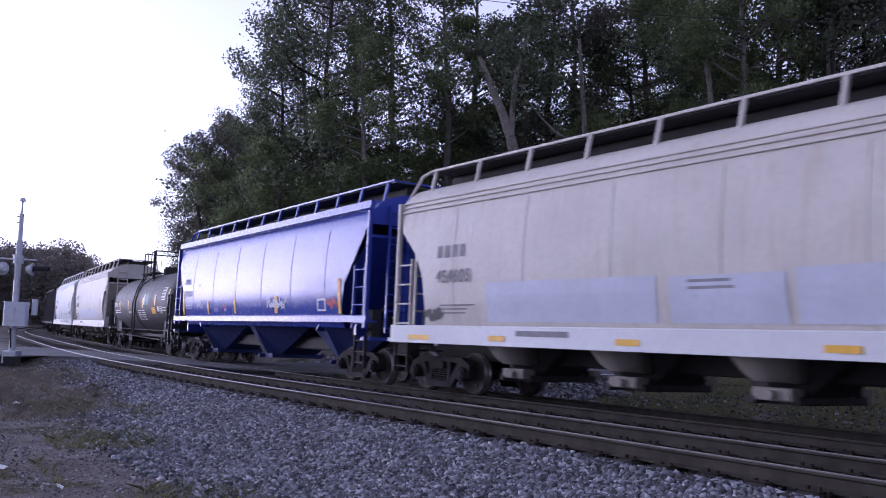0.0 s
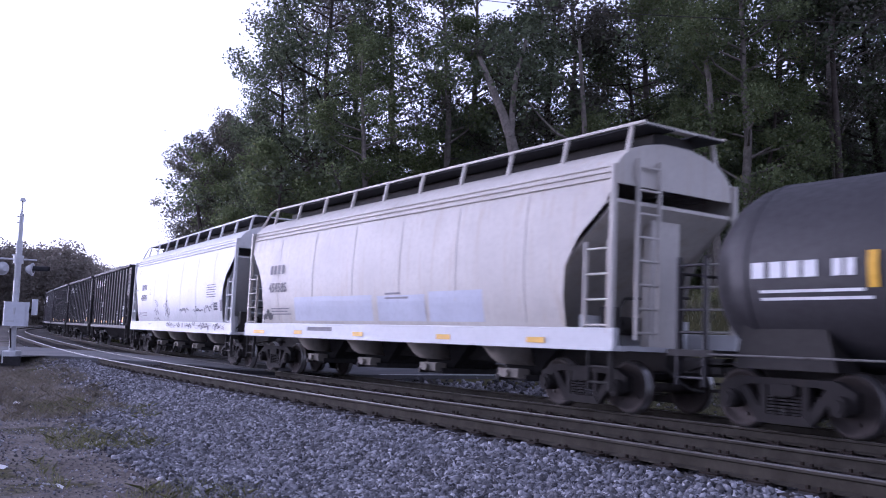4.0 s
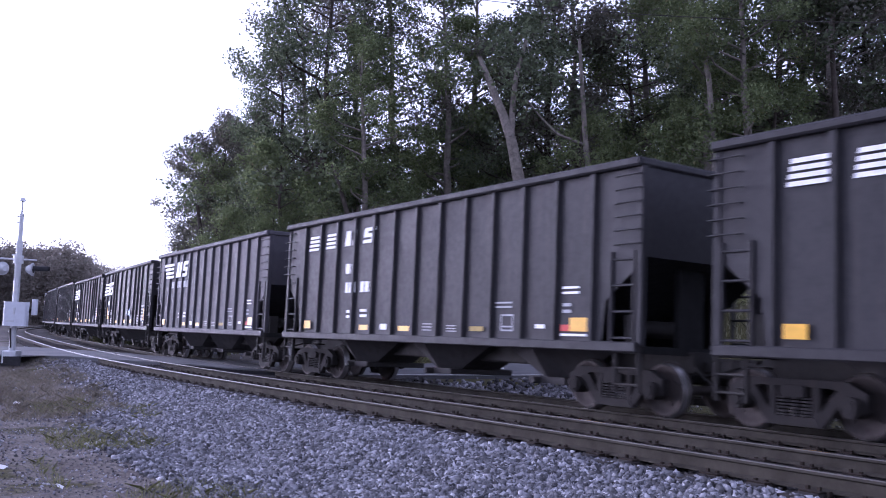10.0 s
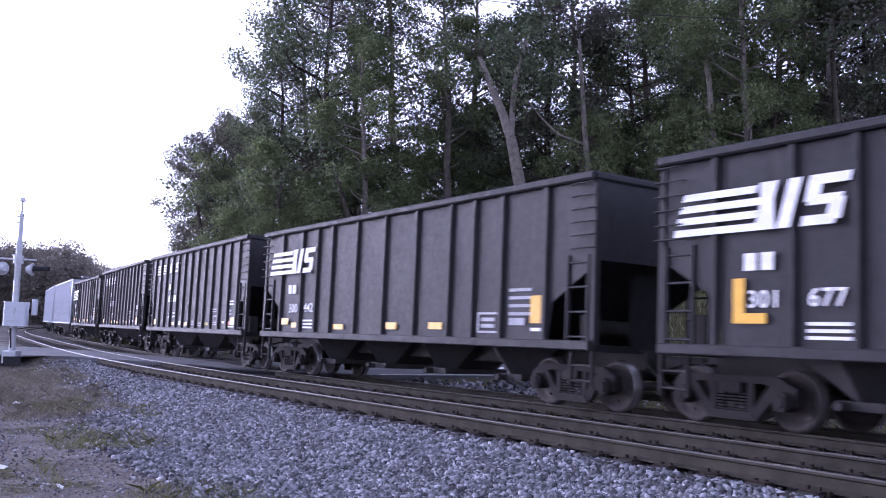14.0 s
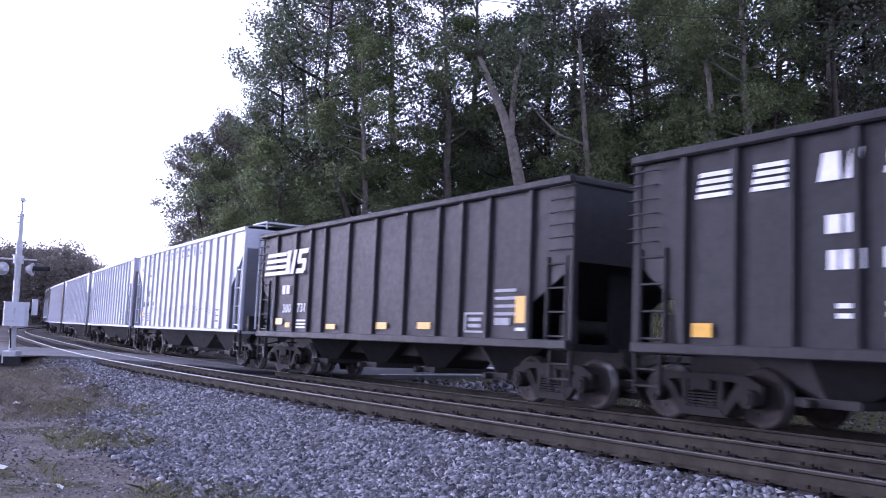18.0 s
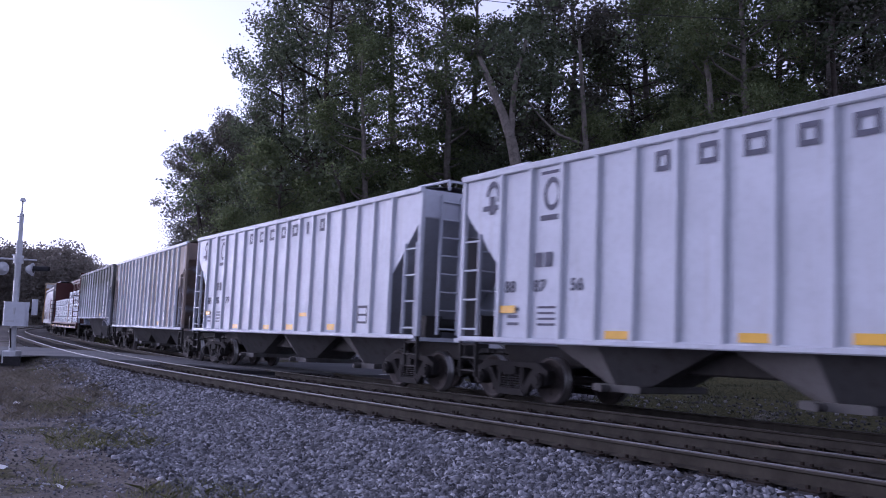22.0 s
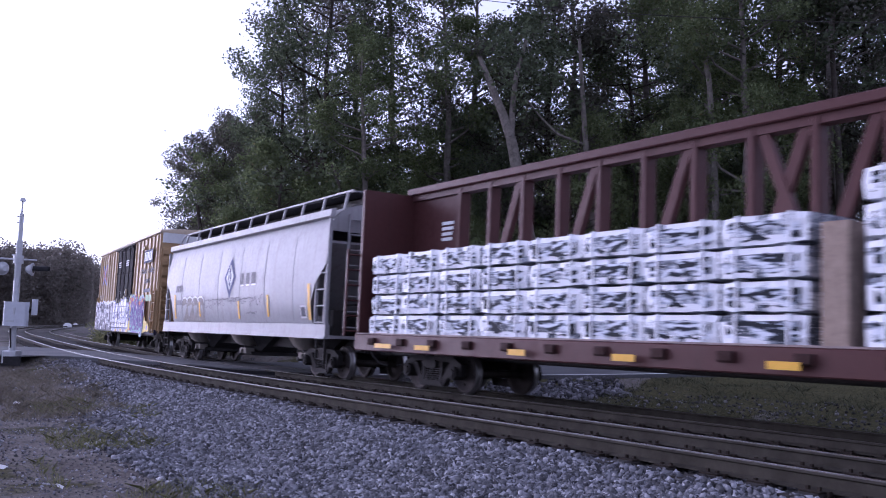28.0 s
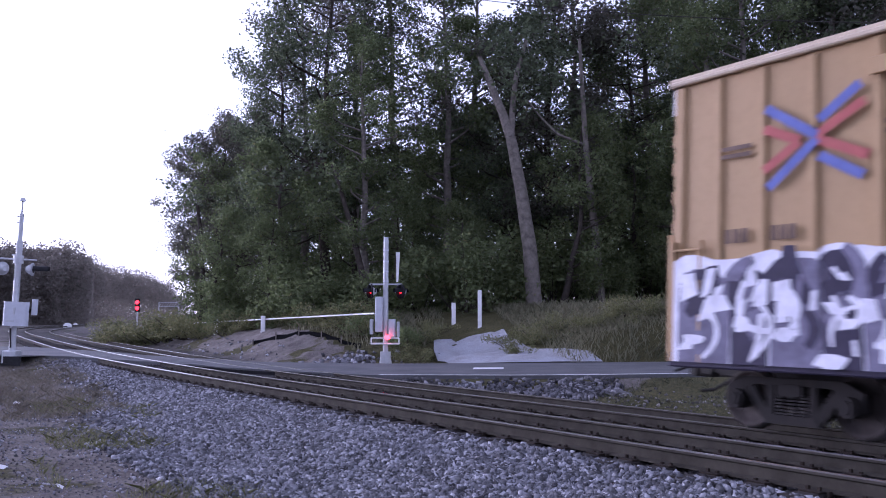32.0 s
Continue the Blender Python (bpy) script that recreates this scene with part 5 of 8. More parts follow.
    part("hatch_cover", Shape().box(-body + 0.8, body - 0.8, -0.4, 0.4, top + 0.12, top + 0.26, c=0.05), M_GRATING, car)
    for i in range(bays):
        x = (i - (bays - 1) / 2) * 4.0

        def mk():
            return bay(1.94, low, 0.42, 1.3, 0.45)
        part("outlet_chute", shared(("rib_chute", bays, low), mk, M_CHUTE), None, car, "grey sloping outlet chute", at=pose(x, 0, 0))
    if marks:
        ring = Shape()
        cx, cz = -4.95, 3.72
        for i in range(20):
            a0, a1 = 6.2832 * i / 20, 6.2832 * (i + 1) / 20
            ring.add([(cx + math.cos(t) * r * 0.75, -1.525, cz + math.sin(t) * r) for t, r in ((a0, 0.3), (a1, 0.3), (a1, 0.2), (a0, 0.2))], [(0, 1, 2, 3)])
        for q in ((-5.25, -4.65, 3.25, 3.35), (-5.25, -4.65, 4.08, 4.14)):
            decal(ring, *q, flat_side, 0.025)
        part("emblem", ring, M_FADE, car, "faded dark ring emblem")
        arc = Shape()
        for i in range(9):
            a0, a1 = -0.5 + 3.6 * i / 9, -0.5 + 3.6 * (i + 1) / 9
            arc.add([(-6.65 + math.cos(t) * r * 0.7, -1.535, 3.85 + math.sin(t) * r) for t, r in ((a0, 0.3), (a1, 0.3), (a1, 0.19), (a0, 0.19))], [(0, 1, 2, 3)])
        decal(arc, -6.95, -6.4, 3.58, 3.68, flat_side, 0.034)
        decal(arc, -6.75, -6.6, 3.5, 3.85, flat_side, 0.032)
        part("emblem", arc, M_FADE, car, "faded dark curved emblem")
        for k, (x, w) in enumerate(((-2.56, 0.28), (-1.73, 0.36), (-0.93, 0.4), (-0.08, 0.32), (0.7, 0.36), (1.65, 0.14), (2.49, 0.28)) if name else ()):
            sh, e = Shape(), 0.08
            if w > 0.2:
                for q in ((x, x + w, 3.78, 3.86), (x, x + w, 4.02, 4.1), (x, x + e, 3.86, 4.02), (x + w - e, x + w, 3.86, 4.02)):
                    decal(sh, *q, flat_side, 0.03)
            else:
                decal(sh, x, x + w, 3.78, 4.1, flat_side, 0.03)
            part("name_bar", sh, M_FADE, car, "faded dark block of a large letter")
        for k in range(2):
            part("owner_mark", decal(Shape(), -5.36 + k * 0.27, -5.16 + k * 0.27, 2.43, 2.69, flat_side, 0.03), M_FADE, car)
        for i in range(3):
            lettering(number[2 * i:2 * i + 2], 0.3, M_FADE, car, (-6.2, -5.38, -4.42)[i], 2.0, flat_side, "car_number") if number else None
        write_lines(car, M_FADE, -6.1, -5.75, 1.4, 1.8, 3, flat_side, 0.4, 0.2, 3, 0.03)
        write_lines(car, M_FADE, -5.25, -4.75, 1.4, 1.8, 4, flat_side, 0.4, 0.2, 4, 0.03)
    panel = part("data_panel", decal(Shape(), 4.84 if name else 4.22, 5.4 if name else 4.7, low + 0.28, low + 0.7, flat_side, 0.03), M_LETTER_D, car, "dark data panel")
    for k in range(2):
        part("panel_window", decal(Shape(), 4.93 if name else 4.28, 5.31 if name else 4.64, low + 0.33 + k * 0.18, low + 0.46 + k * 0.18, flat_side, 0.036), M_LGREY, panel)
    patches(car, [(-6.3, -5.85, 1.62, 1.76), (-3.56, -3.02, 1.2, 1.33), (-0.99, -0.45, 1.2, 1.33), (0.69, 1.19, 1.21, 1.35), (1.53, 2.0, 1.57, 1.67), (3.28, 3.73, 1.23, 1.38)] if name else [(3.28, 3.73, low + 0.12, low + 0.26)], M_REFLECT, lambda z: 1.53, "yellow reflective patch")
    return car


c = ribbed_hopper(42.45, 59.05, M_LGREY, "pale grey rib-sided covered hopper with faded marks and graffiti", "884843")
for k in range(6):
    part("sprayed_tag", scrawl(100 + k, -4.4 + k * 1.55, -3.2 + k * 1.55, 1.55, 2.1, lambda z: 1.59, 0.014, 3), LETTER_TAN, c, "thin dark sprayed scrawl")
ribbed_hopper(59.05, 75.7, M_LGREY, "pale grey rib-sided covered hopper with faded marks", "888756")
ribbed_hopper(75.7, 92.35, M_LGREY, "pale grey rib-sided covered hopper with faded marks", "889379")
ribbed_hopper(92.35, 109.05, M_RUSTY, "grey rib-sided covered hopper streaked with brown grime", "", name=False, trim=M_LGREY)
c = ribbed_hopper(109.05, 124.9, M_MOSSY, "grey rib-sided covered hopper blackened with green grime", "", False, 4.34, 3, 12, 1.52, 1.0, False)
for x0, x1, z0, z1 in ((-5.3, -5.05, 1.66, 1.85), (-4.3, -4.1, 1.66, 2.0), (-3.4, -3.1, 1.66, 1.95), (-3.3, -2.9, 2.75, 3.0), (-4.3, -4.1, 2.4, 2.65), (5.1, 5.7, 1.66, 1.9), (5.2, 5.6, 3.3, 3.5)):
    part("washed_patch", decal(Shape(), x0, x1, z0, z1, flat_side, 0.03), M_DIM, c, "pale washed stencil patch")
part("brace_rod", Shape().line([(4.6, -1.5, 1.5), (6.9, -1.52, 1.1)], 0.03), M_DIM, c)


M_WINCH = paint("grimy_brown_winch_iron", (0.045, 0.022, 0.02), (0.09, 0.06, 0.05), 0.5, rough=0.8)
M_DECKEDGE = paint("worn_pale_deck_edge", (0.3, 0.24, 0.23), (0.08, 0.05, 0.045), 0.6)


# -- bulkhead centre-beam flat car with wrapped bundles --
def centre_beam(a, b):
    L = b - a
    body = 9.95
    car, L = start("centre_beam_flat_car", "oxide-brown centre-beam flat car loaded with wrapped bundles", a, b, 7.3)
    add_ends(car, L, body)
    part("deck", Shape().box(-body, body, -1.42, 1.42, 1.02, 1.14), M_OXIDE, car)
    for j in (-1, 1):
        sh = Shape().box(-body, body, j * 1.45 - 0.06, j * 1.45 + 0.06, 0.78, 1.16, c=0.02)
        part("side_sill", sh, M_OXIDE, car)
        for i in range(16):
            x = -9.2 + i * 1.22
            part("winch", Shape().box(x, x + 0.24, j * 1.54 - 0.05, j * 1.54 + 0.05, 0.92, 1.08, c=0.03), M_WINCH, car)
    for j in (-1, 1):
        part("deck_edge", Shape().box(-body + 0.1, body - 0.1, j * 1.47 - 0.03, j * 1.47 + 0.03, 1.162, 1.19), M_DECKEDGE, car, "worn pale deck edge")
    for k in (-1, 1):
        sh = Shape().box(k * body - 0.07, k * body + 0.07, -1.45, 1.45, 1.1, 4.6, c=0.02)
        for y in (-1.1, -0.4, 0.4, 1.1):
            sh.box(k * (body + 0.12) - 0.07, k * (body + 0.12) + 0.07, y - 0.06, y + 0.06, 1.1, 4.5)
        part("bulkhead", sh, M_OXIDE, car, "solid brown end bulkhead")
        part("gusset", Shape().box(min(k * 7.95, k * body), max(k * 7.95, k * body), -0.05, 0.05, 1.14, 4.62), M_OXIDE, car)
        part("ladder", shared(("side_ladder", M_OXIDE.name), lambda: mk_ladder(0.55, 2.05, 6), M_OXIDE), None, car, at=pose(k * (body + 0.05), -1.5, 1.1, 0, 0, 90))
    part("top_chord", Shape().box(-body, body, -0.22, 0.22, 4.6, 4.77, c=0.02).box(-body, body, -0.12, 0.12, 4.46, 4.62), M_OXIDE, car)
    step = 15.7 / 14
    xs = [-7.85 + step * i for i in range(15)]
    for x in xs:
        part("post", Shape().box(x - 0.075, x + 0.075, -0.14, 0.14, 1.12, 4.62, c=0.02), M_OXIDE, car)
    for i, x in enumerate(xs[:-1]):
        if i in (1, 3, 5, 7, 8, 10, 12):
            part("diagonal", Shape().prism([(x + 0.08, 2.5), (x + 0.28, 2.5), (x + step - 0.08, 4.5), (x + step - 0.28, 4.5)], "y", -0.07, 0.07), M_OXIDE, car)
        if i == 7:
            part("diagonal", Shape().prism([(x + step - 0.08, 2.5), (x + step - 0.28, 2.5), (x + 0.08, 4.5), (x + 0.28, 4.5)], "y", -0.09, 0.05), M_OXIDE, car)
    patches(car, [(-8.8, -8.1, 0.86, 0.96), (-7.15, -6.6, 0.86, 0.96), (-4.03, -3.55, 0.86, 0.97), (-1.42, -0.93, 0.86, 0.97), (1.4, 1.9, 0.86, 0.97), (4.2, 4.7, 0.86, 0.97), (7.1, 7.6, 0.86, 0.97)], M_REFLECT, lambda z: 1.62, "yellow reflective patch")
    part("owner_mark", bars(Shape(), -8.6, -8.1, 3.4, 3.9, 4, lambda z: 0.06, 0.6, 0.2), M_LETTER_W, car)
    return car, (a + b) / 2, 14.6


CB = centre_beam(124.9, 146.2)


def wrapped():
    """White printed wrap with dark and grey print, glossy and creased."""
    m, n, l, b = nodes_of("white_printed_wrap")
    v = coords(n, l, (1.5, 1.5, 5.5))
    big, fine = noise_of(n, l, v, 1.6, 3, 0.5), noise_of(n, l, v, 7, 5, 0.7)
    o = n.new("ShaderNodeObjectInfo")
    add = n.new("ShaderNodeMath")
    l.new(big, add.inputs[0])
    l.new(o.outputs["Random"], add.inputs[1])
    fr = n.new("ShaderNodeMath")
    fr.operation = "FRACT"
    l.new(add.outputs[0], fr.inputs[0])
    c = ramp(n, l, fr.outputs[0], [(0.0, (0.05, 0.06, 0.08)), (0.18, (0.06, 0.07, 0.09)), (0.3, (0.36, 0.4, 0.48)), (0.42, (0.04, 0.045, 0.06)), (0.56, (0.3, 0.33, 0.4)), (0.64, (0.8, 0.81, 0.85)), (0.74, (0.1, 0.12, 0.16)), (0.86, (0.5, 0.53, 0.6)), (1.0, (0.05, 0.06, 0.08))])
    l.new(mixed(n, l, ramp(n, l, fine, [(0.56, (0, 0, 0)), (0.64, (0.9, 0.9, 0.9))]), c, (0.82, 0.83, 0.86)), b.inputs["Base Color"])
    b.inputs["Roughness"].default_value = 0.5
    b.inputs["Specular IOR Level"].default_value = 0.2
    bumped(n, l, b, fine, 0.5, 0.03)
    return m


M_WRAP = wrapped()
M_WRAPEDGE = plain("white_wrap_edge", (0.8, 0.81, 0.85), 0.3, 0, 0.12, 5)
def streaked_print():
    """Dark print broken by creases of pale wrap."""
    m, n, l, b = nodes_of("dark_streaked_print")
    o = n.new("ShaderNodeObjectInfo")
    mp = n.new("ShaderNodeMapping")
    cmb = n.new("ShaderNodeCombineXYZ")
    big = n.new("ShaderNodeMath")
    big.operation = "MULTIPLY"
    big.inputs[1].default_value = 40.0
    l.new(o.outputs["Random"], big.inputs[0])
    for k in range(3):
        l.new(big.outputs[0], cmb.inputs[k])
    l.new(cmb.outputs[0], mp.inputs["Location"])
    l.new(coords(n, l, (2.4, 2.4, 9.0)), mp.inputs["Vector"])
    f = noise_of(n, l, mp.outputs["Vector"], 1.5, 3, 0.5)
    l.new(ramp(n, l, f, [(0.0, (0.012, 0.014, 0.02)), (0.475, (0.015, 0.018, 0.025)), (0.52, (0.3, 0.34, 0.42)), (0.58, (0.66, 0.69, 0.76))]), b.inputs["Base Color"])
    b.inputs["Roughness"].default_value = 0.6
    b.inputs["Specular IOR Level"].default_value = 0.12
    bumped(n, l, b, f, 0.5, 0.03)
    return m


M_PRINT = streaked_print()
M_TIMBER = plain("pale_sawn_timber", (0.3, 0.23, 0.185), 0.8, 0, 0.25, 8)


def mk_bundle(w, h, d, seed):
    """A block of boards in a sagging wrap: one closed skin with bulged faces and pale creased edges, their highlights
    painted white.
    """
    rnd, sh = random.Random(seed), Shape()
    loop = [(-1, -1), (-0.4, -1), (0.4, -1), (1, -1), (1, -0.45), (1, 0.1), (1, 0.55), (1, 1), (0.4, 1), (-0.4, 1), (-1, 1), (-1, 0.55), (-1, 0.1), (-1, -0.45)]
    rings = []
    for i in range(8):
        x = -w / 2 + w * i / 7
        e = 0.016 if i in (0, 7) else 0.0
        ring = []
        for y, z in loop:
            c = 0.015 if abs(y) == 1 and abs(z) == 1 else 0.0
            b = rnd.uniform(-0.02, 0.02)
            ring.append((x + rnd.uniform(-0.01, 0.01), y * (d / 2 - e - c + b), h / 2 + z * (h / 2 - e - (c + b if z < 1 else c) * 0.6)))
        rings.append(ring)
    sh.loft(rings, 0, False, close=True, caps=True)
    n = len(loop)
    for k in range(7 * n):
        if k % n in (3, 6, 10, 13) and rnd.random() < 0.8 or k % n in (7, 8, 9) or (k // n in (0, 6) and rnd.random() < 0.8):
            sh.m[k] = 1
    return sh


def mk_strap(h, d):
    return Shape().box(-0.02, 0.02, -d / 2 - 0.025, d / 2 + 0.025, 0.004, h + 0.01)


def load_row(x0, x1, rows, y, z0, cap):
    car, mid, base = CB
    n = max(1, round((x1 - x0) / 1.48))
    w = (x1 - x0) / n
    h, d = 0.46, 1.2
    for i in range(n):
        for r in range(rows + (1 if cap and i % 2 == 0 else 0)):
            key = ("wrapped_bundle", round(w, 2), (i * 3 + r) % 5)
            me = shared(key, lambda: mk_bundle(w - 0.04, h - 0.03, d, i * 3 + r), [M_WRAP, M_WRAPEDGE])
            ob = tagged(new("wrapped_bundle", me), "bundle of boards in white printed wrap on the flat car", "bundle", "bundles on the flat car")
            for sx in (-0.3, 0.3):
                part("strap", shared(("strap", round(w, 2)), lambda: mk_strap(h - 0.03, d), M_WRAPEDGE), None, ob, at=pose(w * sx, 0, 0))
            pr = Shape()
            rnd = random.Random(i * 17 + r * 5)
            fy = -d / 2 - 0.006 if y < 0 else d / 2 + 0.006
            low, high = [], []
            for q in range(15):
                x = -w * 0.41 + w * 0.82 * q / 14
                lo, hi = rnd.uniform(0.05, 0.1), rnd.uniform(0.31, 0.36)
                low.append((x, fy, lo))
                high.append((x, fy, hi))
            pr.loft([low, high], 0, False)
            part("print", pr, M_PRINT, ob, "dark streaked printed panel")
            LOADS.append((ob, mid, base, pose(x0 + w * (i + 0.5), y + rnd.uniform(-0.03, 0.03), z0 + r * h)))


for y in (-0.78, 0.78):
    load_row(-9.55, 1.85, 4, y, 1.165, False)
    load_row(2.6, 9.6, 4, y, 1.165, True)
car_, mid_, base_ = CB
for y in (-1.38, 1.0):
    ob = tagged(new("timber_dunnage", Shape().box(-0.2, 0.2, 0, 0.38, 0, 1.62, c=0.02).mesh("timber_dunnage", M_TIMBER)), "upright pale timber packing between the bundles", "dunnage")
    LOADS.append((ob, mid_, base_, pose(2.22, y, 1.165)))

# -- grey covered hopper with a diamond emblem --
M_SLATE = plain("dark_blue_emblem_paint", (0.06, 0.07, 0.17), 0.6, 0, 0.2)
c = round_hopper("covered_hopper", "worn grey round-sided covered hopper with a diamond emblem", 146.2, 162.8, M_ADM, body=7.5, chutes=3, posts=11, band=True, shoulder=([1.3, 2.1, 2.88, 2.9, 9], [0.9, 0.9, 0.24, 0.0, 0.0]))
dia = Shape()
for (r, q, lift) in ((0.66, 0, 0.014),):
    pts = [(0.15, 3.47), (-0.4, 2.81), (0.15, 2.15), (0.7, 2.81)]
    inn = [(0.15, 3.23), (-0.2, 2.81), (0.15, 2.39), (0.5, 2.81)]
    for i in range(4):
        j = (i + 1) % 4
        dia.add([(pts[i][0], -round_side(pts[i][1]) - 0.02, pts[i][1]), (pts[j][0], -round_side(pts[j][1]) - 0.02, pts[j][1]), (inn[j][0], -round_side(inn[j][1]) - 0.02, inn[j][1]), (inn[i][0], -round_side(inn[i][1]) - 0.02, inn[i][1])], [(0, 1, 2, 3)])
part("emblem", dia, M_SLATE, c, "blue diamond outline")
leaf = Shape()
for x, z, w, h in ((0.15, 3.02, 0.07, 0.13), (0.15, 2.6, 0.07, 0.13), (0.06, 2.82, 0.05, 0.16), (0.24, 2.82, 0.05, 0.16)):
    leaf.add([(x - w, -1.597, z), (x, -1.597, z - h), (x + w, -1.597, z), (x, -1.597, z + h)], [(0, 1, 2, 3)])
part("emblem_leaf", leaf, M_SLATE, c, "dark blue leaf shapes")
fill = Shape().add([(0.15, -1.588, 3.24), (-0.21, -1.588, 2.81), (0.15, -1.588, 2.38), (0.51, -1.588, 2.81)], [(0, 1, 2, 3)])
part("emblem_field", fill, M_LETTER_W, c, "worn white field")
for x0, x1 in ((1.15, 1.42), (1.66, 1.93), (2.12, 2.5)):
    part("name_bar", bars(Shape(), x0, x1, 2.56, 2.9, 1, round_side, 1.0), LETTER_TAN, c, "faded dark bar of a large letter")
    part("name_shadow", decal(Shape(), x0 + 0.03, x1 + 0.05, 2.5, 2.55, round_side, 0.01), M_LETTER_W, c, "white edge under a letter bar")
M_FADEBROWN = plain("faded_brown_spray", (0.3, 0.27, 0.25), 0.7, 0, 0.2)
for n_, (cx, w) in enumerate(((-4.85, 0.36), (-4.2, 0.42), (-3.55, 0.4), (-2.9, 0.36))):
    ring = [(cx + w * math.copysign(abs(math.cos(a * 0.3491)) ** 0.4, math.cos(a * 0.3491)), 1.4 + 0.84 * abs(math.sin(a * 0.3491)) ** 0.5) for a in range(10)]
    part("graffiti_letter", Shape().add([(x, -round_side(z) - 0.012 - 0.0012 * n_, z) for x, z in ring], [tuple(range(10))]), M_FADEBROWN, c, "faded brown spray-painted bubble form")
    pts = [(cx + (w + 0.03) * math.cos(a * 0.2856), 2.02 + 0.24 * math.sin(a * 0.2856)) for a in range(12)]
    part("sprayed_outline", Shape().loft([[(x, -round_side(z) - 0.022 - 0.001 * n_, z - 0.03) for x, z in pts], [(x, -round_side(z) - 0.022 - 0.001 * n_, z + 0.035) for x, z in pts]], 0, False), M_LETTER_W, c, "white sprayed outline")
for k, (x0, x1, z0, z1, n_) in enumerate([(-2.5, -1.5, 1.7, 2.15, 4), (-1.6, -0.3, 1.85, 2.15, 5), (0.2, 1.7, 1.9, 2.2, 6), (2.0, 3.1, 1.8, 2.3, 4), (-2.4, 2.2, 2.05, 2.2, 9), (1.7, 2.6, 1.62, 1.75, 4)]):
    part("sprayed_tag", scrawl(200 + k, x0, x1, z0, z1, round_side, 0.014, n_), LETTER_TAN, c, "faint dark sprayed scrawl")
for k in range(4):
    part("owner_mark", decal(Shape(), -6.04 + k * 0.22, -5.88 + k * 0.22, 2.47, 2.72, round_side), LETTER_TAN, c, "faded dark bar of lettering")
part("car_number", bars(Shape(), -5.92, -5.15, 2.0, 2.18, 1, round_side, 1.0), LETTER_TAN, c)
patches(c, [(-6.25, -6.05, 1.5, 2.4), (-3.12, -2.98, 1.56, 2.08), (0.95, 1.1, 1.5, 2.05), (3.45, 3.62, 1.56, 2.19), (6.42, 6.6, 1.48, 2.42)], M_REFLECT, round_side, "upright yellow reflective strip")
panel = part("data_panel", decal(Shape(), 5.9, 6.3, 1.52, 1.86, round_side), M_LETTER_W, c, "white framed dark data panel")
part("panel_window", decal(Shape(), 5.96, 6.24, 1.57, 1.81, round_side, 0.02), M_LETTER_D, panel)


# -- the last car: a tall yellow boxcar --
def sprayed(name, stops, scale):
    m, n, l, b = nodes_of(name)
    v = coords(n, l, (1.0, 1.0, 0.62))
    w = n.new("ShaderNodeTexNoise")
    w.inputs["Scale"].default_value = 1.1
    l.new(v, w.inputs["Vector"])
    vec = mixed(n, l, 0.28, v, w.outputs["Color"])
    t = n.new("ShaderNodeTexVoronoi")
    t.inputs["Scale"].default_value = scale
    l.new(vec, t.inputs["Vector"])
    sep = n.new("ShaderNodeSeparateColor")
    l.new(t.outputs["Color"], sep.inputs[0])
    r = n.new("ShaderNodeValToRGB")
    r.color_ramp.interpolation = "CONSTANT"
    e = r.color_ramp.elements
    while len(e) < len(stops):
        e.new(0.5)
    for k, (p, c) in zip(e, stops):
        k.position, k.color = p, (*c, 1)
    l.new(sep.outputs[0], r.inputs[0])
    f = noise_of(n, l, v, 12, 4, 0.6)
    l.new(mixed(n, l, ramp(n, l, f, [(0.4, (0, 0, 0)), (0.9, (0.5, 0.5, 0.5))]), r.outputs["Color"], (0.3, 0.28, 0.3)), b.inputs["Base Color"])
    b.inputs["Roughness"].default_value = 0.5
    return m


M_SPRAY_BW = sprayed("grey_and_white_spray_paint", [(0.0, (0.10, 0.09, 0.15)), (0.34, (0.68, 0.68, 0.78)), (0.52, (0.2, 0.18, 0.28)), (0.7, (0.78, 0.78, 0.84)), (0.92, (0.4, 0.42, 0.55))], 2.6)
M_SPRAY_C = sprayed("purple_and_bright_spray_paint", [(0.0, (0.2, 0.15, 0.48)), (0.3, (0.3, 0.45, 0.62)), (0.48, (0.45, 0.1, 0.12)), (0.62, (0.62, 0.48, 0.14)), (0.78, (0.36, 0.5, 0.28)), (0.9, (0.6, 0.6, 0.7))], 1.3)
M_SPRAY_W = plain("white_spray", (0.62, 0.62, 0.7), 0.6, 0, 0.2, 4)
M_SPRAY_BRIGHT = plain("bright_white_spray", (0.82, 0.82, 0.87), 0.5, 0, 0.12, 3)
M_SPRAY_G = plain("grey_violet_spray", (0.15, 0.14, 0.2), 0.6, 0, 0.3, 4)
M_SPRAY_D = plain("dark_violet_spray", (0.035, 0.03, 0.055), 0.6, 0, 0.2)


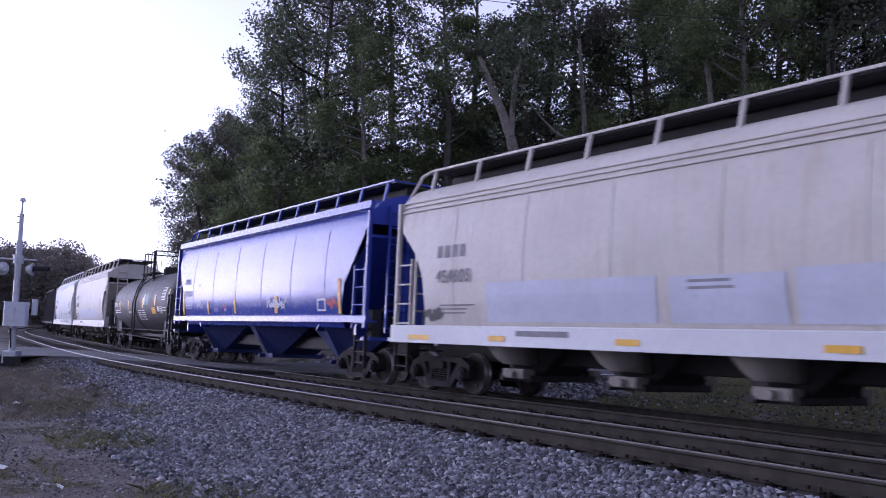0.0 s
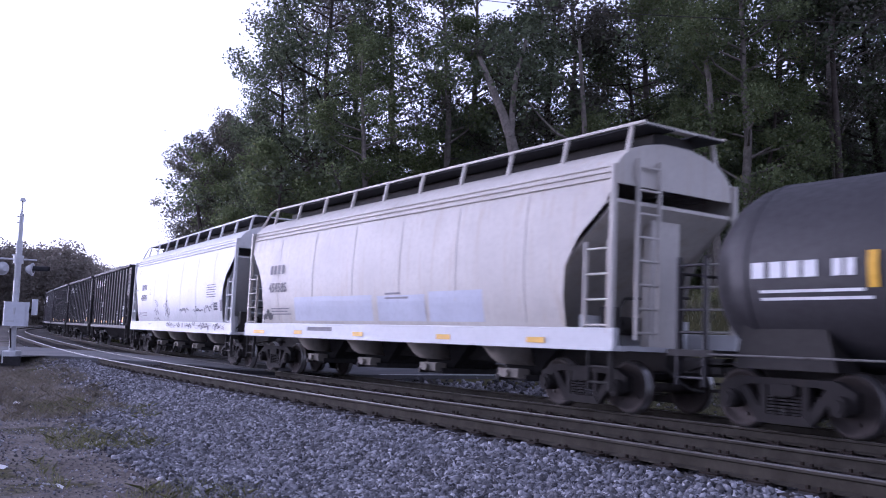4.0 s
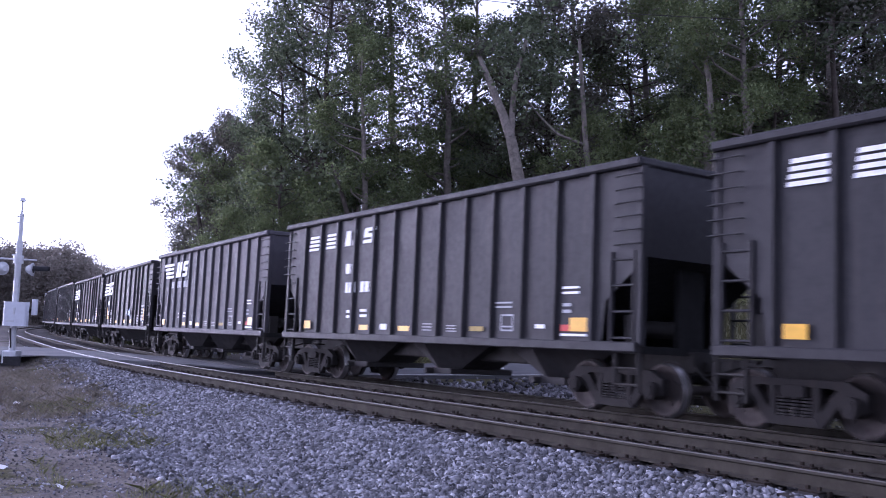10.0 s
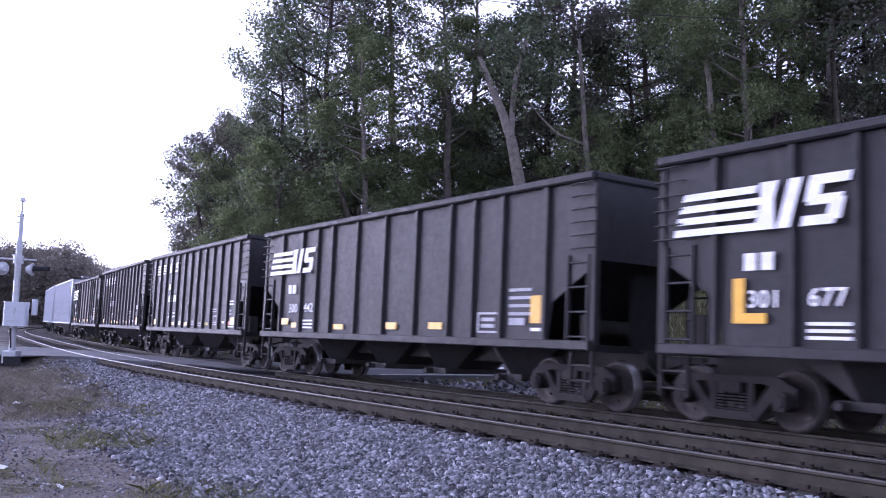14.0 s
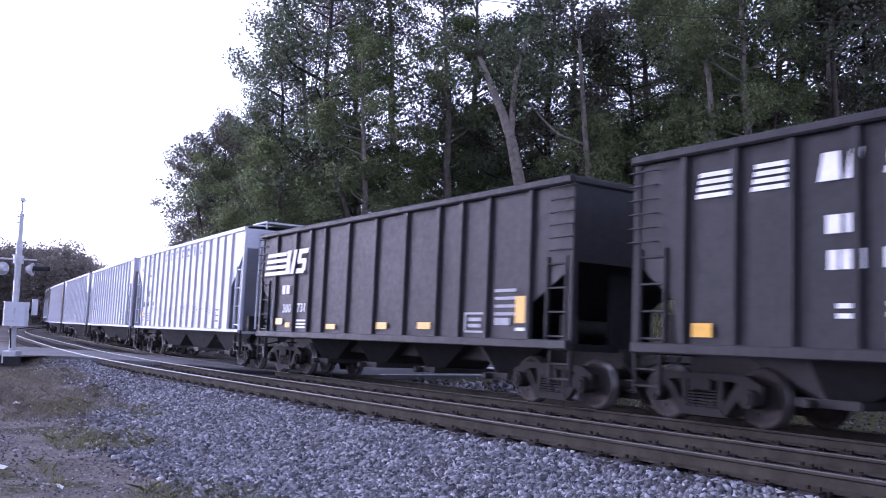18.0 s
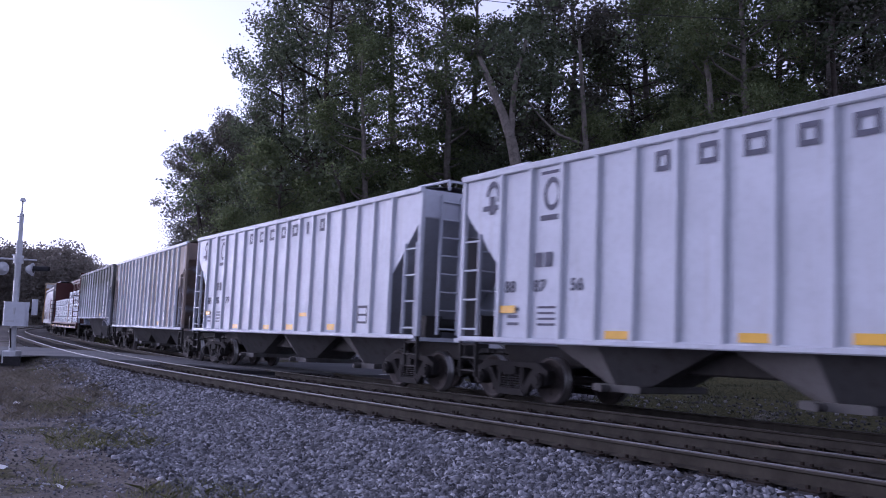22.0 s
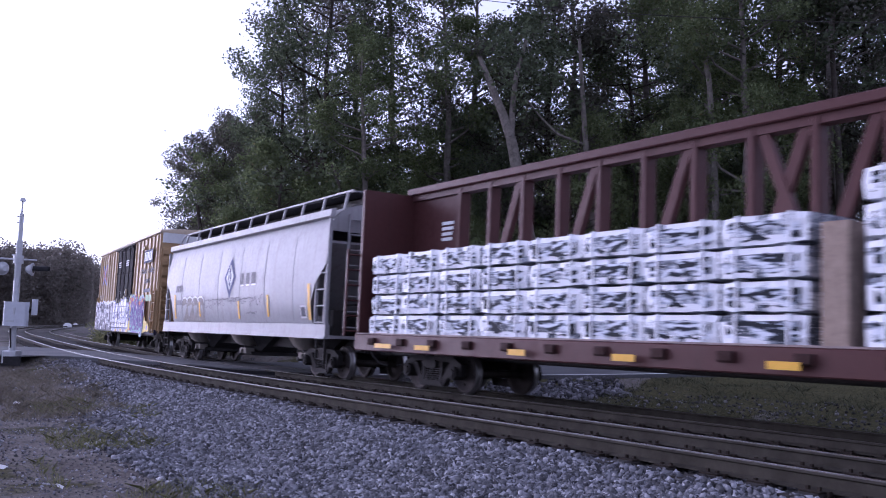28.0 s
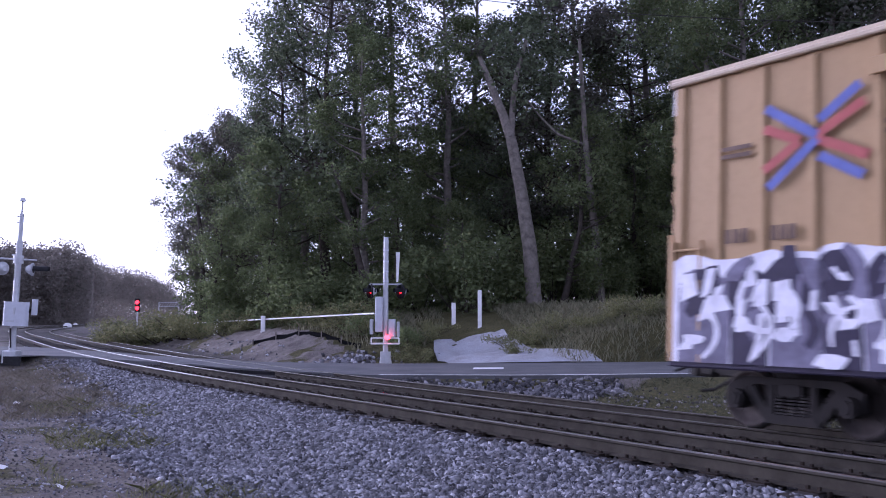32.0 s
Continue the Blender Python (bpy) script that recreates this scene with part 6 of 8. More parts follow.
M_BROWN = plain("brown_lettering", (0.13, 0.09, 0.07), 0.7, 0, 0.2)
M_XRED = plain("faded_red_stripe", (0.36, 0.1, 0.09), 0.6, 0, 0.15)
M_XBLUE = plain("faded_blue_stripe", (0.12, 0.14, 0.36), 0.6, 0, 0.15)
SPRAY = {k: plain(k + "_spray", c, 0.6, 0, 0.2) for k, c in dict(deep=(0.1, 0.06, 0.26), purple=(0.17, 0.11, 0.32), cyan=(0.26, 0.43, 0.5), red=(0.48, 0.08, 0.1), pink=(0.6, 0.45, 0.58), khaki=(0.2, 0.19, 0.12), haze=(0.34, 0.35, 0.52), yellow=(0.66, 0.5, 0.13), violet=(0.3, 0.25, 0.48), mint=(0.36, 0.5, 0.3)).items()}


def box_side(z):
    return 1.58


def blob(seed, x, z, w, h, lift, holes=True):
    """A fat rounded letter-like shape, not a letter: a wavy outline with cut-in strokes."""
    rnd, n = random.Random(seed), 22
    ph, k = rnd.random() * 6, rnd.choice((2, 3, 4))
    sh = Shape()
    ring = []
    for i in range(n):
        a = 6.2832 * i / n
        r = 1 + 0.16 * math.sin(k * a + ph)
        sx = math.copysign(abs(math.cos(a)) ** 0.6, math.cos(a))
        sz = math.copysign(abs(math.sin(a)) ** 0.6, math.sin(a))
        ring.append((x + w / 2 * sx * r, -box_side(z) - lift, z + h / 2 * sz * (1 + 0.08 * math.cos(k * a))))
    sh.add(ring, [tuple(range(n))])
    return sh


def tall_form(seed, x, z, w, h, lift, grow=0.0):
    """A tall letter-like slab with a rounded, slightly leaning top."""
    rnd = random.Random(seed)
    lean, n = rnd.uniform(-0.08, 0.08), 9
    w, h = w / 2 + grow, h / 2 + grow
    ring = [(x - w * 0.96, z - h), (x + w * 0.96, z - h)]
    for i in range(n):
        a = math.pi * i / (n - 1)
        ring.append((x + lean + w * math.copysign(abs(math.cos(a)) ** 0.7, math.cos(a)), z + h - 0.5 * w * 1.6 + 0.8 * w * math.sin(a) ** 0.8 if 0 < i < n - 1 else z + h - 0.8 * w))
    return Shape().add([(px, -box_side(0) - lift, pz) for px, pz in ring], [tuple(range(len(ring)))])


def strokes(seed, x, z, w, h, n, r, lift):
    """Bent sprayed ribbons of one letter-like form: hooks, arches and bars with swelling width."""
    rnd, out = random.Random(seed), []
    y = -box_side(z)
    for i in range(n):
        cx, cz = x + rnd.uniform(-0.32, 0.32) * w, z + rnd.uniform(-0.36, 0.36) * h
        a = rnd.choice((1.57, 1.57, 1.5, 1.1, 2.1, 0.05, 0.2)) + rnd.uniform(-0.12, 0.12)
        q = rnd.uniform(0.14, 0.34) * (h if math.sin(a) > 0.7 else w)
        bow = rnd.choice((-1, 1)) * rnd.uniform(0.25, 0.9) * q
        k, m, pts = r * rnd.uniform(0.7, 1.5), 7, []
        for e in range(m):
            f = 2 * e / (m - 1) - 1
            o = bow * (1 - f * f)
            pts.append((cx + math.cos(a) * q * f - math.sin(a) * o, cz + math.sin(a) * q * f + math.cos(a) * o))
        left, right = [], []
        for e in range(m):
            p0, p1 = pts[max(0, e - 1)], pts[min(m - 1, e + 1)]
            dx, dz = p1[0] - p0[0], p1[1] - p0[1]
            g = math.hypot(dx, dz) or 1
            t = k * (0.55 + 0.45 * math.sin(math.pi * (e + 0.6) / (m + 0.2)))
            left.append((pts[e][0] - dz / g * t, y - lift - 0.0006 * i, pts[e][1] + dx / g * t))
            right.append((pts[e][0] + dz / g * t, y - lift - 0.0006 * i, pts[e][1] - dx / g * t))
        out.append(Shape().loft([left, right], 0, False))
    return out


def chips(seed, x, z, w, h, n, lift):
    """Angular slabs of sprayed colour, each a leaning four-cornered patch."""
    rnd, out = random.Random(seed), []
    y = -box_side(z) - lift
    for i in range(n):
        cx, cz = x + rnd.uniform(-0.4, 0.4) * w, z + rnd.uniform(-0.42, 0.42) * h
        a, b, k = rnd.uniform(0.06, 0.2) * w, rnd.uniform(0.05, 0.17) * h, rnd.uniform(-0.14, 0.14)
        q = [(-a, -b), (a * rnd.uniform(0.6, 1.2), -b * rnd.uniform(0.4, 1.1)), (a * rnd.uniform(0.5, 1.1) + k, b), (-a * rnd.uniform(0.4, 1.0) + k, b * rnd.uniform(0.5, 1.1))]
        out.append(Shape().add([(cx + p, y - 0.0006 * i, cz + r) for p, r in q], [(0, 1, 2, 3)]))
    return out


def band(x0, z0, x1, z1, w, lift):
    """A straight painted band with square ends."""
    g = math.hypot(x1 - x0, z1 - z0)
    nx, nz = -(z1 - z0) / g * w, (x1 - x0) / g * w
    y = -box_side(0) - lift
    return Shape().add([(x0 - nx, y, z0 - nz), (x1 - nx, y, z1 - nz), (x1 + nx, y, z1 + nz), (x0 + nx, y, z0 + nz)], [(0, 1, 2, 3)])


def boxcar(a, b):
    body = 8.6
    car, L = start("boxcar", "tall tan-yellow boxcar with black doors and large graffiti", a, b, 6.9)
    add_ends(car, L, body)
    y0, top, bot = 1.52, 5.05, 0.88
    part("body", Shape().box(-body, body, -y0, y0, bot + 0.1, top), M_YELLOW, car)
    roof = Shape().loft([[(x, y, z) for y, z in ((-1.6, top - 0.03), (-1.6, top + 0.1), (-0.8, top + 0.17), (0, top + 0.2), (0.8, top + 0.17), (1.6, top + 0.1), (1.6, top - 0.03))] for x in (-body - 0.06, body + 0.06)], 0, False, caps=True)
    for i in range(14):
        x = -body + 0.6 + i * (2 * body - 1.2) / 13
        roof.box(x - 0.04, x + 0.04, -0.85, 0.85, top + 0.1, top + 0.205)
    part("roof", roof, M_EAVE, car, "cream-painted ribbed roof")
    xs = [-8.45, -7.76, -7.02, -6.25, -5.35, -4.6, -3.76, -2.9, 2.9, 3.75, 4.6, 5.5, 6.35, 7.15, 7.9, 8.45]
    for j in (-1, 1):
        part("side_sill", Shape().box(-body, body, j * 1.54 - 0.05, j * 1.54 + 0.05, bot - 0.06, bot + 0.16, c=0.02), M_YELLOW if j > 0 else M_SPRAY_D, car)
        part("eave", Shape().box(-body - 0.03, body + 0.03, j * 1.58 - 0.05, j * 1.58 + 0.05, top - 0.03, top + 0.05, c=0.02), M_EAVE, car, "cream eave strip")
        for x in xs:
            part("side_rib", shared("box_rib", lambda: rib(0, bot + 0.12, top - 0.06, 0, 0.085, 0.06), M_YELLOW), None, car, at=pose(x, j * y0, 0, 0, 0, 0 if j < 0 else 180))
        for x0, x1 in ((-2.05, 0.03), (0.12, 2.4)):
            sh = Shape().box(x0, x1, j * 1.575 - 0.035, j * 1.575 + 0.035, 1.05, 4.92, c=0.02)
            d = part("door", sh, M_DOOR, car, "black sliding door")
            for z in (1.3, 2.48, 3.73, 4.86):
                part("door_bar", Shape().box(x0 + 0.05, x1 - 0.05, j * 1.62 - 0.02, j * 1.62 + 0.02, z - 0.05, z + 0.05, c=0.012), M_DOOR, d)
            for k in (0.25, 0.75):
                part("lock_rod", Shape().tube((x0 + (x1 - x0) * k, j * 1.66, 1.1), (x0 + (x1 - x0) * k, j * 1.66, 4.85), 0.022, None, 6), M_DARKIRON, d)
            if j < 0:
                part("door_notice", bars(Shape(), x0 + 0.65, x0 + 1.65, 4.02, 4.33, 3, lambda z: 1.63, 0.55, 0.25, 3), M_LETTER_W, d, "three lines of small white writing")
                part("door_notice", bars(Shape(), x0 + (1.32 if x0 < 0 else 0.7), x0 + (1.62 if x0 < 0 else 1.05), 2.7, 2.82, 1, lambda z: 1.63, 1.0), M_LETTER_W, d)
                ring = Shape()
                for a in range(14):
                    a0, a1 = a * 0.4488, (a + 1) * 0.4488
                    ring.tube((x0 + 1.4 + 0.15 * math.cos(a0), -1.68, 2.72 + 0.15 * math.sin(a0)), (x0 + 1.4 + 0.15 * math.cos(a1), -1.68, 2.72 + 0.15 * math.sin(a1)), 0.025, None, 6)
                if x0 > 0:
                    part("handle", ring, M_EAVE, d, "pale round locking wheel")
        part("door_track", Shape().box(-2.6, 2.7, j * 1.62 - 0.05, j * 1.62 + 0.05, 4.93, 4.98), M_DARKIRON, car)
        part("door_track", Shape().box(-2.6, 5.2, j * 1.62 - 0.04, j * 1.62 + 0.04, 0.98, 1.04), M_DARKIRON, car)
        for k in (-1, 1):
            part("ladder", shared(("box_ladder",), lambda: mk_ladder(0.5, 1.75, 5), M_YELLOW), None, car, at=pose(k * (body - 0.35), j * 1.62, 0.9))
    for k in (-1, 1):
        for i in range(8):
            z = 1.15 + i * 0.44
            part("end_corrugation", Shape().prism([(k * body, z - 0.17), (k * (body + 0.1), z - 0.08), (k * (body + 0.1), z + 0.08), (k * body, z + 0.17)], "y", -1.45, 1.45), M_YELLOW, car)
        part("end_top_panel", Shape().box(k * (body + 0.03) - 0.03, k * (body + 0.03) + 0.03, -1.5, 1.5, 4.62, 5.04), M_WHITE, car, "white upper end panel")
        part("end_ladder", shared(("box_end_ladder",), lambda: mk_ladder(0.45, 1.9, 5), M_YELLOW), None, car, at=pose(k * (body + 0.14), -1.2, 0.9, 0, 0, 90))
        part("brake_box", Shape().box(k * (body + 0.2) - 0.12, k * (body + 0.2) + 0.12, 0.2, 0.7, 1.2, 1.7, c=0.03), M_DARKIRON, car)
    # marks and graffiti on the camera's side
    part("sign_panel", decal(Shape(), 5.5, 7.45, 3.88, 4.45, box_side, 0.066, 0.0), plain("dark_slate_panel", (0.028, 0.032, 0.07), 0.7), car, "dark blue name panel")
    w = Shape()
    for x, e in ((5.62, 0.28), (5.98, 0.22), (6.26, 0.3), (6.62, 0.26), (6.96, 0.28)):
        decal(w, x, x + e, 3.97, 4.36, box_side, 0.07, 0.2)
    part("emblem", w, M_LETTER_W, car, "white blocks on the panel")
    for k, (txt, x, z) in enumerate((("Railcar", 4.95, 3.45), ("Pooling", 6.45, 3.45), ("Experts", 5.75, 3.02))):
        lettering(txt, 0.38, M_LETTER_D, car, x, z, box_side, "lettering")
    part("address_bar", bars(Shape(), 5.65, 7.1, 2.62, 2.78, 1, box_side, 1.0), M_LETTER_D, car)
    for q, mt, lift in (((-6.92, 4.38, -6.15, 3.88), M_XBLUE, 0.026), ((-6.88, 3.27, -6.15, 3.84), M_XBLUE, 0.028), ((-6.95, 4.1, -6.4, 3.85), M_XRED, 0.022), ((-6.95, 3.52, -6.4, 3.85), M_XRED, 0.024),
                        ((-6.12, 4.08, -5.55, 4.45), M_XBLUE, 0.022), ((-6.2, 3.86, -5.5, 4.22), M_XRED, 0.024), ((-6.2, 3.86, -5.45, 3.52), M_XRED, 0.0255), ((-6.12, 3.62, -5.52, 3.28), M_XBLUE, 0.022)):
        part("emblem_stripe", band(*q, 0.066, lift + 0.005), mt, car, "crossing coloured stripe")
    part("owner_mark", bars(Shape(), -7.68, -7.12, 3.78, 4.0, 2, box_side, 0.55, 0.1), M_BROWN, car)
    for x in (-7.6, -7.46, -7.32, -6.85, -6.71, -6.57):
        part("car_number", decal(Shape(), x, x + 0.1, 2.57, 2.77, box_side), M_BROWN, car, "brown bar of a numeral")
    part("owner_mark", bars(Shape(), -5.23, -4.76, 3.76, 4.0, 2, box_side, 0.55, 0.1), M_BROWN, car)
    part("placard_board", Shape().box(-5.4, -4.82, -1.66, -1.6, 4.5, 4.72, c=0.01), M_YELLOW, car)
    part("placard_board", Shape().box(4.9, 5.5, -1.66, -1.6, 4.5, 4.66, c=0.01), M_YELLOW, car)
    part("data_panel", decal(Shape(), 7.45, 7.9, 1.42, 1.73, box_side), M_LETTER_D, car, "dark data panel")

    def field(x0, x1, z0, z1, seed, up):
        rnd, sh, n = random.Random(seed), Shape(), 26
        tops = [z1 + up * (0.5 * math.sin(i * 1.1) + rnd.uniform(-0.5, 0.5)) for i in range(n + 1)]
        rows = [[(x0 + (x1 - x0) * i / n, -box_side(0) - 0.07, z0) for i in range(n + 1)], [(x0 + (x1 - x0) * i / n, -box_side(0) - 0.07, tops[i]) for i in range(n + 1)]]
        return sh.loft(rows, 0, False)
    part("graffiti_field", field(-8.5, -2.1, 0.9, 2.38, 1, 0.08), M_SPRAY_W, car, "grey and white spray-painted graffiti")
    part("graffiti_field", field(-2.1, 2.75, 0.86, 2.2, 2, 0.2), M_SPRAY_BW, car, "grey and white spray-painted graffiti")
    part("graffiti_field", field(2.75, 6.5, 0.86, 2.4, 3, 0.2), M_SPRAY_C, car, "purple and bright spray-painted graffiti")
    rnd, x = random.Random(31), -8.4
    for i, w in enumerate((0.95, 0.62, 0.8, 0.55, 0.9, 0.66, 0.98, 0.6)):
        x += w / 2
        h = 1.36 + rnd.uniform(-0.1, 0.12)
        part("graffiti_letter", tall_form(300 + i, x, 0.95 + h / 2, w, h, 0.072, 0.035), M_SPRAY_W, car, "white sprayed outline of a letter form")
        part("graffiti_letter", tall_form(300 + i, x, 0.9 + h / 2, w * 0.98, h, 0.076), (M_SPRAY_G, M_SPRAY_D)[i % 2], car, "dark sprayed letter form")
        for sh in strokes(350 + i, x, 1.7, w * 0.8, 1.2, 4, 0.1, 0.08):
            part("graffiti_stroke", sh, (M_SPRAY_D, M_SPRAY_G)[i % 2], car, "dark sprayed stroke")
        for sh in chips(340 + i, x, 1.6, w, 1.3, 4, 0.0835):
            part("graffiti_chip", sh, (M_SPRAY_G, M_SPRAY_D)[i % 2], car, "dark sprayed patch")
        for sh in chips(330 + i, x, 1.6, w, 1.25, 6, 0.0865):
            part("graffiti_chip", sh, M_SPRAY_W, car, "white sprayed patch")
        for sh in strokes(330 + i, x, 1.55, w * 0.85, 1.2, 2, 0.04, 0.0905):
            part("graffiti_stroke", sh, M_SPRAY_W, car, "white sprayed stroke")
        part("graffiti_mark", blob(370 + i, x + rnd.uniform(-0.2, 0.2), rnd.uniform(0.98, 1.6), rnd.uniform(0.2, 0.45), rnd.uniform(0.12, 0.26), 0.0925), M_SPRAY_W, car, "white sprayed highlight")
        x += w / 2
    x = -2.1
    for i, w in enumerate((0.8, 0.95, 0.45, 1.05, 0.9, 0.62)):
        x += w / 2
        h = 1.15 + rnd.uniform(0.0, 0.3)
        part("graffiti_letter", tall_form(400 + i, x, 1.0 + h / 2, w, h, 0.088, 0.04), SPRAY["haze"], car, "blue-grey sprayed letter form")
        part("graffiti_letter", tall_form(410 + i, x - 0.05, 1.02 + h / 2, w * rnd.uniform(0.6, 0.85), h * 0.92, 0.09), M_SPRAY_BRIGHT, car, "white sprayed letter form")
        for sh in strokes(430 + i, x, 1.6, w * 0.8, 1.0, 3, 0.06, 0.094):
            part("graffiti_stroke", sh, SPRAY["haze"], car, "blue-grey sprayed stroke")
        for sh in strokes(440 + i, x, 1.5, w * 0.7, 0.8, 2, 0.05, 0.0965):
            part("graffiti_stroke", sh, M_SPRAY_G, car, "dark sprayed stroke")
        part("graffiti_mark", blob(470 + i, x + 0.3, 2.25 + rnd.uniform(-0.1, 0.15), 0.4, 0.4, 0.0835), SPRAY["khaki"], car, "faded khaki sprayed splash")
        part("graffiti_mark", blob(480 + i, x + 0.1, 0.92, 0.5, 0.14, 0.0955), SPRAY["yellow"] if i % 2 else SPRAY["haze"], car)
        x += w / 2
    for k, z in enumerate((1.5, 1.78, 2.05)):
        part("door_bar_line", decal(Shape(), -2.1, 2.5, z, z + 0.02, box_side, 0.1), M_SPRAY_D, car)
    for k, z in enumerate((1.02, 1.12, 1.24, 1.36)):
        part("graffiti_stripe", decal(Shape(), -2.3, 2.45 - 0.2 * k, z, z + 0.035, box_side, 0.104), M_SPRAY_W if k % 2 else M_SPRAY_D, car)
    # the bright piece: outlined letter forms, highlights and loose splashes of colour
    forms = [(2.98, 0.5, 1.75, 1.5, "yellow"), (3.6, 0.95, 1.72, 1.5, "purple"), (4.55, 1.0, 1.68, 1.55, "purple"), (5.35, 0.7, 1.62, 1.3, "purple"), (6.0, 0.75, 1.6, 1.6, "purple")]
    for i, (x, w, z, h, tone) in enumerate(forms):
        part("graffiti_letter", blob(500 + i, x - 0.02, z, w + 0.2, h + 0.12, 0.084), SPRAY["cyan"], car, "bright sprayed outline")
        part("graffiti_letter", blob(500 + i, x, z, w, h, 0.088), SPRAY[tone], car, tone + " sprayed letter form")
        for k, (dx, dz, ww, hh, c) in enumerate(((-0.1, 0.55, 0.5, 0.1, "red"), (0.16, 0.28, 0.26, 0.12, "pink"), (-0.12, -0.05, 0.24, 0.3, "cyan"), (0.2, -0.25, 0.2, 0.34, "violet"), (-0.05, -0.5, 0.42, 0.1, "cyan"), (0.24, 0.55, 0.2, 0.12, "yellow"))):
            if tone == "purple" or k < 4:
                part("graffiti_mark", blob(540 + 7 * i + k, x + dx * w + 0.04 * (i % 3), z + dz * h * 0.75, ww * w, hh * h, 0.092 + 0.003 * k), SPRAY[c], car)
        for sh in strokes(700 + i, x, z, w, h, 4, 0.022, 0.112):
            part("graffiti_stroke", sh, SPRAY["cyan"], car, "cyan sprayed strokes")
        for sh in strokes(720 + i, x, z, w, h, 5, 0.05, 0.118):
            part("graffiti_stroke", sh, SPRAY["deep"], car, "deep purple sprayed strokes")
        for sh in strokes(740 + i, x, z + 0.6, w, 0.45, 3, 0.03, 0.122):
            part("graffiti_stroke", sh, SPRAY["red"], car, "red sprayed strokes")
    for i, (x, z, w, h, c) in enumerate(((2.65, 2.3, 0.3, 0.25, "cyan"), (3.2, 2.42, 0.3, 0.2, "red"), (4.05, 2.4, 0.22, 0.4, "yellow"), (4.45, 2.45, 0.3, 0.22, "red"), (5.0, 2.4, 0.26, 0.3, "yellow"), (5.6, 2.3, 0.35, 0.4, "mint"), (6.45, 1.75, 0.18, 1.0, "red"), (6.95, 2.35, 0.8, 0.3, "mint"), (7.6, 2.35, 0.5, 0.3, "mint"), (6.75, 1.3, 0.4, 0.5, "yellow"), (7.1, 1.15, 0.5, 0.45, "yellow"), (7.55, 1.12, 0.5, 0.36, "yellow"), (7.35, 1.1, 0.3, 0.2, "violet"), (6.7, 0.98, 0.3, 0.2, "yellow"), (3.1, 1.0, 0.6, 0.12, "red"), (2.75, 1.1, 0.25, 0.3, "yellow"))):
        part("graffiti_mark", blob(600 + i, x, z, w, h, 0.08 + 0.0005 * i), SPRAY[c], car, c + " sprayed splash")
    return car


boxcar(162.8, 181.6)


# ---- trees, shrubs and grass ----
def leaf_cloud(name, centres, sizes, mat, rng, slim=0.6, droop=0.0):
    """Many small leaf sprays, each a folded diamond, as one mesh."""
    c = np.asarray(centres, float)
    n = len(c)
    a = rng.normal(size=(n, 3))
    a[:, 2] *= 0.7
    a /= np.linalg.norm(a, axis=1)[:, None]
    b = np.cross(a, rng.normal(size=(n, 3)))
    b /= np.linalg.norm(b, axis=1)[:, None]
    nrm = np.cross(a, b)
    s = np.asarray(sizes, float)[:, None]
    v = np.stack([c + a * s, c + b * s * slim + nrm * s * 0.18, c - a * s, c - b * s * slim + nrm * s * 0.18], 1).reshape(-1, 3)
    me = bpy.data.meshes.new(name)
    me.vertices.add(n * 4)
    me.vertices.foreach_set("co", v.ravel())
    me.loops.add(n * 4)
    me.loops.foreach_set("vertex_index", np.arange(n * 4))
    me.polygons.add(n)
    me.polygons.foreach_set("loop_start", np.arange(n) * 4)
    me.update(calc_edges=True)
    me.materials.append(mat)
    return me


def trunk_path(pts, r0, r1, seg=9):
    sh = Shape()
    n = len(pts)
    for i in range(n - 1):
        f, g = i / (n - 1), (i + 1) / (n - 1)
        sh.tube(pts[i], pts[i + 1], r0 + (r1 - r0) * f, r0 + (r1 - r0) * g, seg, 0, i in (0, n - 2))
    return sh


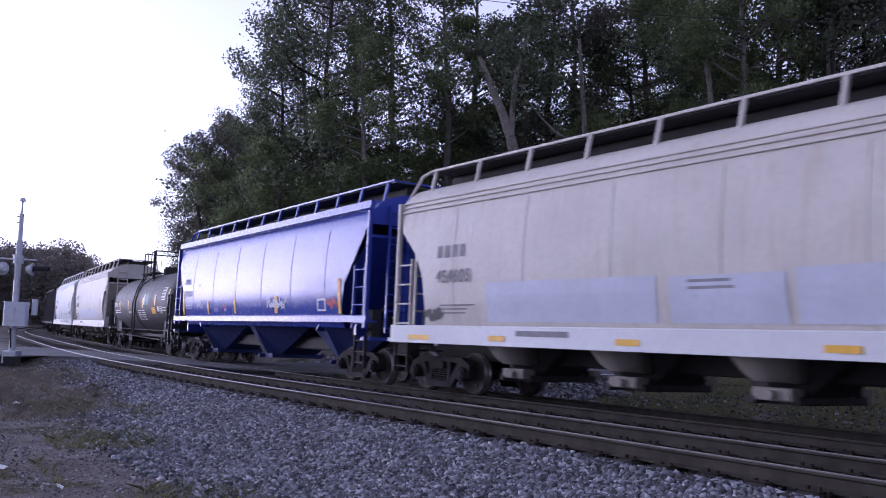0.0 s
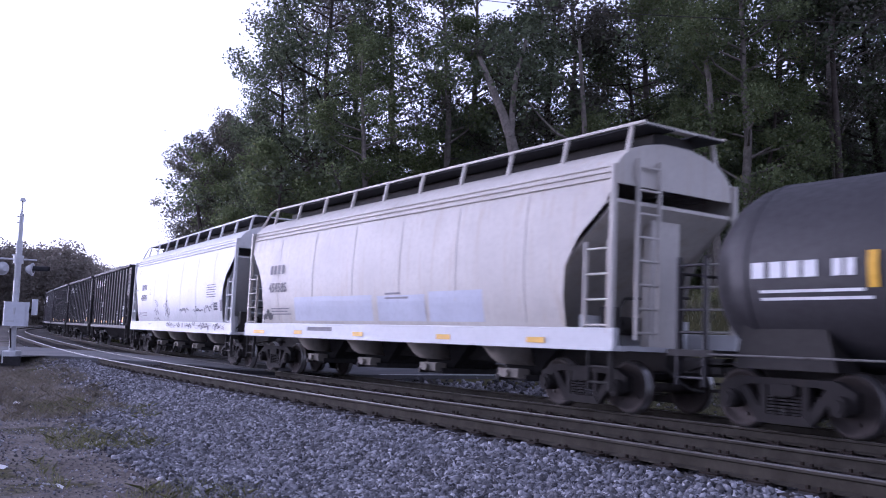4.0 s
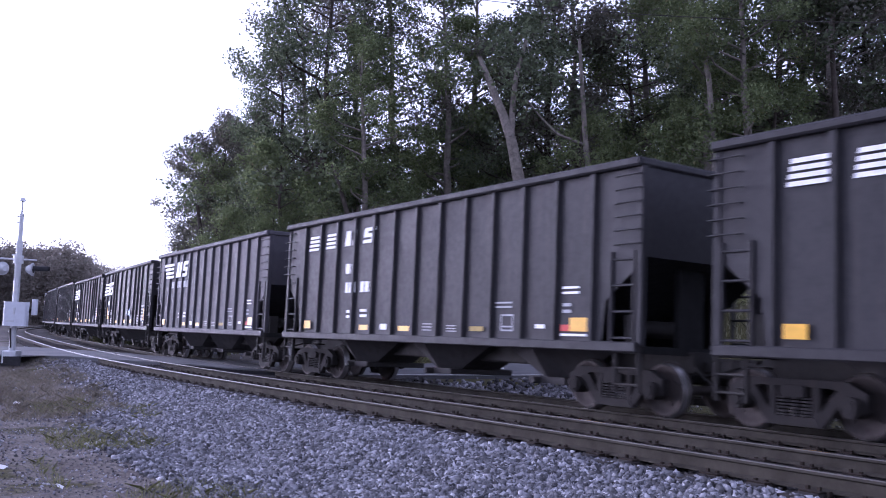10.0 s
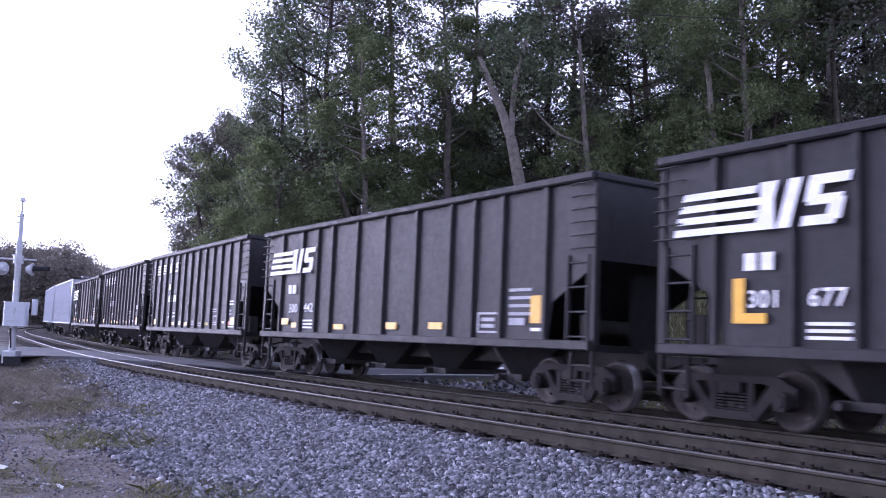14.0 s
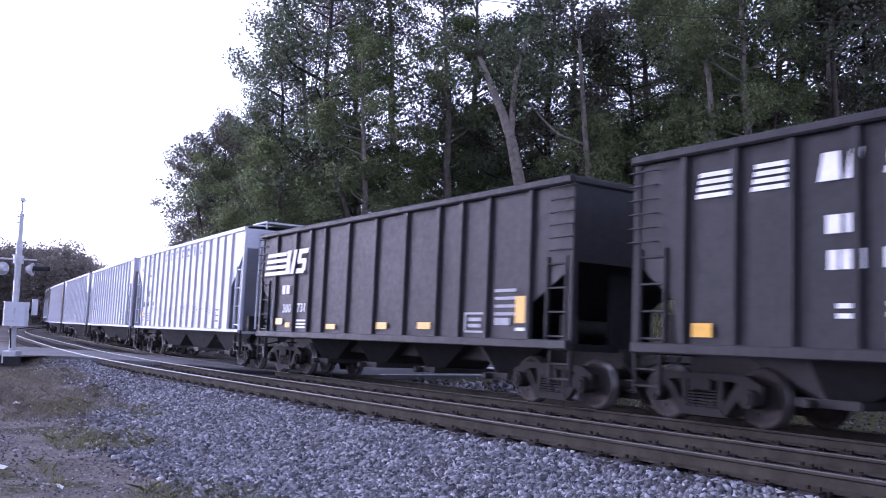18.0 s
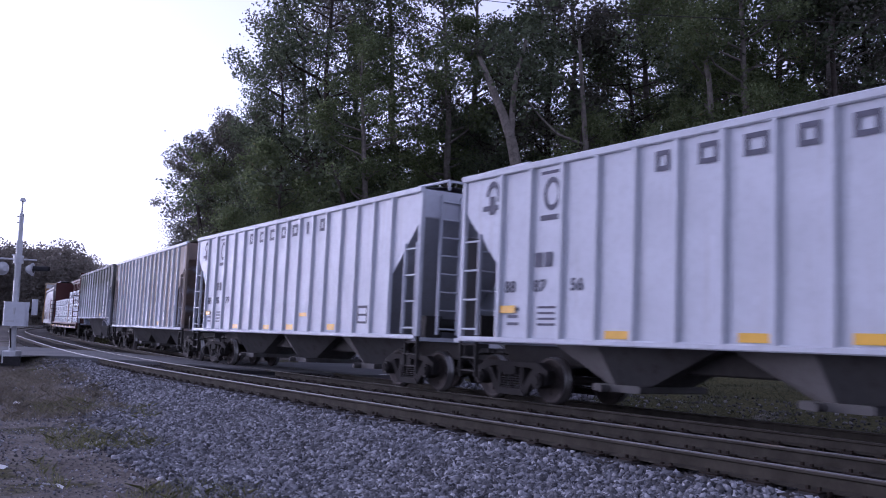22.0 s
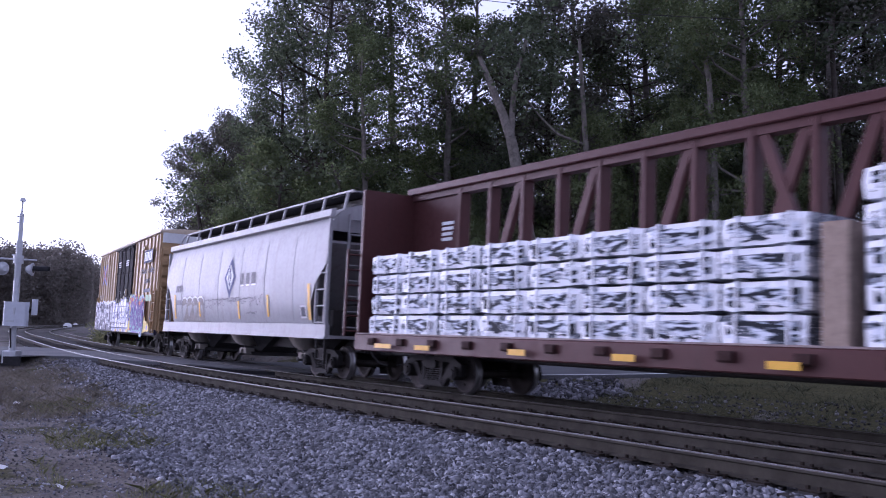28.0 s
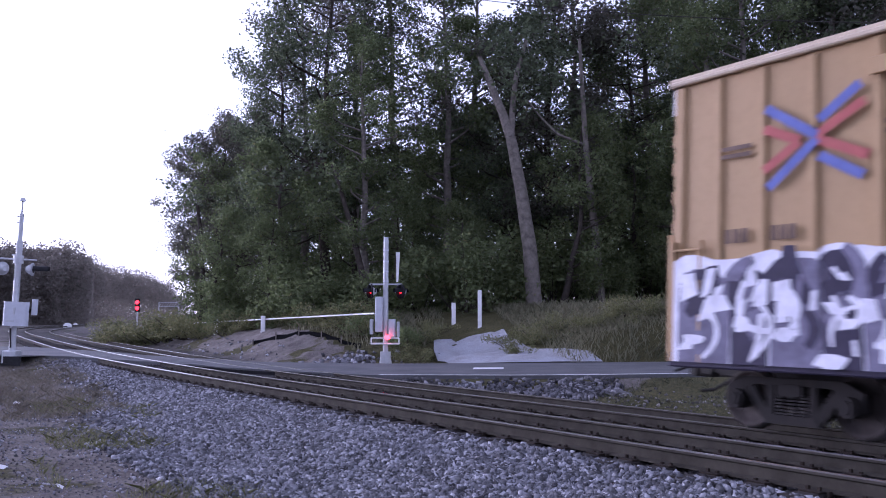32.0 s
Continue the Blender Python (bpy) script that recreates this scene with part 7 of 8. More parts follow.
def grow(seed, h, crown_lo, spread, dens=1.0, leaf=0.15, clumps=70, bend=0.6):
    """Limbs and leaf sprays of a tree of height h. Returns its wood and its leaf places and sizes."""
    rnd, rng = random.Random(seed), np.random.default_rng(seed)
    pts, x, y = [], 0.0, 0.0
    for i in range(8):
        pts.append((x, y, h * 0.93 * i / 7))
        x += rnd.uniform(-1, 1) * bend * 0.5
        y += rnd.uniform(-1, 1) * bend * 0.5
    r0 = 0.012 * h + 0.07
    wood = trunk_path(pts, r0, 0.05)
    tips = []
    for i in range(int(clumps * 0.32)):
        f = crown_lo + (0.97 - crown_lo) * (i + rnd.random()) / (clumps * 0.32)
        k = min(6, int(f * 7 / 0.93)) if f < 0.93 else 6
        w = min(1.0, max(0.0, f * 7 / 0.93 - k))
        base = Vector(pts[k]).lerp(Vector(pts[k + 1]), w)
        az = rnd.random() * 6.2832
        g = (f - crown_lo) / (1 - crown_lo)
        reach = spread * (0.45 + 0.55 * math.sin(math.pi * min(1, 0.25 + 0.75 * g))) * rnd.uniform(0.55, 1.1)
        rise = reach * rnd.uniform(0.15, 0.7)
        mid = base + Vector((math.cos(az) * reach * 0.5, math.sin(az) * reach * 0.5, rise * 0.35))
        end = base + Vector((math.cos(az + 0.2) * reach, math.sin(az + 0.2) * reach, rise))
        r = r0 * 0.34 * (1 - 0.6 * f)
        wood.tube(base, mid, r, r * 0.65, 5, 0, False).tube(mid, end, r * 0.65, 0.015, 5, 0, False)
        tips += [(end, 1.0), (mid.lerp(end, 0.55), 0.8)]
        for _ in range(2):
            q = mid.lerp(end, rnd.uniform(0.2, 0.9)) + Vector((rnd.uniform(-1, 1), rnd.uniform(-1, 1), rnd.uniform(-0.3, 0.8))) * reach * 0.4
            wood.tube(mid.lerp(end, 0.4), q, r * 0.3, 0.01, 4, 0, False)
            tips.append((q, 0.8))
    cen, siz = [], []
    for t, sc in tips:
        n = int(rnd.uniform(35, 75) * dens)
        rad = rnd.uniform(0.85, 1.6) * sc * (spread / 4.0) ** 0.5
        d = rng.normal(size=(n, 3))
        d /= np.linalg.norm(d, axis=1)[:, None]
        d *= (rng.random(n) ** 0.45 * rad)[:, None]
        d[:, 2] *= 0.75
        cen.append(np.array(t)[None] + d)
        siz.append(rng.uniform(0.6, 1.35, n) * leaf)
    return wood, np.concatenate(cen), np.concatenate(siz), rng


KINDS = {}


def tree_kind(key, seed, h, lo, spread, mat, bark, dens=1.0, leaf=0.15, clumps=70, bend=0.6):
    wood, c, s, rng = grow(seed, h, lo, spread, dens, leaf, clumps, bend)
    KINDS[key] = (wood.mesh("trunk", bark), leaf_cloud("crown", c, s, mat, rng), h)


def ground_at(x, y):
    return float(ground_level(np.array([x]), np.array([y]))[0])


def plant(key, x, y, scale=1.0, turn=0.0, label="", name="tree", category="tree", group="trees at the wood's edge"):
    wood, crown, h = KINDS[key]
    t = thing(name, label, category, group, Matrix.LocRotScale((x, y, ground_at(x, y) - 0.1), Euler((0, 0, turn)), (scale,) * 3))
    if wood is not None:
        part("trunk" if name == "tree" else "stem", wood, None, t)
    part("crown", crown, None, t)
    return t


tree_kind("oak1", 11, 21, 0.22, 4.6, M_LEAF, M_BARK_D, 2.7, 0.1, 115)
tree_kind("oak2", 12, 24, 0.28, 4.9, M_LEAF, M_BARK, 2.7, 0.1, 120)
tree_kind("oak3", 13, 18, 0.15, 4.2, M_LEAF_B, M_BARK_D, 3.4, 0.095, 120)
tree_kind("poplar", 14, 22, 0.18, 3.4, M_LEAF_L, M_BARK, 2.8, 0.1, 105)
tree_kind("airy", 17, 24, 0.3, 4.9, M_LEAF_B, M_BARK, 1.5, 0.1, 95)
tree_kind("deep1", 21, 22, 0.12, 5.2, M_LEAF, M_BARK_D, 0.95, 0.19, 120)
tree_kind("deep2", 22, 20, 0.1, 4.8, M_LEAF, M_BARK_D, 0.95, 0.19, 120)
tree_kind("young", 15, 11, 0.1, 2.7, M_LEAF_L, M_BARK_D, 1.9, 0.09, 75)
tree_kind("young2", 16, 13, 0.08, 3.0, M_LEAF_L, M_BARK_D, 2.0, 0.09, 85)


def shrub_kind(key, seed, w, h, mat, n, leaf):
    rng = np.random.default_rng(seed)
    k = 16
    cc = np.stack([rng.uniform(-w, w, k), rng.uniform(-w, w, k), rng.uniform(0.1, 1.0, k) ** 1.2 * h * 0.8], 1)
    pick = rng.integers(0, k, n)
    d = rng.normal(size=(n, 3))
    d /= np.linalg.norm(d, axis=1)[:, None]
    d *= (rng.random(n) ** 0.5)[:, None] * np.array([0.5 * w, 0.5 * w, 0.28 * h])
    p = cc[pick] + d
    p[:, 2] = np.abs(p[:, 2])
    stems = Shape()
    for c in cc:
        stems.tube((c[0] * 0.25, c[1] * 0.25, -0.1), tuple(c), 0.03, 0.01, 5, 0, False)
    KINDS[key] = (stems.mesh("stems", M_BARK_D), leaf_cloud("crown", p, rng.uniform(0.6, 1.4, n) * leaf, mat, rng, 0.5), h)


shrub_kind("shrub1", 31, 1.7, 2.6, M_LEAF_L, 2600, 0.1)
shrub_kind("shrub2", 32, 1.4, 1.8, M_LEAF_L, 2200, 0.085)
shrub_kind("weed", 34, 1.3, 1.25, M_WEED, 2400, 0.06)
shrub_kind("shrub3", 33, 2.2, 4.2, M_LEAF_L, 3200, 0.12)

FOCAL = 1601.0


def spot(px, d):
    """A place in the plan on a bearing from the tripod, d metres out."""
    return (px - 784) / FOCAL * d, d


OAK = "tall dark green broadleaf tree at the wood's edge"
PALE = "tall light green broadleaf tree at the wood's edge"
YOUNG = "young leafy tree at the foot of the wood"
WOOD = [("oak3", 356, 74, 0.82, OAK), ("oak3", 384, 70, 0.86, OAK), ("oak1", 408, 76, 0.8, OAK), ("oak3", 440, 68, 0.88, OAK), ("young2", 376, 68, 1.0, OAK), ("airy", 535, 62, 0.98, OAK), ("oak1", 500, 60, 0.92, OAK), ("oak1", 575, 56, 1.12, OAK), ("airy", 620, 64, 1.02, OAK), ("poplar", 650, 50, 0.78, PALE), ("airy", 700, 58, 1.05, OAK),
        ("poplar", 800, 55, 1.0, PALE), ("airy", 850, 60, 1.06, OAK), ("oak1", 905, 56, 0.9, OAK), ("oak3", 980, 56, 1.25, OAK), ("airy", 1030, 62, 1.08, OAK), ("oak1", 1118, 56, 0.85, OAK), ("poplar", 1160, 57, 1.1, PALE), ("oak2", 1215, 62, 1.08, OAK),
        ("poplar", 1265, 46, 0.95, PALE), ("poplar", 1330, 44, 0.92, PALE), ("oak1", 1385, 50, 1.1, OAK), ("oak2", 1440, 56, 1.1, OAK), ("airy", 1500, 47, 1.0, OAK), ("oak3", 1560, 50, 1.2, OAK), ("oak2", 1640, 48, 1.1, OAK), ("oak1", 1740, 46, 1.1, OAK), ("oak1", 1850, 47, 1.1, OAK)]
for i, (k, px, d, sc, lb) in enumerate(WOOD):
    x, y = spot(px, d)
    plant(k, x, y, sc, i * 2.3, lb)
BACK = [(k, px, d) for d, start_, step in ((80, 470, 58), (94, 500, 60)) for k, px in zip(("deep1", "deep2") * 16, range(start_, 1800, step))]
for i, (k, px, d) in enumerate(BACK):
    x, y = spot(px + 17 * math.sin(i * 2.1), d + 4 * math.sin(i * 1.7))
    plant(k, x, y, (0.8 if d < 90 else 0.9) * float(np.interp(px, [470, 560, 600, 780, 830, 980, 1040, 1100, 1200], [0.9, 0.9, 0.72, 0.72, 0.9, 0.9, 0.8, 0.8, 1.0])) + 0.1 * math.sin(i * 3.3), i * 1.7, "tall dark green tree deep in the wood", group="trees deep in the wood")
for i, px in enumerate(range(370, 1500, 52)):
    d = 56 + 7 * math.sin(i * 1.9) - (4 if px > 900 else 0)
    x, y = spot(px, d)
    plant("young2" if i % 3 else "young", x, y, 0.72 + 0.25 * math.sin(i * 2.7), i * 1.1, YOUNG, group="young trees under the wood")
for i, px in enumerate(range(378, 1560, 30)):
    d = (62 if px < 480 else 52) + 5 * math.sin(i * 2.4)
    x, y = spot(px, d)
    plant(("shrub3", "shrub1", "shrub3")[i % 3], x, y, 0.9 + 0.25 * math.sin(i * 1.3), i * 0.9, "dense dark green shrub under the trees", "shrub", "shrub", "shrubs under the trees")

# trees on the other side, which the glossy cars mirror as a dark horizon
for i in range(18):
    a = radians(-60 + i * 9.5)
    x, y = 12 + 52 * math.sin(a), -6 - 46 * math.cos(a)
    plant(("deep1", "deep2")[i % 2], x + 3 * math.sin(i * 2.2), y, 0.8 + 0.12 * math.sin(i * 1.9), i * 1.4, "tall green tree across the field from the line", group="trees across the field")

# the pale forked trunk, its slim neighbour and a leaning stem
def bare_stem(label, pts, r0, r1, forks=(), bark=M_BARK):
    x, y = pts[0][0], pts[0][1]
    z = ground_at(x, y) - 0.1
    t = thing("tree", label, "tree", "trees at the wood's edge", pose(x, y, z))
    loc = [(p[0] - x, p[1] - y, p[2] - z) for p in pts]
    loc[0] = (0, 0, 0)
    part("trunk", trunk_path(loc, r0, r1, 12), bark, t)
    for fp, ra, rb in forks:
        part("limb", trunk_path([(p[0] - x, p[1] - y, p[2] - z) for p in fp], ra, rb, 8), bark, t)
    tops = [loc[-1]] + [tuple(Vector(f[0][-1]) - Vector((x, y, z))) for f in forks]
    rng = np.random.default_rng(int(abs(x) * 100) + 7)
    cen = []
    for q in tops:
        for _ in range(9):
            o = np.array(q) + rng.normal(size=3) * np.array([1.6, 1.6, 1.2])
            cen.append(o + rng.normal(size=(45, 3)) * np.array([0.5, 0.5, 0.35]))
    cen = np.concatenate(cen)
    part("crown", leaf_cloud("crown", cen, rng.uniform(0.09, 0.2, len(cen)), M_LEAF, rng), None, t)
    return t


def on_bearing(px, py, d):
    return ((px - 784) / FOCAL * d, d, 1.617 + (561 - py) / FOCAL * d)


bare_stem("large pale-barked tree with a forked trunk", [on_bearing(946, 548, 46), on_bearing(938, 440, 46), on_bearing(922, 330, 46), on_bearing(905, 240, 46), on_bearing(890, 195, 46.2), on_bearing(868, 140, 46.5), on_bearing(850, 95, 47)], 0.42, 0.12,
          [([on_bearing(905, 240, 46), on_bearing(908, 190, 46.3), on_bearing(915, 130, 46.5), on_bearing(935, 60, 47)], 0.2, 0.08)])
bare_stem("slim pale-barked tree at the wood's edge", [on_bearing(1064, 545, 47), on_bearing(1056, 430, 47), on_bearing(1046, 330, 47), on_bearing(1038, 230, 47), on_bearing(1034, 150, 47), on_bearing(1030, 60, 47)], 0.24, 0.08,
          [([on_bearing(1040, 255, 47), on_bearing(990, 235, 46.6), on_bearing(960, 205, 46.4), on_bearing(935, 172, 46.2)], 0.09, 0.04)])
bare_stem("slender leaning tree in the wood", [on_bearing(652, 545, 49), on_bearing(640, 480, 49), on_bearing(620, 400, 49), on_bearing(600, 330, 49.3), on_bearing(585, 290, 49.6)], 0.2, 0.09, bark=M_BARK_D)
bare_stem("dark upright tree at the wood's edge", [on_bearing(1272, 540, 44), on_bearing(1270, 400, 44), on_bearing(1268, 250, 44), on_bearing(1262, 130, 44), on_bearing(1246, 40, 44)], 0.2, 0.1)
bare_stem("slender upright tree at the wood's edge", [on_bearing(1495, 540, 44), on_bearing(1493, 380, 44), on_bearing(1490, 230, 44), on_bearing(1486, 80, 44)], 0.24, 0.12, bark=M_BARK_D)
bare_stem("slender tree at the end of the wood", [on_bearing(360, 566, 62), on_bearing(358, 480, 62), on_bearing(352, 400, 62), on_bearing(346, 360, 62)], 0.2, 0.1, bark=M_BARK_D)

# shrubs along the bank beside the track and by the path
for i, (px, d, sc, k) in enumerate([(190, 68, 0.8, "weed"), (205, 68, 0.9, "weed"), (222, 66, 1.7, "weed"), (240, 65, 2.0, "weed"), (258, 64, 2.1, "weed"), (278, 63, 2.0, "weed"), (296, 61, 1.9, "weed"), (318, 60, 1.9, "weed"), (340, 58, 1.8, "weed"), (362, 56, 1.2, "weed"), (385, 56, 1.2, "shrub2"), (405, 52, 1.1, "weed"), (424, 54, 1.2, "shrub2"), (450, 52, 1.1, "weed"), (478, 51, 1.1, "weed"), (500, 50, 1.0, "shrub2"), (530, 49, 1.1, "weed"), (560, 48, 1.1, "weed"), (590, 46, 1.2, "weed"), (612, 45, 1.2, "weed"), (640, 43, 1.1, "weed"), (660, 42, 0.9, "shrub2"), (728, 40, 0.7, "shrub2"), (715, 39, 0.7, "weed"), (742, 41, 0.7, "weed"), (905, 38, 0.8, "weed"), (930, 36.5, 0.7, "weed"), (965, 37, 0.8, "weed"), (1000, 38, 0.9, "weed"), (1040, 37, 0.8, "weed"), (1085, 36, 0.8, "weed"), (1120, 37, 0.9, "weed"), (1160, 36, 0.8, "weed"), (1200, 37, 0.9, "weed"), (1250, 36, 0.8, "weed"), (1300, 36, 0.9, "weed")]):
    x, y = spot(px, d)
    plant(k, x, y, sc * 0.8, i * 1.3, "low green shrub on the bank beside the track", "shrub", "shrub", "shrubs on the bank")


for i, (px, d, sc) in enumerate(((731, 37.4, 0.9), (741, 38.2, 0.6), (776, 42.5, 0.8))):
    x, y = spot(px, d)
    plant("weed", x, y, sc * 0.62, i * 1.7, "young leafy sapling beside the gravel path", "shrub", "shrub", "shrubs on the bank")


def blades(name, pts, h, label, mat, rng, lean=0.35, w=0.018):
    """Tufts of grass: thin upright blades, as one object."""
    n = len(pts)
    p = np.stack([pts[:, 0], pts[:, 1], ground_level(pts[:, 0], pts[:, 1]) - 0.02], 1)
    hh = h * rng.uniform(0.5, 1.25, n)
    a = rng.uniform(0, 6.2832, n)
    d = np.stack([np.cos(a), np.sin(a), 0 * a], 1) * w
    l = rng.normal(size=(n, 3)) * lean
    l[:, 2] = 1
    tip = p + l * hh[:, None]
    mid = p + l * hh[:, None] * 0.5 * np.array([0.6, 0.6, 1.1])
    v = np.stack([p - d, p + d, mid + d * 0.8, tip, mid - d * 0.8], 1).reshape(-1, 3)
    me = bpy.data.meshes.new(name)
    me.vertices.add(n * 5)
    me.vertices.foreach_set("co", v.ravel())
    me.loops.add(n * 5)
    me.loops.foreach_set("vertex_index", np.arange(n * 5))
    me.polygons.add(n)
    me.polygons.foreach_set("loop_start", np.arange(n) * 5)
    me.update(calc_edges=True)
    me.materials.append(mat)
    return tagged(new(name, me), label, "grass", kind="stuff")


RNG = np.random.default_rng(5)


def scatter(n, x0, x1, y0, y1, keep):
    x, y = RNG.uniform(x0, x1, n), RNG.uniform(y0, y1, n)
    s, u = line_uv(x, y)
    d, _ = near_road(x, y)
    k = keep(x, y, s, u) & (d > ROAD_W + 0.25)
    return np.stack([x[k], y[k]], 1)


def off_path(x, y):
    return np.abs(x - np.interp(y, [32, 36, 40, 46, 60], [3.2, 2.0, 1.3, 0.4, -2.0])) > 2.0


verge = scatter(75000, -22, 28, 30, 50, lambda x, y, s, u: (u < -9.5) & (u > -17.5) & (s > -10) & off_path(x, y))
blades("verge_grass", verge, 0.4, "tall dry grass on the verge below the wood", M_GRASS, RNG, 0.55)
bank = scatter(45000, -45, 0, 34, 80, lambda x, y, s, u: (u < -6.6) & (u > -14) & (s > 30))
blades("bank_grass", bank, 0.4, "rough dry grass on the bank beside the track", M_GRASS, RNG, 0.4)
fuzz = scatter(90000, -20, -4, 12, 33, lambda x, y, s, u: (s > 12) & (u > ballast_edge(s) - 0.1) & (u < ballast_edge(s) + 2.6 + np.sin(s * 1.3) * 0.4) & (np.sin(x * 1.7 + 1.0) + np.sin(y * 1.3 + x * 0.6) > -1.5))
blades("dry_grass", fuzz, 0.13, "low fuzzy dry brown grass beside the ballast", M_DRY, RNG, 0.8, 0.006)
green = scatter(34000, -9, 0, 7, 20, lambda x, y, s, u: (s > 2) & (s < 18) & (u > ballast_edge(s) - 0.5) & (u < ballast_edge(s) + 1.5) & (np.sin(x * 2.3 + 0.4) + np.sin(y * 1.9 + x) > 0.3))
blades("weeds", green, 0.12, "low patches of pale green weeds at the ballast's edge", M_WEED, RNG, 0.9, 0.005)
shoulder = scatter(42000, 0, 24, 10, 28, lambda x, y, s, u: (u < -2.7) & (u > -9) & (s < 22) & (x > 4.0) & (np.sin(x * 2.1 + y) + np.sin(y * 1.7 - x * 0.8) > -0.9))
blades("shoulder_grass", shoulder, 0.13, "short dry grass on the slope below the road", M_SHOULDER, RNG, 0.7, 0.007)


# far woods round the bend
def far_woods():
    rng = np.random.default_rng(77)
    cen = []

    def crown(px, d, top, w):
        x, y = spot(px, d)
        h = 1.6 + (561 - top) / FOCAL * d
        n = 1100
        q = rng.normal(size=(n, 3))
        q /= np.linalg.norm(q, axis=1)[:, None]
        q *= (rng.random(n) ** 0.35)[:, None] * np.array([w, w, h * 0.3]) * rng.uniform(0.85, 1.05)
        q[:, 2] += h * 0.7
        cen.append(q + np.array([x, y, 0.0]))
        m = rng.normal(size=(800, 3)) * np.array([w * 0.7, w * 0.5, 0])
        m[:, 2] = rng.uniform(0, h * 0.62, 800)
        cen.append(m + np.array([x, y, 0.0]))
    for row, (drop, back) in enumerate(((0, 0), (10, -14), (24, -28))):
        for px in range(-260 + 7 * row, 318, 15):
            top = float(np.interp(px, [-260, 0, 60, 90, 130, 150, 190, 250, 285, 300, 318], [424, 424, 430, 424, 428, 448, 468, 478, 492, 508, 526])) + 5 * math.sin(px * 0.23) + 4 * math.sin(px * 0.61) + drop * float(np.interp(px, [150, 300], [1, 0.3]))
            d = float(np.interp(px, [-260, 0, 140, 200, 330], [150, 190, 215, 300, 420])) + back + rng.uniform(-6, 6)
            crown(px + rng.uniform(-3, 3), d, top, d * 24 / FOCAL * rng.uniform(0.8, 1.25))
    c = np.concatenate(cen)
    # the leaf material carries the haze of the distance
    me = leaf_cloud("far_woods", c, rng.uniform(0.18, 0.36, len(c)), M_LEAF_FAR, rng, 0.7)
    return tagged(new("far_woods", me), "dark distant tree line beyond the bend, haze in its leaf colour", "woods", kind="stuff")


far_woods()


# ---- crossing signals, posts, signal lights and wires ----
M_SIGRED = glowing("red_signal_lens", (1.0, 0.03, 0.03), 5.0)
M_SIGDIM = glowing("dim_red_lens", (0.7, 0.02, 0.02), 1.2)
M_HOOD = plain("black_hood_paint", (0.02, 0.02, 0.022), 0.6)
M_CASE = plain("pale_grey_case_paint", (0.55, 0.57, 0.62), 0.45, 0, 0.06)


def flasher(parent, x, y, z, face, lit, plate_mat=None, size=0.29, reach=0.3):
    """A crossing flasher: round backplate, hood and lens, turned to face (degrees)."""
    m = pose(x, y, z, 0, 0, face)
    plate = part("flasher", Shape().tube((0, 0.0, 0), (0, 0.05, 0), size, None, 20, 0, True, True, m), plate_mat or M_HOOD, parent, "round flasher backplate")
    hood, n = Shape(), 12
    for i in range(n):
        a0, a1 = math.pi * (-0.1 + 1.2 * i / n), math.pi * (-0.1 + 1.2 * (i + 1) / n)
        hood.add([(0.12 * math.cos(a0), 0.0, 0.12 * math.sin(a0)), (0.12 * math.cos(a1), 0.0, 0.12 * math.sin(a1)), (0.12 * math.cos(a1), -reach, 0.12 * math.sin(a1)), (0.12 * math.cos(a0), -reach, 0.12 * math.sin(a0))], [(0, 1, 2, 3)], 0, True, m)
    part("hood", hood, M_HOOD, plate)
    part("lens", Shape().tube((0, -0.02, 0), (0, 0.01, 0), 0.11, None, 16, 0, True, True, m), lit, plate, "red lens")
    part("lamp_housing", Shape().tube((0, 0.05, 0), (0, 0.22, 0), 0.2, 0.09, 14, 0, True, True, m), M_GALV, plate)


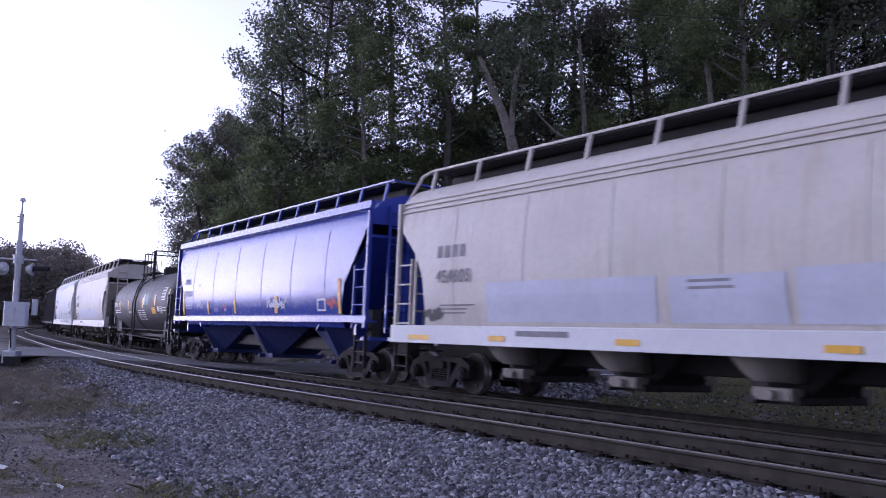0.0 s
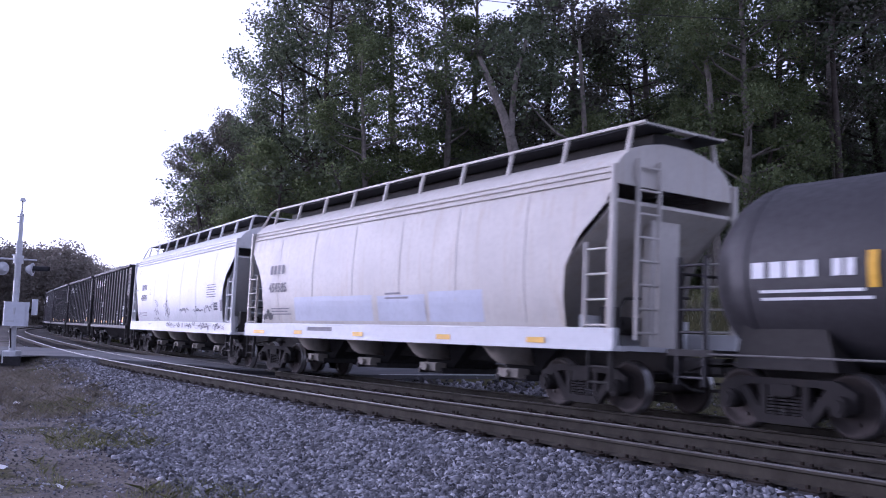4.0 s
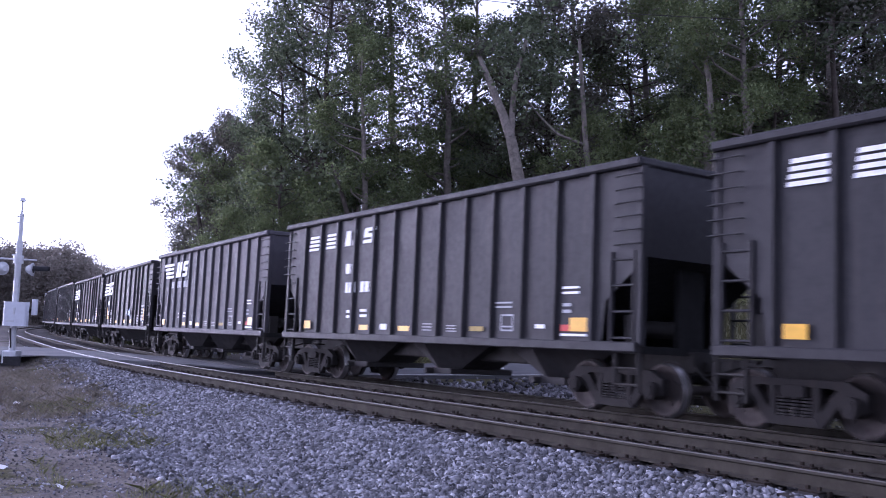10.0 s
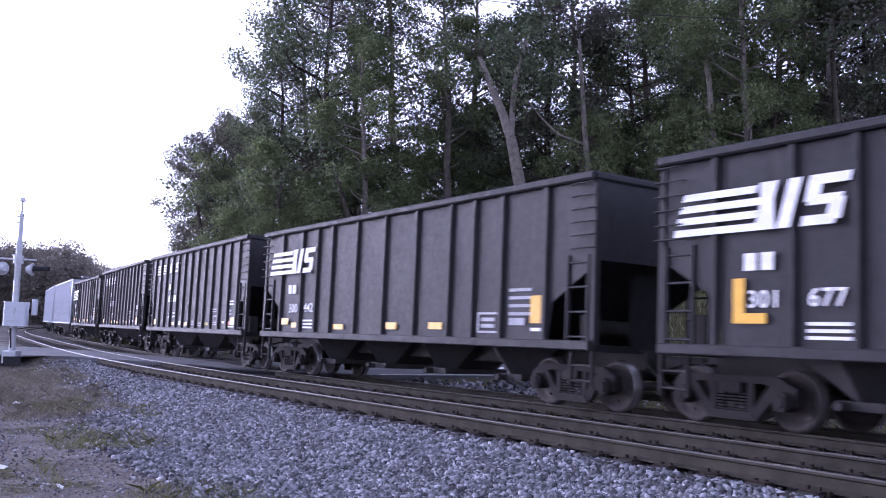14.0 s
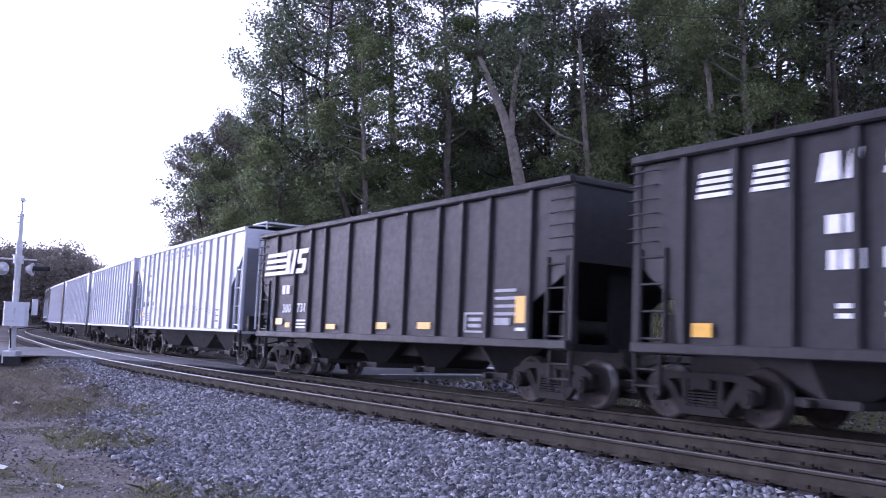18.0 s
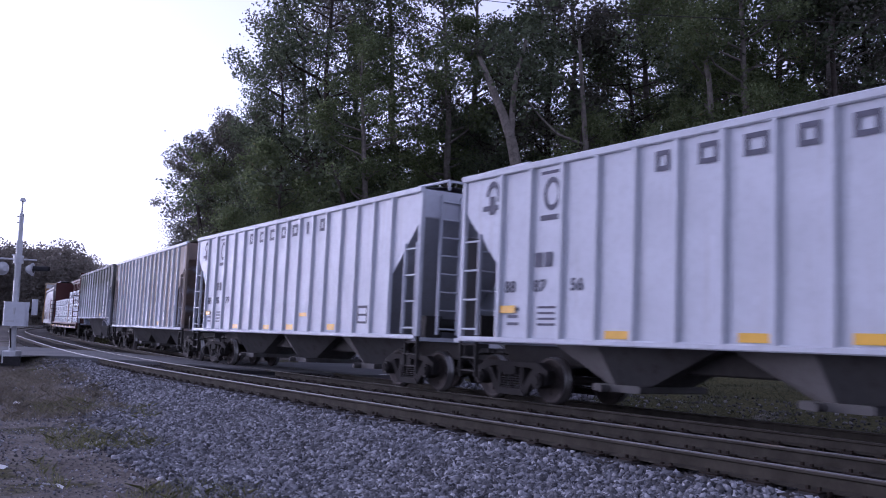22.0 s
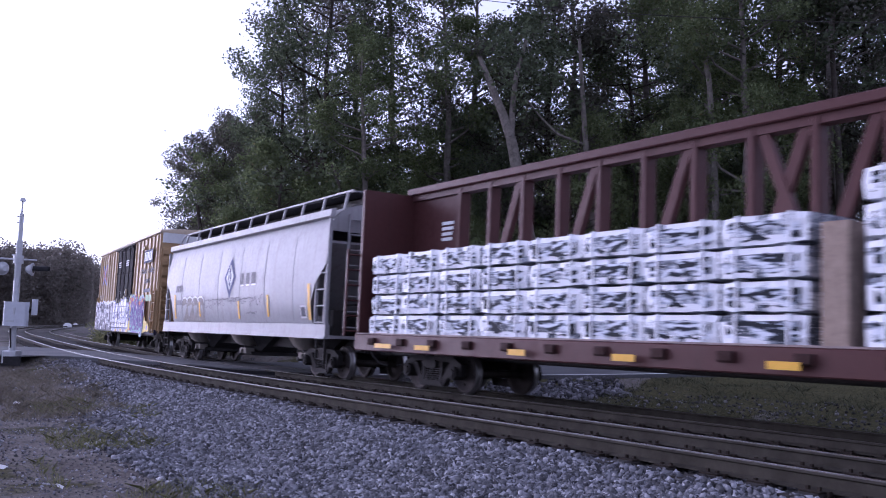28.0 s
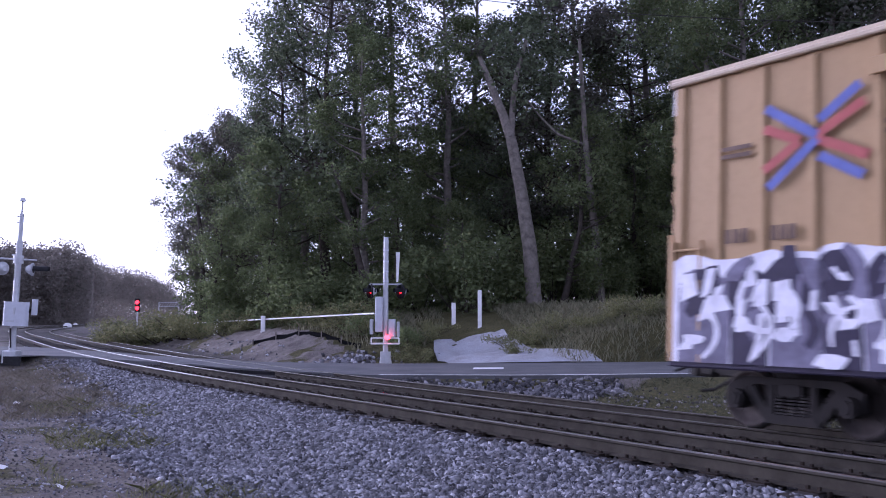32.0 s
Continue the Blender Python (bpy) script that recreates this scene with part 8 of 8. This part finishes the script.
def near_mast():
    x, y = spot(25, 30)
    z = max(0.13, ground_at(x, y))
    t = thing("crossing_signal", "grey steel crossing signal mast beside the road", "crossing signal", "crossing signals", pose(x, y, z + 0.06, 0, 2.1, 0))
    part("base", Shape().box(-0.22, 0.22, -0.22, 0.22, -0.12, 0.3, c=0.03), M_GALV, t, "cast base of the mast")
    part("mast", Shape().tube((0, 0, 0.25), (0, 0, 3.95), 0.105, 0.1, 14).tube((0, 0, 3.9), (0, 0, 4.85), 0.075, 0.07, 12).tube((0, 0, 4.85), (0, 0, 5.32), 0.03, None, 8), M_GALV, t, "galvanised mast")
    part("bell", Shape().tube((0, 0, 5.26), (0, 0, 5.38), 0.1, 0.07, 12), M_GALV, t)
    part("bracket", Shape().line([(-0.02, 0, 4.55), (-0.14, 0, 4.55)], 0.02), M_DARKIRON, t)
    part("bracket", Shape().line([(-0.02, 0, 4.75), (-0.14, 0, 4.75)], 0.02), M_DARKIRON, t)
    part("floodlight", Shape().tube((-0.02, 0, 3.42), (-0.22, 0, 3.46), 0.05, 0.03), M_GALV, t)
    part("cross_arm", Shape().tube((-0.62, 0, 3.33), (0.6, 0, 3.31), 0.032, None, 8).tube((0, 0, 3.18), (0, 0, 3.45), 0.16, None, 14), M_GALV, t)
    for k in (-1, 1):
        flasher(t, k * 0.52, -0.02, 3.0, 100 if k > 0 else 232, M_DARKIRON, M_GALV, 0.22, 0.5)
    part("meter_case", Shape().box(-0.22, 0.54, -0.36, -0.1, 1.12, 1.91, c=0.04), M_CASE, t, "pale grey control case")
    part("case_hasp", Shape().box(0.12, 0.18, -0.385, -0.355, 1.5, 1.72).box(-0.1, 0.16, -0.375, -0.358, 1.25, 1.3), M_GALV, t)
    part("conduit", Shape().line([(0.0, -0.12, 0.4), (-0.05, -0.12, 1.05)], 0.03), M_DARKIRON, t)
    part("conduit", Shape().line([(0.4, -0.15, 1.6), (0.58, -0.15, 1.6), (0.58, -0.15, 1.7)], 0.03), M_DARKIRON, t)
    part("junction_box", Shape().box(0.64, 0.8, -0.22, -0.08, 1.5, 2.02, c=0.02), M_CASE, t)
    return t


def gate_mast():
    x, y = spot(683, 36.5)
    z = ground_at(x, y) + 0.2
    t = thing("crossing_gate", "grey crossing gate mast with lit red lamp", "crossing signal", "crossing signals", pose(x, y, z))
    part("base", Shape().box(-0.2, 0.2, -0.2, 0.2, -0.5, 0.4, c=0.03).prism([(-0.3, -0.3), (0.3, -0.3), (0.16, 0.35), (-0.16, 0.35)], "y", -0.14, 0.14), M_GALV, t)
    part("mast", Shape().tube((0, 0, 0.3), (0, 0, 5.0), 0.11, 0.1, 14), M_GALV, t, "galvanised mast")
    for q in (3.2, 3.6, 4.0, 4.45):
        part("mast_band", Shape().tube((0, 0, q), (0, 0, q + 0.05), 0.115, None, 14), M_CASE, t)
    part("cross_arm", Shape().tube((-0.66, 0, 3.1), (0.66, 0, 3.1), 0.035, None, 8), M_GALV, t)
    for k in (-1, 1):
        flasher(t, k * 0.6, 0.05, 2.82, 62 if k < 0 else 60, M_SIGDIM)
        flasher(t, k * 0.6, -0.05, 2.82, -75 if k < 0 else -60, M_SIGDIM)
    part("crossbuck", Shape().prism([(0.42, 3.2), (0.5, 3.2), (0.56, 4.4), (0.48, 4.4)], "y", -0.02, 0.02).prism([(0.5, 3.2), (0.42, 3.2), (0.4, 4.4), (0.48, 4.4)], "y", 0.03, 0.06), M_WPOST, t, "white crossbuck seen nearly edge-on")
    part("gate_mechanism", Shape().box(-0.42, -0.12, -0.2, 0.25, 1.2, 2.6, c=0.04).box(0.12, 0.4, -0.2, 0.2, 1.0, 1.7, c=0.04), M_CASE, t, "pale gate drive case")
    part("counterweight", Shape().box(-0.62, -0.5, -0.3, 0.3, 1.1, 1.7, c=0.02), M_GALV, t)
    part("counterweight", Shape().box(0.46, 0.56, -0.3, 0.3, 1.0, 1.6, c=0.02), M_GALV, t)
    part("guard_frame", Shape().line([(-0.55, -0.3, 0.72), (0.55, -0.3, 0.72), (0.55, -0.3, 0.95), (-0.55, -0.3, 0.95), (-0.55, -0.3, 0.72)], 0.03).line([(-0.55, -0.3, 0.72), (-0.55, 0.3, 0.72), (0.55, 0.3, 0.72), (0.55, -0.3, 0.72)], 0.03), M_WPOST, t)
    part("low_lamp", Shape().tube((0.1, -0.36, 0.98), (0.1, -0.3, 0.98), 0.1, None, 14), M_SIGRED, t, "lit red lamp")
    return t


near_mast()
gate_mast()

rail_a, rail_b = Vector(on_bearing(662, 555, 38)), Vector(on_bearing(334, 573, 60))
t = thing("barrier_rail", "long white horizontal barrier rail above the bank", "barrier", at=Matrix.Translation(rail_a))
part("rail_bar", Shape().tube((0, 0, 0), rail_b - rail_a, 0.035, 0.035, 10), M_WPOST, t)
for px in (385, 468):
    f = (662 - px) / (662 - 334)
    p = rail_a.lerp(rail_b, (f * 38 / 60) / (1 - f * (1 - 38 / 60)))
    g = ground_at(p.x, p.y)
    part("post", Shape().box(p.x - rail_a.x - 0.11, p.x - rail_a.x + 0.11, p.y - rail_a.y - 0.25, p.y - rail_a.y - 0.06, min(g, p.z - 0.75) - rail_a.z, p.z - rail_a.z + 0.18, c=0.02), M_WPOST, t)
for px, d, h, w in ((849, 42, 1.7, 0.09), (803, 43.5, 1.02, 0.1)):
    x, y = spot(px, d)
    g = ground_at(x, y)
    tagged(new("marker_post", Shape().box(-w, w, -w, w, -0.3, h, c=0.02).mesh("marker_post", M_WPOST)), "square white-painted marker post beside the path", "post", "white marker posts").matrix_basis = pose(x, y, g)

# black silt fence along the foot of the shrubs
sf = thing("silt_fence", "sagging black fabric silt fence on wooden stakes", "fence")
pts = [Vector(on_bearing(px, 597, d)) for px, d in ((450, 45), (490, 44), (530, 43), (570, 42), (605, 41), (640, 40))]
for i, (a, b) in enumerate(zip(pts, pts[1:])):
    row = []
    for f in (0, 0.5, 1):
        p = a.lerp(b, f)
        g = ground_at(p.x, p.y)
        row.append([(p.x, p.y, g - 0.05), (p.x, p.y + 0.02, g + (0.2 if f != 0.5 else 0.12) + 0.05 * (i % 2))])
    part("fabric", Shape().loft(row, 0, False), M_FABRIC, sf)
    g = ground_at(a.x, a.y)
    part("stake", Shape().box(a.x - 0.025, a.x + 0.025, a.y - 0.06, a.y - 0.01, g - 0.1, g + 0.3 + 0.08 * (i % 3)), M_BARK, sf)

# block signal in the bend
M_BLOCKRED = glowing("red_block_signal_lens", (1.0, 0.02, 0.02), 3.0)
x, y = spot(244, 86)
g = ground_at(x, y)
t = thing("block_signal", "railway block signal showing two red lights", "railway signal", at=pose(x, y, g))
zt = 1.617 + (561 - 541) / FOCAL * 86 - g
part("mast", Shape().tube((0, 0.1, -0.2), (0, 0.1, zt + 0.62), 0.07, None, 10), M_GALV, t)
part("signal_head", Shape().box(-0.24, 0.24, 0.0, 0.14, zt - 0.62, zt + 0.62, c=0.06), M_HOOD, t)
for dz in (-0.29, 0.29):
    part("lens", Shape().tube((0, -0.05, zt + dz), (0, 0.0, zt + dz), 0.18, None, 16), M_BLOCKRED, t, "lit red lens")
x, y = spot(300, 210)
zt = 1.617 + (561 - 540) / FOCAL * 210
t = thing("signal_gantry", "pale lattice signal gantry far down the line", "gantry", at=pose(x, y, ground_at(x, y)))
zt -= ground_at(x, y)
sh = Shape()
for q in (0, 1.0):
    sh.box(-2.4, 2.4, -0.1, 0.1, zt - 0.5 + q, zt - 0.38 + q)
part("beam", sh, M_GALV, t)
for i in range(8):
    part("lattice_bar", Shape().tube((-2.3 + i * 0.58, 0, zt - 0.45), (-2.0 + i * 0.58 + 0.28, 0, zt + 0.55), 0.05, None, 6), M_GALV, t)
for k in (-2.3, 2.3):
    part("leg", Shape().tube((k, 0, -0.3), (k, 0, zt + 0.5), 0.12, None, 8), M_GALV, t)
x, y = spot(164, 150)
t = thing("utility_pole", "weathered wooden utility pole near the bend", "utility pole", at=pose(x, y, ground_at(x, y)))
part("pole", Shape().tube((0, 0, -0.3), (0, 0, 9.6), 0.2, 0.14, 10), M_BARK, t)
part("cross_arm", Shape().box(-1.0, 1.0, -0.06, 0.06, 8.8, 8.95), M_BARK, t)
for px, d, w in ((122, 150, 0.75), (136, 165, 0.5)):
    x, y = spot(px, d)
    tagged(new("boulder", Shape().loft([[(r * w * math.cos(a * 0.7854 + k), r * w * math.sin(a * 0.7854 + k), z * w) for a in range(8)] for k, (r, z) in enumerate(((0.9, -0.2), (1.0, 0.3), (0.75, 0.75), (0.3, 1.0)))], 0, False, True, True).mesh("boulder", M_WPOST)), "pale boulder beside the line", "stone").matrix_basis = pose(x, y, ground_at(x, y))

# a cable high over the road
sh = Shape()
a, b = Vector(on_bearing(820, -16, 44)), Vector(on_bearing(1760, 30, 30))
pts = [a.lerp(b, i / 16) - Vector((0, 0, 0.35 * 4 * (i / 16) * (1 - i / 16))) for i in range(17)]
t = tagged(new("overhead_cable", sh.line([p - a for p in pts], 0.016, 6).mesh("overhead_cable", M_DARKIRON)), "thin grey overhead cable strung across the road", "cable")
t.matrix_basis = Matrix.Translation(a)

# gravel path up the bank
def gravel():
    m, n, l, b = nodes_of("pale_crushed_gravel")
    v = coords(n, l)
    f, g = noise_of(n, l, v, 22, 5, 0.7), noise_of(n, l, v, 1.2, 4, 0.6)
    c = ramp(n, l, f, [(0.3, (0.23, 0.235, 0.26)), (0.55, (0.42, 0.43, 0.47)), (0.75, (0.58, 0.59, 0.63))])
    l.new(mixed(n, l, ramp(n, l, g, [(0.45, (0, 0, 0)), (0.75, (0.5, 0.5, 0.5))]), c, (0.22, 0.2, 0.17)), b.inputs["Base Color"])
    b.inputs["Roughness"].default_value = 0.95
    bumped(n, l, b, f, 0.9, 0.04)
    return m


M_GRAVEL = gravel()
path = []
for y, xc, w in ((33.5, 3.4, 2.5), (34.2, 3.0, 2.5), (35, 2.5, 2.2), (36, 1.95, 1.85), (37, 1.6, 1.8), (38, 1.4, 1.75), (39.5, 1.25, 1.65), (40.6, 1.15, 1.55)):
    xs = np.linspace(xc - w, xc + w, 17)
    zs = ground_level(xs, xs * 0 + y)
    path.append([(x, y, z + 0.09 + 0.03 * (1 - ((x - xc) / w) ** 2)) for x, z in zip(xs, zs)])
tagged(new("gravel_path", Shape().loft(path, 0, True).mesh("gravel_path", M_GRAVEL)), "pale crushed-gravel path up into the wood", "path", kind="structure")

# litter in the dirt
for px, py, d in ((116, 829, 9.6), (36, 700, 18.3), (12, 802, 10.5), (235, 880, 8.2)):
    x, y = spot(px, d)
    sh = Shape().loft([[(-0.07, -0.03, 0.0), (-0.02, -0.05, 0.02), (0.05, -0.04, 0.01), (0.08, -0.01, 0.03)], [(-0.06, 0.02, 0.03), (0.0, 0.03, 0.055), (0.06, 0.02, 0.04), (0.08, 0.04, 0.02)]], 0, False)
    tagged(new("paper_scrap", sh.mesh("paper_scrap", M_WPOST)), "crumpled scrap of white paper on the dirt", "litter", "scraps of litter").matrix_basis = pose(x, y, ground_at(x, y) + 0.01, 0, 0, px)


# ---- ties, spikes, ballast and rocks ----
def weathered_wood():
    m, n, l, b = nodes_of("weathered_tie_wood")
    o = n.new("ShaderNodeObjectInfo")
    f = noise_of(n, l, coords(n, l, (8, 1, 8)), 3, 5, 0.7)
    c = ramp(n, l, f, [(0.3, (0.022, 0.019, 0.018)), (0.7, (0.065, 0.057, 0.052))])
    l.new(mixed(n, l, 0.3, c, ramp(n, l, o.outputs["Random"], [(0, (0.018, 0.016, 0.015)), (1, (0.07, 0.062, 0.057))])), b.inputs["Base Color"])
    b.inputs["Roughness"].default_value = 0.9
    bumped(n, l, b, f, 0.5, 0.02)
    return m


M_TIE = weathered_wood()
TIE = Shape().box(-0.11, 0.11, -1.3, 1.3, -0.15, 0.0, c=0.02).mesh("tie", M_TIE)


def lay_ties(track, mid, s0, s1):
    rnd = random.Random(int(mid * 10) + 3)
    spikes = Shape()
    n = int((s1 - s0) / 0.53)
    for i in range(n):
        s = s0 + i * 0.53 + rnd.uniform(-0.04, 0.04)
        p, q = on_line(s, mid - 1, -0.176), on_line(s, mid + 1, -0.176)
        y = (p - q).normalized()
        x = Vector((y.y, -y.x, 0)).normalized()
        m = Matrix((x, y, x.cross(y))).transposed().to_4x4()
        m.translation = (p + q) / 2 + y * rnd.uniform(-0.08, 0.08)
        part("tie", TIE, None, track, at=m)
        if s < 48:
            for side in (-0.7535, 0.7535):
                c = m.copy()
                c.translation = on_line(s, mid + side, -0.172)
                spikes.box(-0.1, 0.1, -0.17, 0.17, -0.004, 0.012, 0, c)
                for e in (-1, 1):
                    for k in (-0.06, 0.05):
                        h = rnd.uniform(0.005, 0.03)
                        spikes.box(k - 0.014, k + 0.014, e * 0.088 - 0.016, e * 0.088 + 0.016, 0.0, h + 0.02, 0, c)
                    if rnd.random() < 0.4:
                        spikes.box(0.13, 0.155, e * 0.075 - 0.035, e * 0.075 + 0.035, -0.03, 0.02, 0, c)
    tagged(part("spikes", spikes, M_SPIKE, track, "rusted spikes, plates and rail anchors"), kind="stuff")


lay_ties(TRACK_NEAR, SPACING, -2, 62)
lay_ties(TRACK_FAR, 0.0, -2, 62)


def stone_material(name="grey_ballast_stone", tone=(1, 1, 1), f=1.0):
    m, n, l, b = nodes_of(name)
    g = n.new("ShaderNodeNewGeometry")
    k = f
    f = noise_of(n, l, coords(n, l), 30, 3, 0.6)
    c = ramp(n, l, g.outputs["Random Per Island"], [(0.0, (0.045, 0.045, 0.05)), (0.5, (0.165, 0.165, 0.18)), (0.82, (0.29, 0.29, 0.32)), (1.0, (0.5, 0.5, 0.54))])
    c = mixed(n, l, 1.0, c, tuple(k * q for q in tone), "MULTIPLY")
    l.new(mixed(n, l, ramp(n, l, f, [(0.4, (0, 0, 0)), (0.8, (0.35, 0.35, 0.35))]), c, (0.12 * k, 0.11 * k, 0.10 * k)), b.inputs["Base Color"])
    b.inputs["Roughness"].default_value = 0.85
    return m


M_STONE = stone_material()
M_STONE_B = stone_material("brown_grey_ballast_stone", (1.0, 0.92, 0.8), 0.3)


def stones(name, xy, size, label, rng, sink=0.35, mat=None):
    """Broken stones: squashed, skewed eight-cornered lumps lying on the ground, as one object."""
    n = len(xy)
    z = ground_level(xy[:, 0], xy[:, 1])
    base = np.array([(-1, -1, -1), (1, -1, -0.8), (0.9, 1, -1), (-1, 0.9, -0.9), (-0.75, -0.7, 0.9), (0.7, -0.8, 1.0), (0.8, 0.65, 0.75), (-0.6, 0.75, 1.0)], float)
    quads = np.array([(0, 3, 2, 1), (4, 5, 6, 7), (0, 1, 5, 4), (1, 2, 6, 5), (2, 3, 7, 6), (3, 0, 4, 7)])
    v = base[None] + rng.normal(size=(n, 8, 3)) * 0.3
    s = size * rng.uniform(0.55, 1.35, n)
    v *= s[:, None, None] * np.stack([rng.uniform(0.75, 1.3, n), rng.uniform(0.7, 1.2, n), rng.uniform(0.5, 0.95, n)], 1)[:, None, :]
    q = rng.normal(size=(n, 4))
    q /= np.linalg.norm(q, axis=1)[:, None]
    w, a, b, c = q.T
    R = np.stack([np.stack([1 - 2 * (b * b + c * c), 2 * (a * b - w * c), 2 * (a * c + w * b)], 1), np.stack([2 * (a * b + w * c), 1 - 2 * (a * a + c * c), 2 * (b * c - w * a)], 1), np.stack([2 * (a * c - w * b), 2 * (b * c + w * a), 1 - 2 * (a * a + b * b)], 1)], 1)
    v = np.einsum("nij,nkj->nki", R, v) + np.stack([xy[:, 0], xy[:, 1], z + s * sink], 1)[:, None, :]
    f = quads[None] + (np.arange(n) * 8)[:, None, None]
    me = bpy.data.meshes.new(name)
    me.vertices.add(n * 8)
    me.vertices.foreach_set("co", v.ravel())
    me.loops.add(n * 24)
    me.loops.foreach_set("vertex_index", f.ravel())
    me.polygons.add(n * 6)
    me.polygons.foreach_set("loop_start", np.arange(n * 6) * 4)
    me.update(calc_edges=True)
    me.materials.append(mat or M_STONE)
    return tagged(new(name, me), label, "gravel", kind="stuff")


SRNG = np.random.default_rng(9)


def along(n, s0, s1, u0, u1, bias=1.0, edge=False):
    s = s0 + (s1 - s0) * SRNG.random(n) ** bias
    u = SRNG.uniform(u0, u1, n)
    if edge:
        k = u < ballast_edge(s) + SRNG.normal(0.05, 0.38, n)
        s, u = s[k], u[k]
    x, y, th = np.interp(s, LINE_S, LINE_X), np.interp(s, LINE_S, LINE_Y), np.interp(s, LINE_S, LINE_TH)
    p = np.stack([x - np.cos(th) * u, y - np.sin(th) * u], 1)
    d, _ = near_road(p[:, 0], p[:, 1])
    return p[d > ROAD_W + 0.1]


stones("ballast", np.concatenate([along(78000, -3, 15, 5.42, 8.8, 1.0, True), along(16000, -22, -3, 5.42, 8.6), along(26000, 15, 45, 5.36, 7.6, 1.0, True)]), 0.0225, "broken grey stone ballast along the track", SRNG)
stones("ballast", np.concatenate([along(5000, -2, 40, 1.6, 2.5), along(5000, -2, 40, -2.6, -1.4), along(26000, -2, 24, 3.25, 4.74), along(12000, -2, 24, 4.8, 5.32), along(16000, -2, 24, -0.7, 0.7), along(9000, -2, 24, 2.4, 3.2)]), 0.024, "brown-grey stone ballast between the rails and tracks", SRNG, 0.2, M_STONE_B)
stones("ballast", along(6500, -3, 26, 5.06, 5.46), 0.024, "grey stone ballast spilled over the ends of the ties", SRNG, 1.3)
stones("small_gravel", along(14000, 0, 18, 7.8, 13.5, 1.2), 0.009, "fine loose gravel in the dirt", SRNG, 0.25, stone_material("dusty_gravel", (1.0, 0.93, 0.9), 0.9))
stones("scattered_stones", along(3000, 0, 24, 7.5, 10.0, 1.2), 0.014, "loose stones scattered over the dirt", SRNG, 0.2)
stones("far_ballast", np.concatenate([along(2600, 4, 17, -3.6, -2.3)]), 0.05, "grey stone ballast on the far shoulder", SRNG)
stones("shoulder_rubble", along(2600, -8, 14, -6.8, -3.0), 0.026, "brown rubble on the slope beyond the track", SRNG, 0.3, stone_material("earthy_rubble", (1.0, 0.95, 0.86), 0.6))
rip = np.stack([SRNG.uniform(-1.2, 5.0, 1500), 25.3 + SRNG.normal(0, 0.55, 1500)], 1)
stones("rock_heap", rip, 0.055, "heap of broken grey rocks below the road", SRNG, 0.5, stone_material("weathered_rock", (1.0, 0.97, 0.95), 0.7))
bankrock = along(160, 33, 60, -4.8, -3.0)
stones("bank_stones", bankrock, 0.045, "loose stones on the bare bank", SRNG, 0.3)
x0, y0 = spot(622, 37.5)
stones("bank_rocks", np.stack([SRNG.normal(x0, 0.9, 170), SRNG.normal(y0, 0.6, 170)], 1), 0.075, "pile of pale broken rocks by the gate", SRNG, 0.5)


# ---- what moves ----
def motions():
    mids = {}
    for car, mid, base in CARS:
        mids[car] = (mid, base)
        walk(car, car_rows(mid, base))
    for ob, mid, base, local in LOADS:
        walk(ob, car_rows(mid, base, local))
    for ws, car, x in WHEELS:
        # each wheelset rolls while its car is on the straight before the camera
        mid, base = mids[car]
        t0 = next((i / 30 for i in range(961) if mid - run_of(i / 30) < 34), 32.0)
        t1 = next((i / 30 for i in range(961) if mid - run_of(i / 30) < -9), 32.0)
        n0, n1 = round(t0 * 30), round(t1 * 30)
        rows = [(0.0, pose(x, 0, WHEEL_R))] if n0 > 0 else []
        for i in range(n0, n1 + 1):
            turn = -(run_of(i / 30) - run_of(n0 / 30)) / WHEEL_R
            rows.append((i / 30, Matrix.Translation((x, 0, WHEEL_R)) @ Matrix.Rotation(-turn, 4, "Y")))
        if n1 < 960:
            rows.append((32.0, rows[-1][1]))
        walk(ws, rows)


motions()
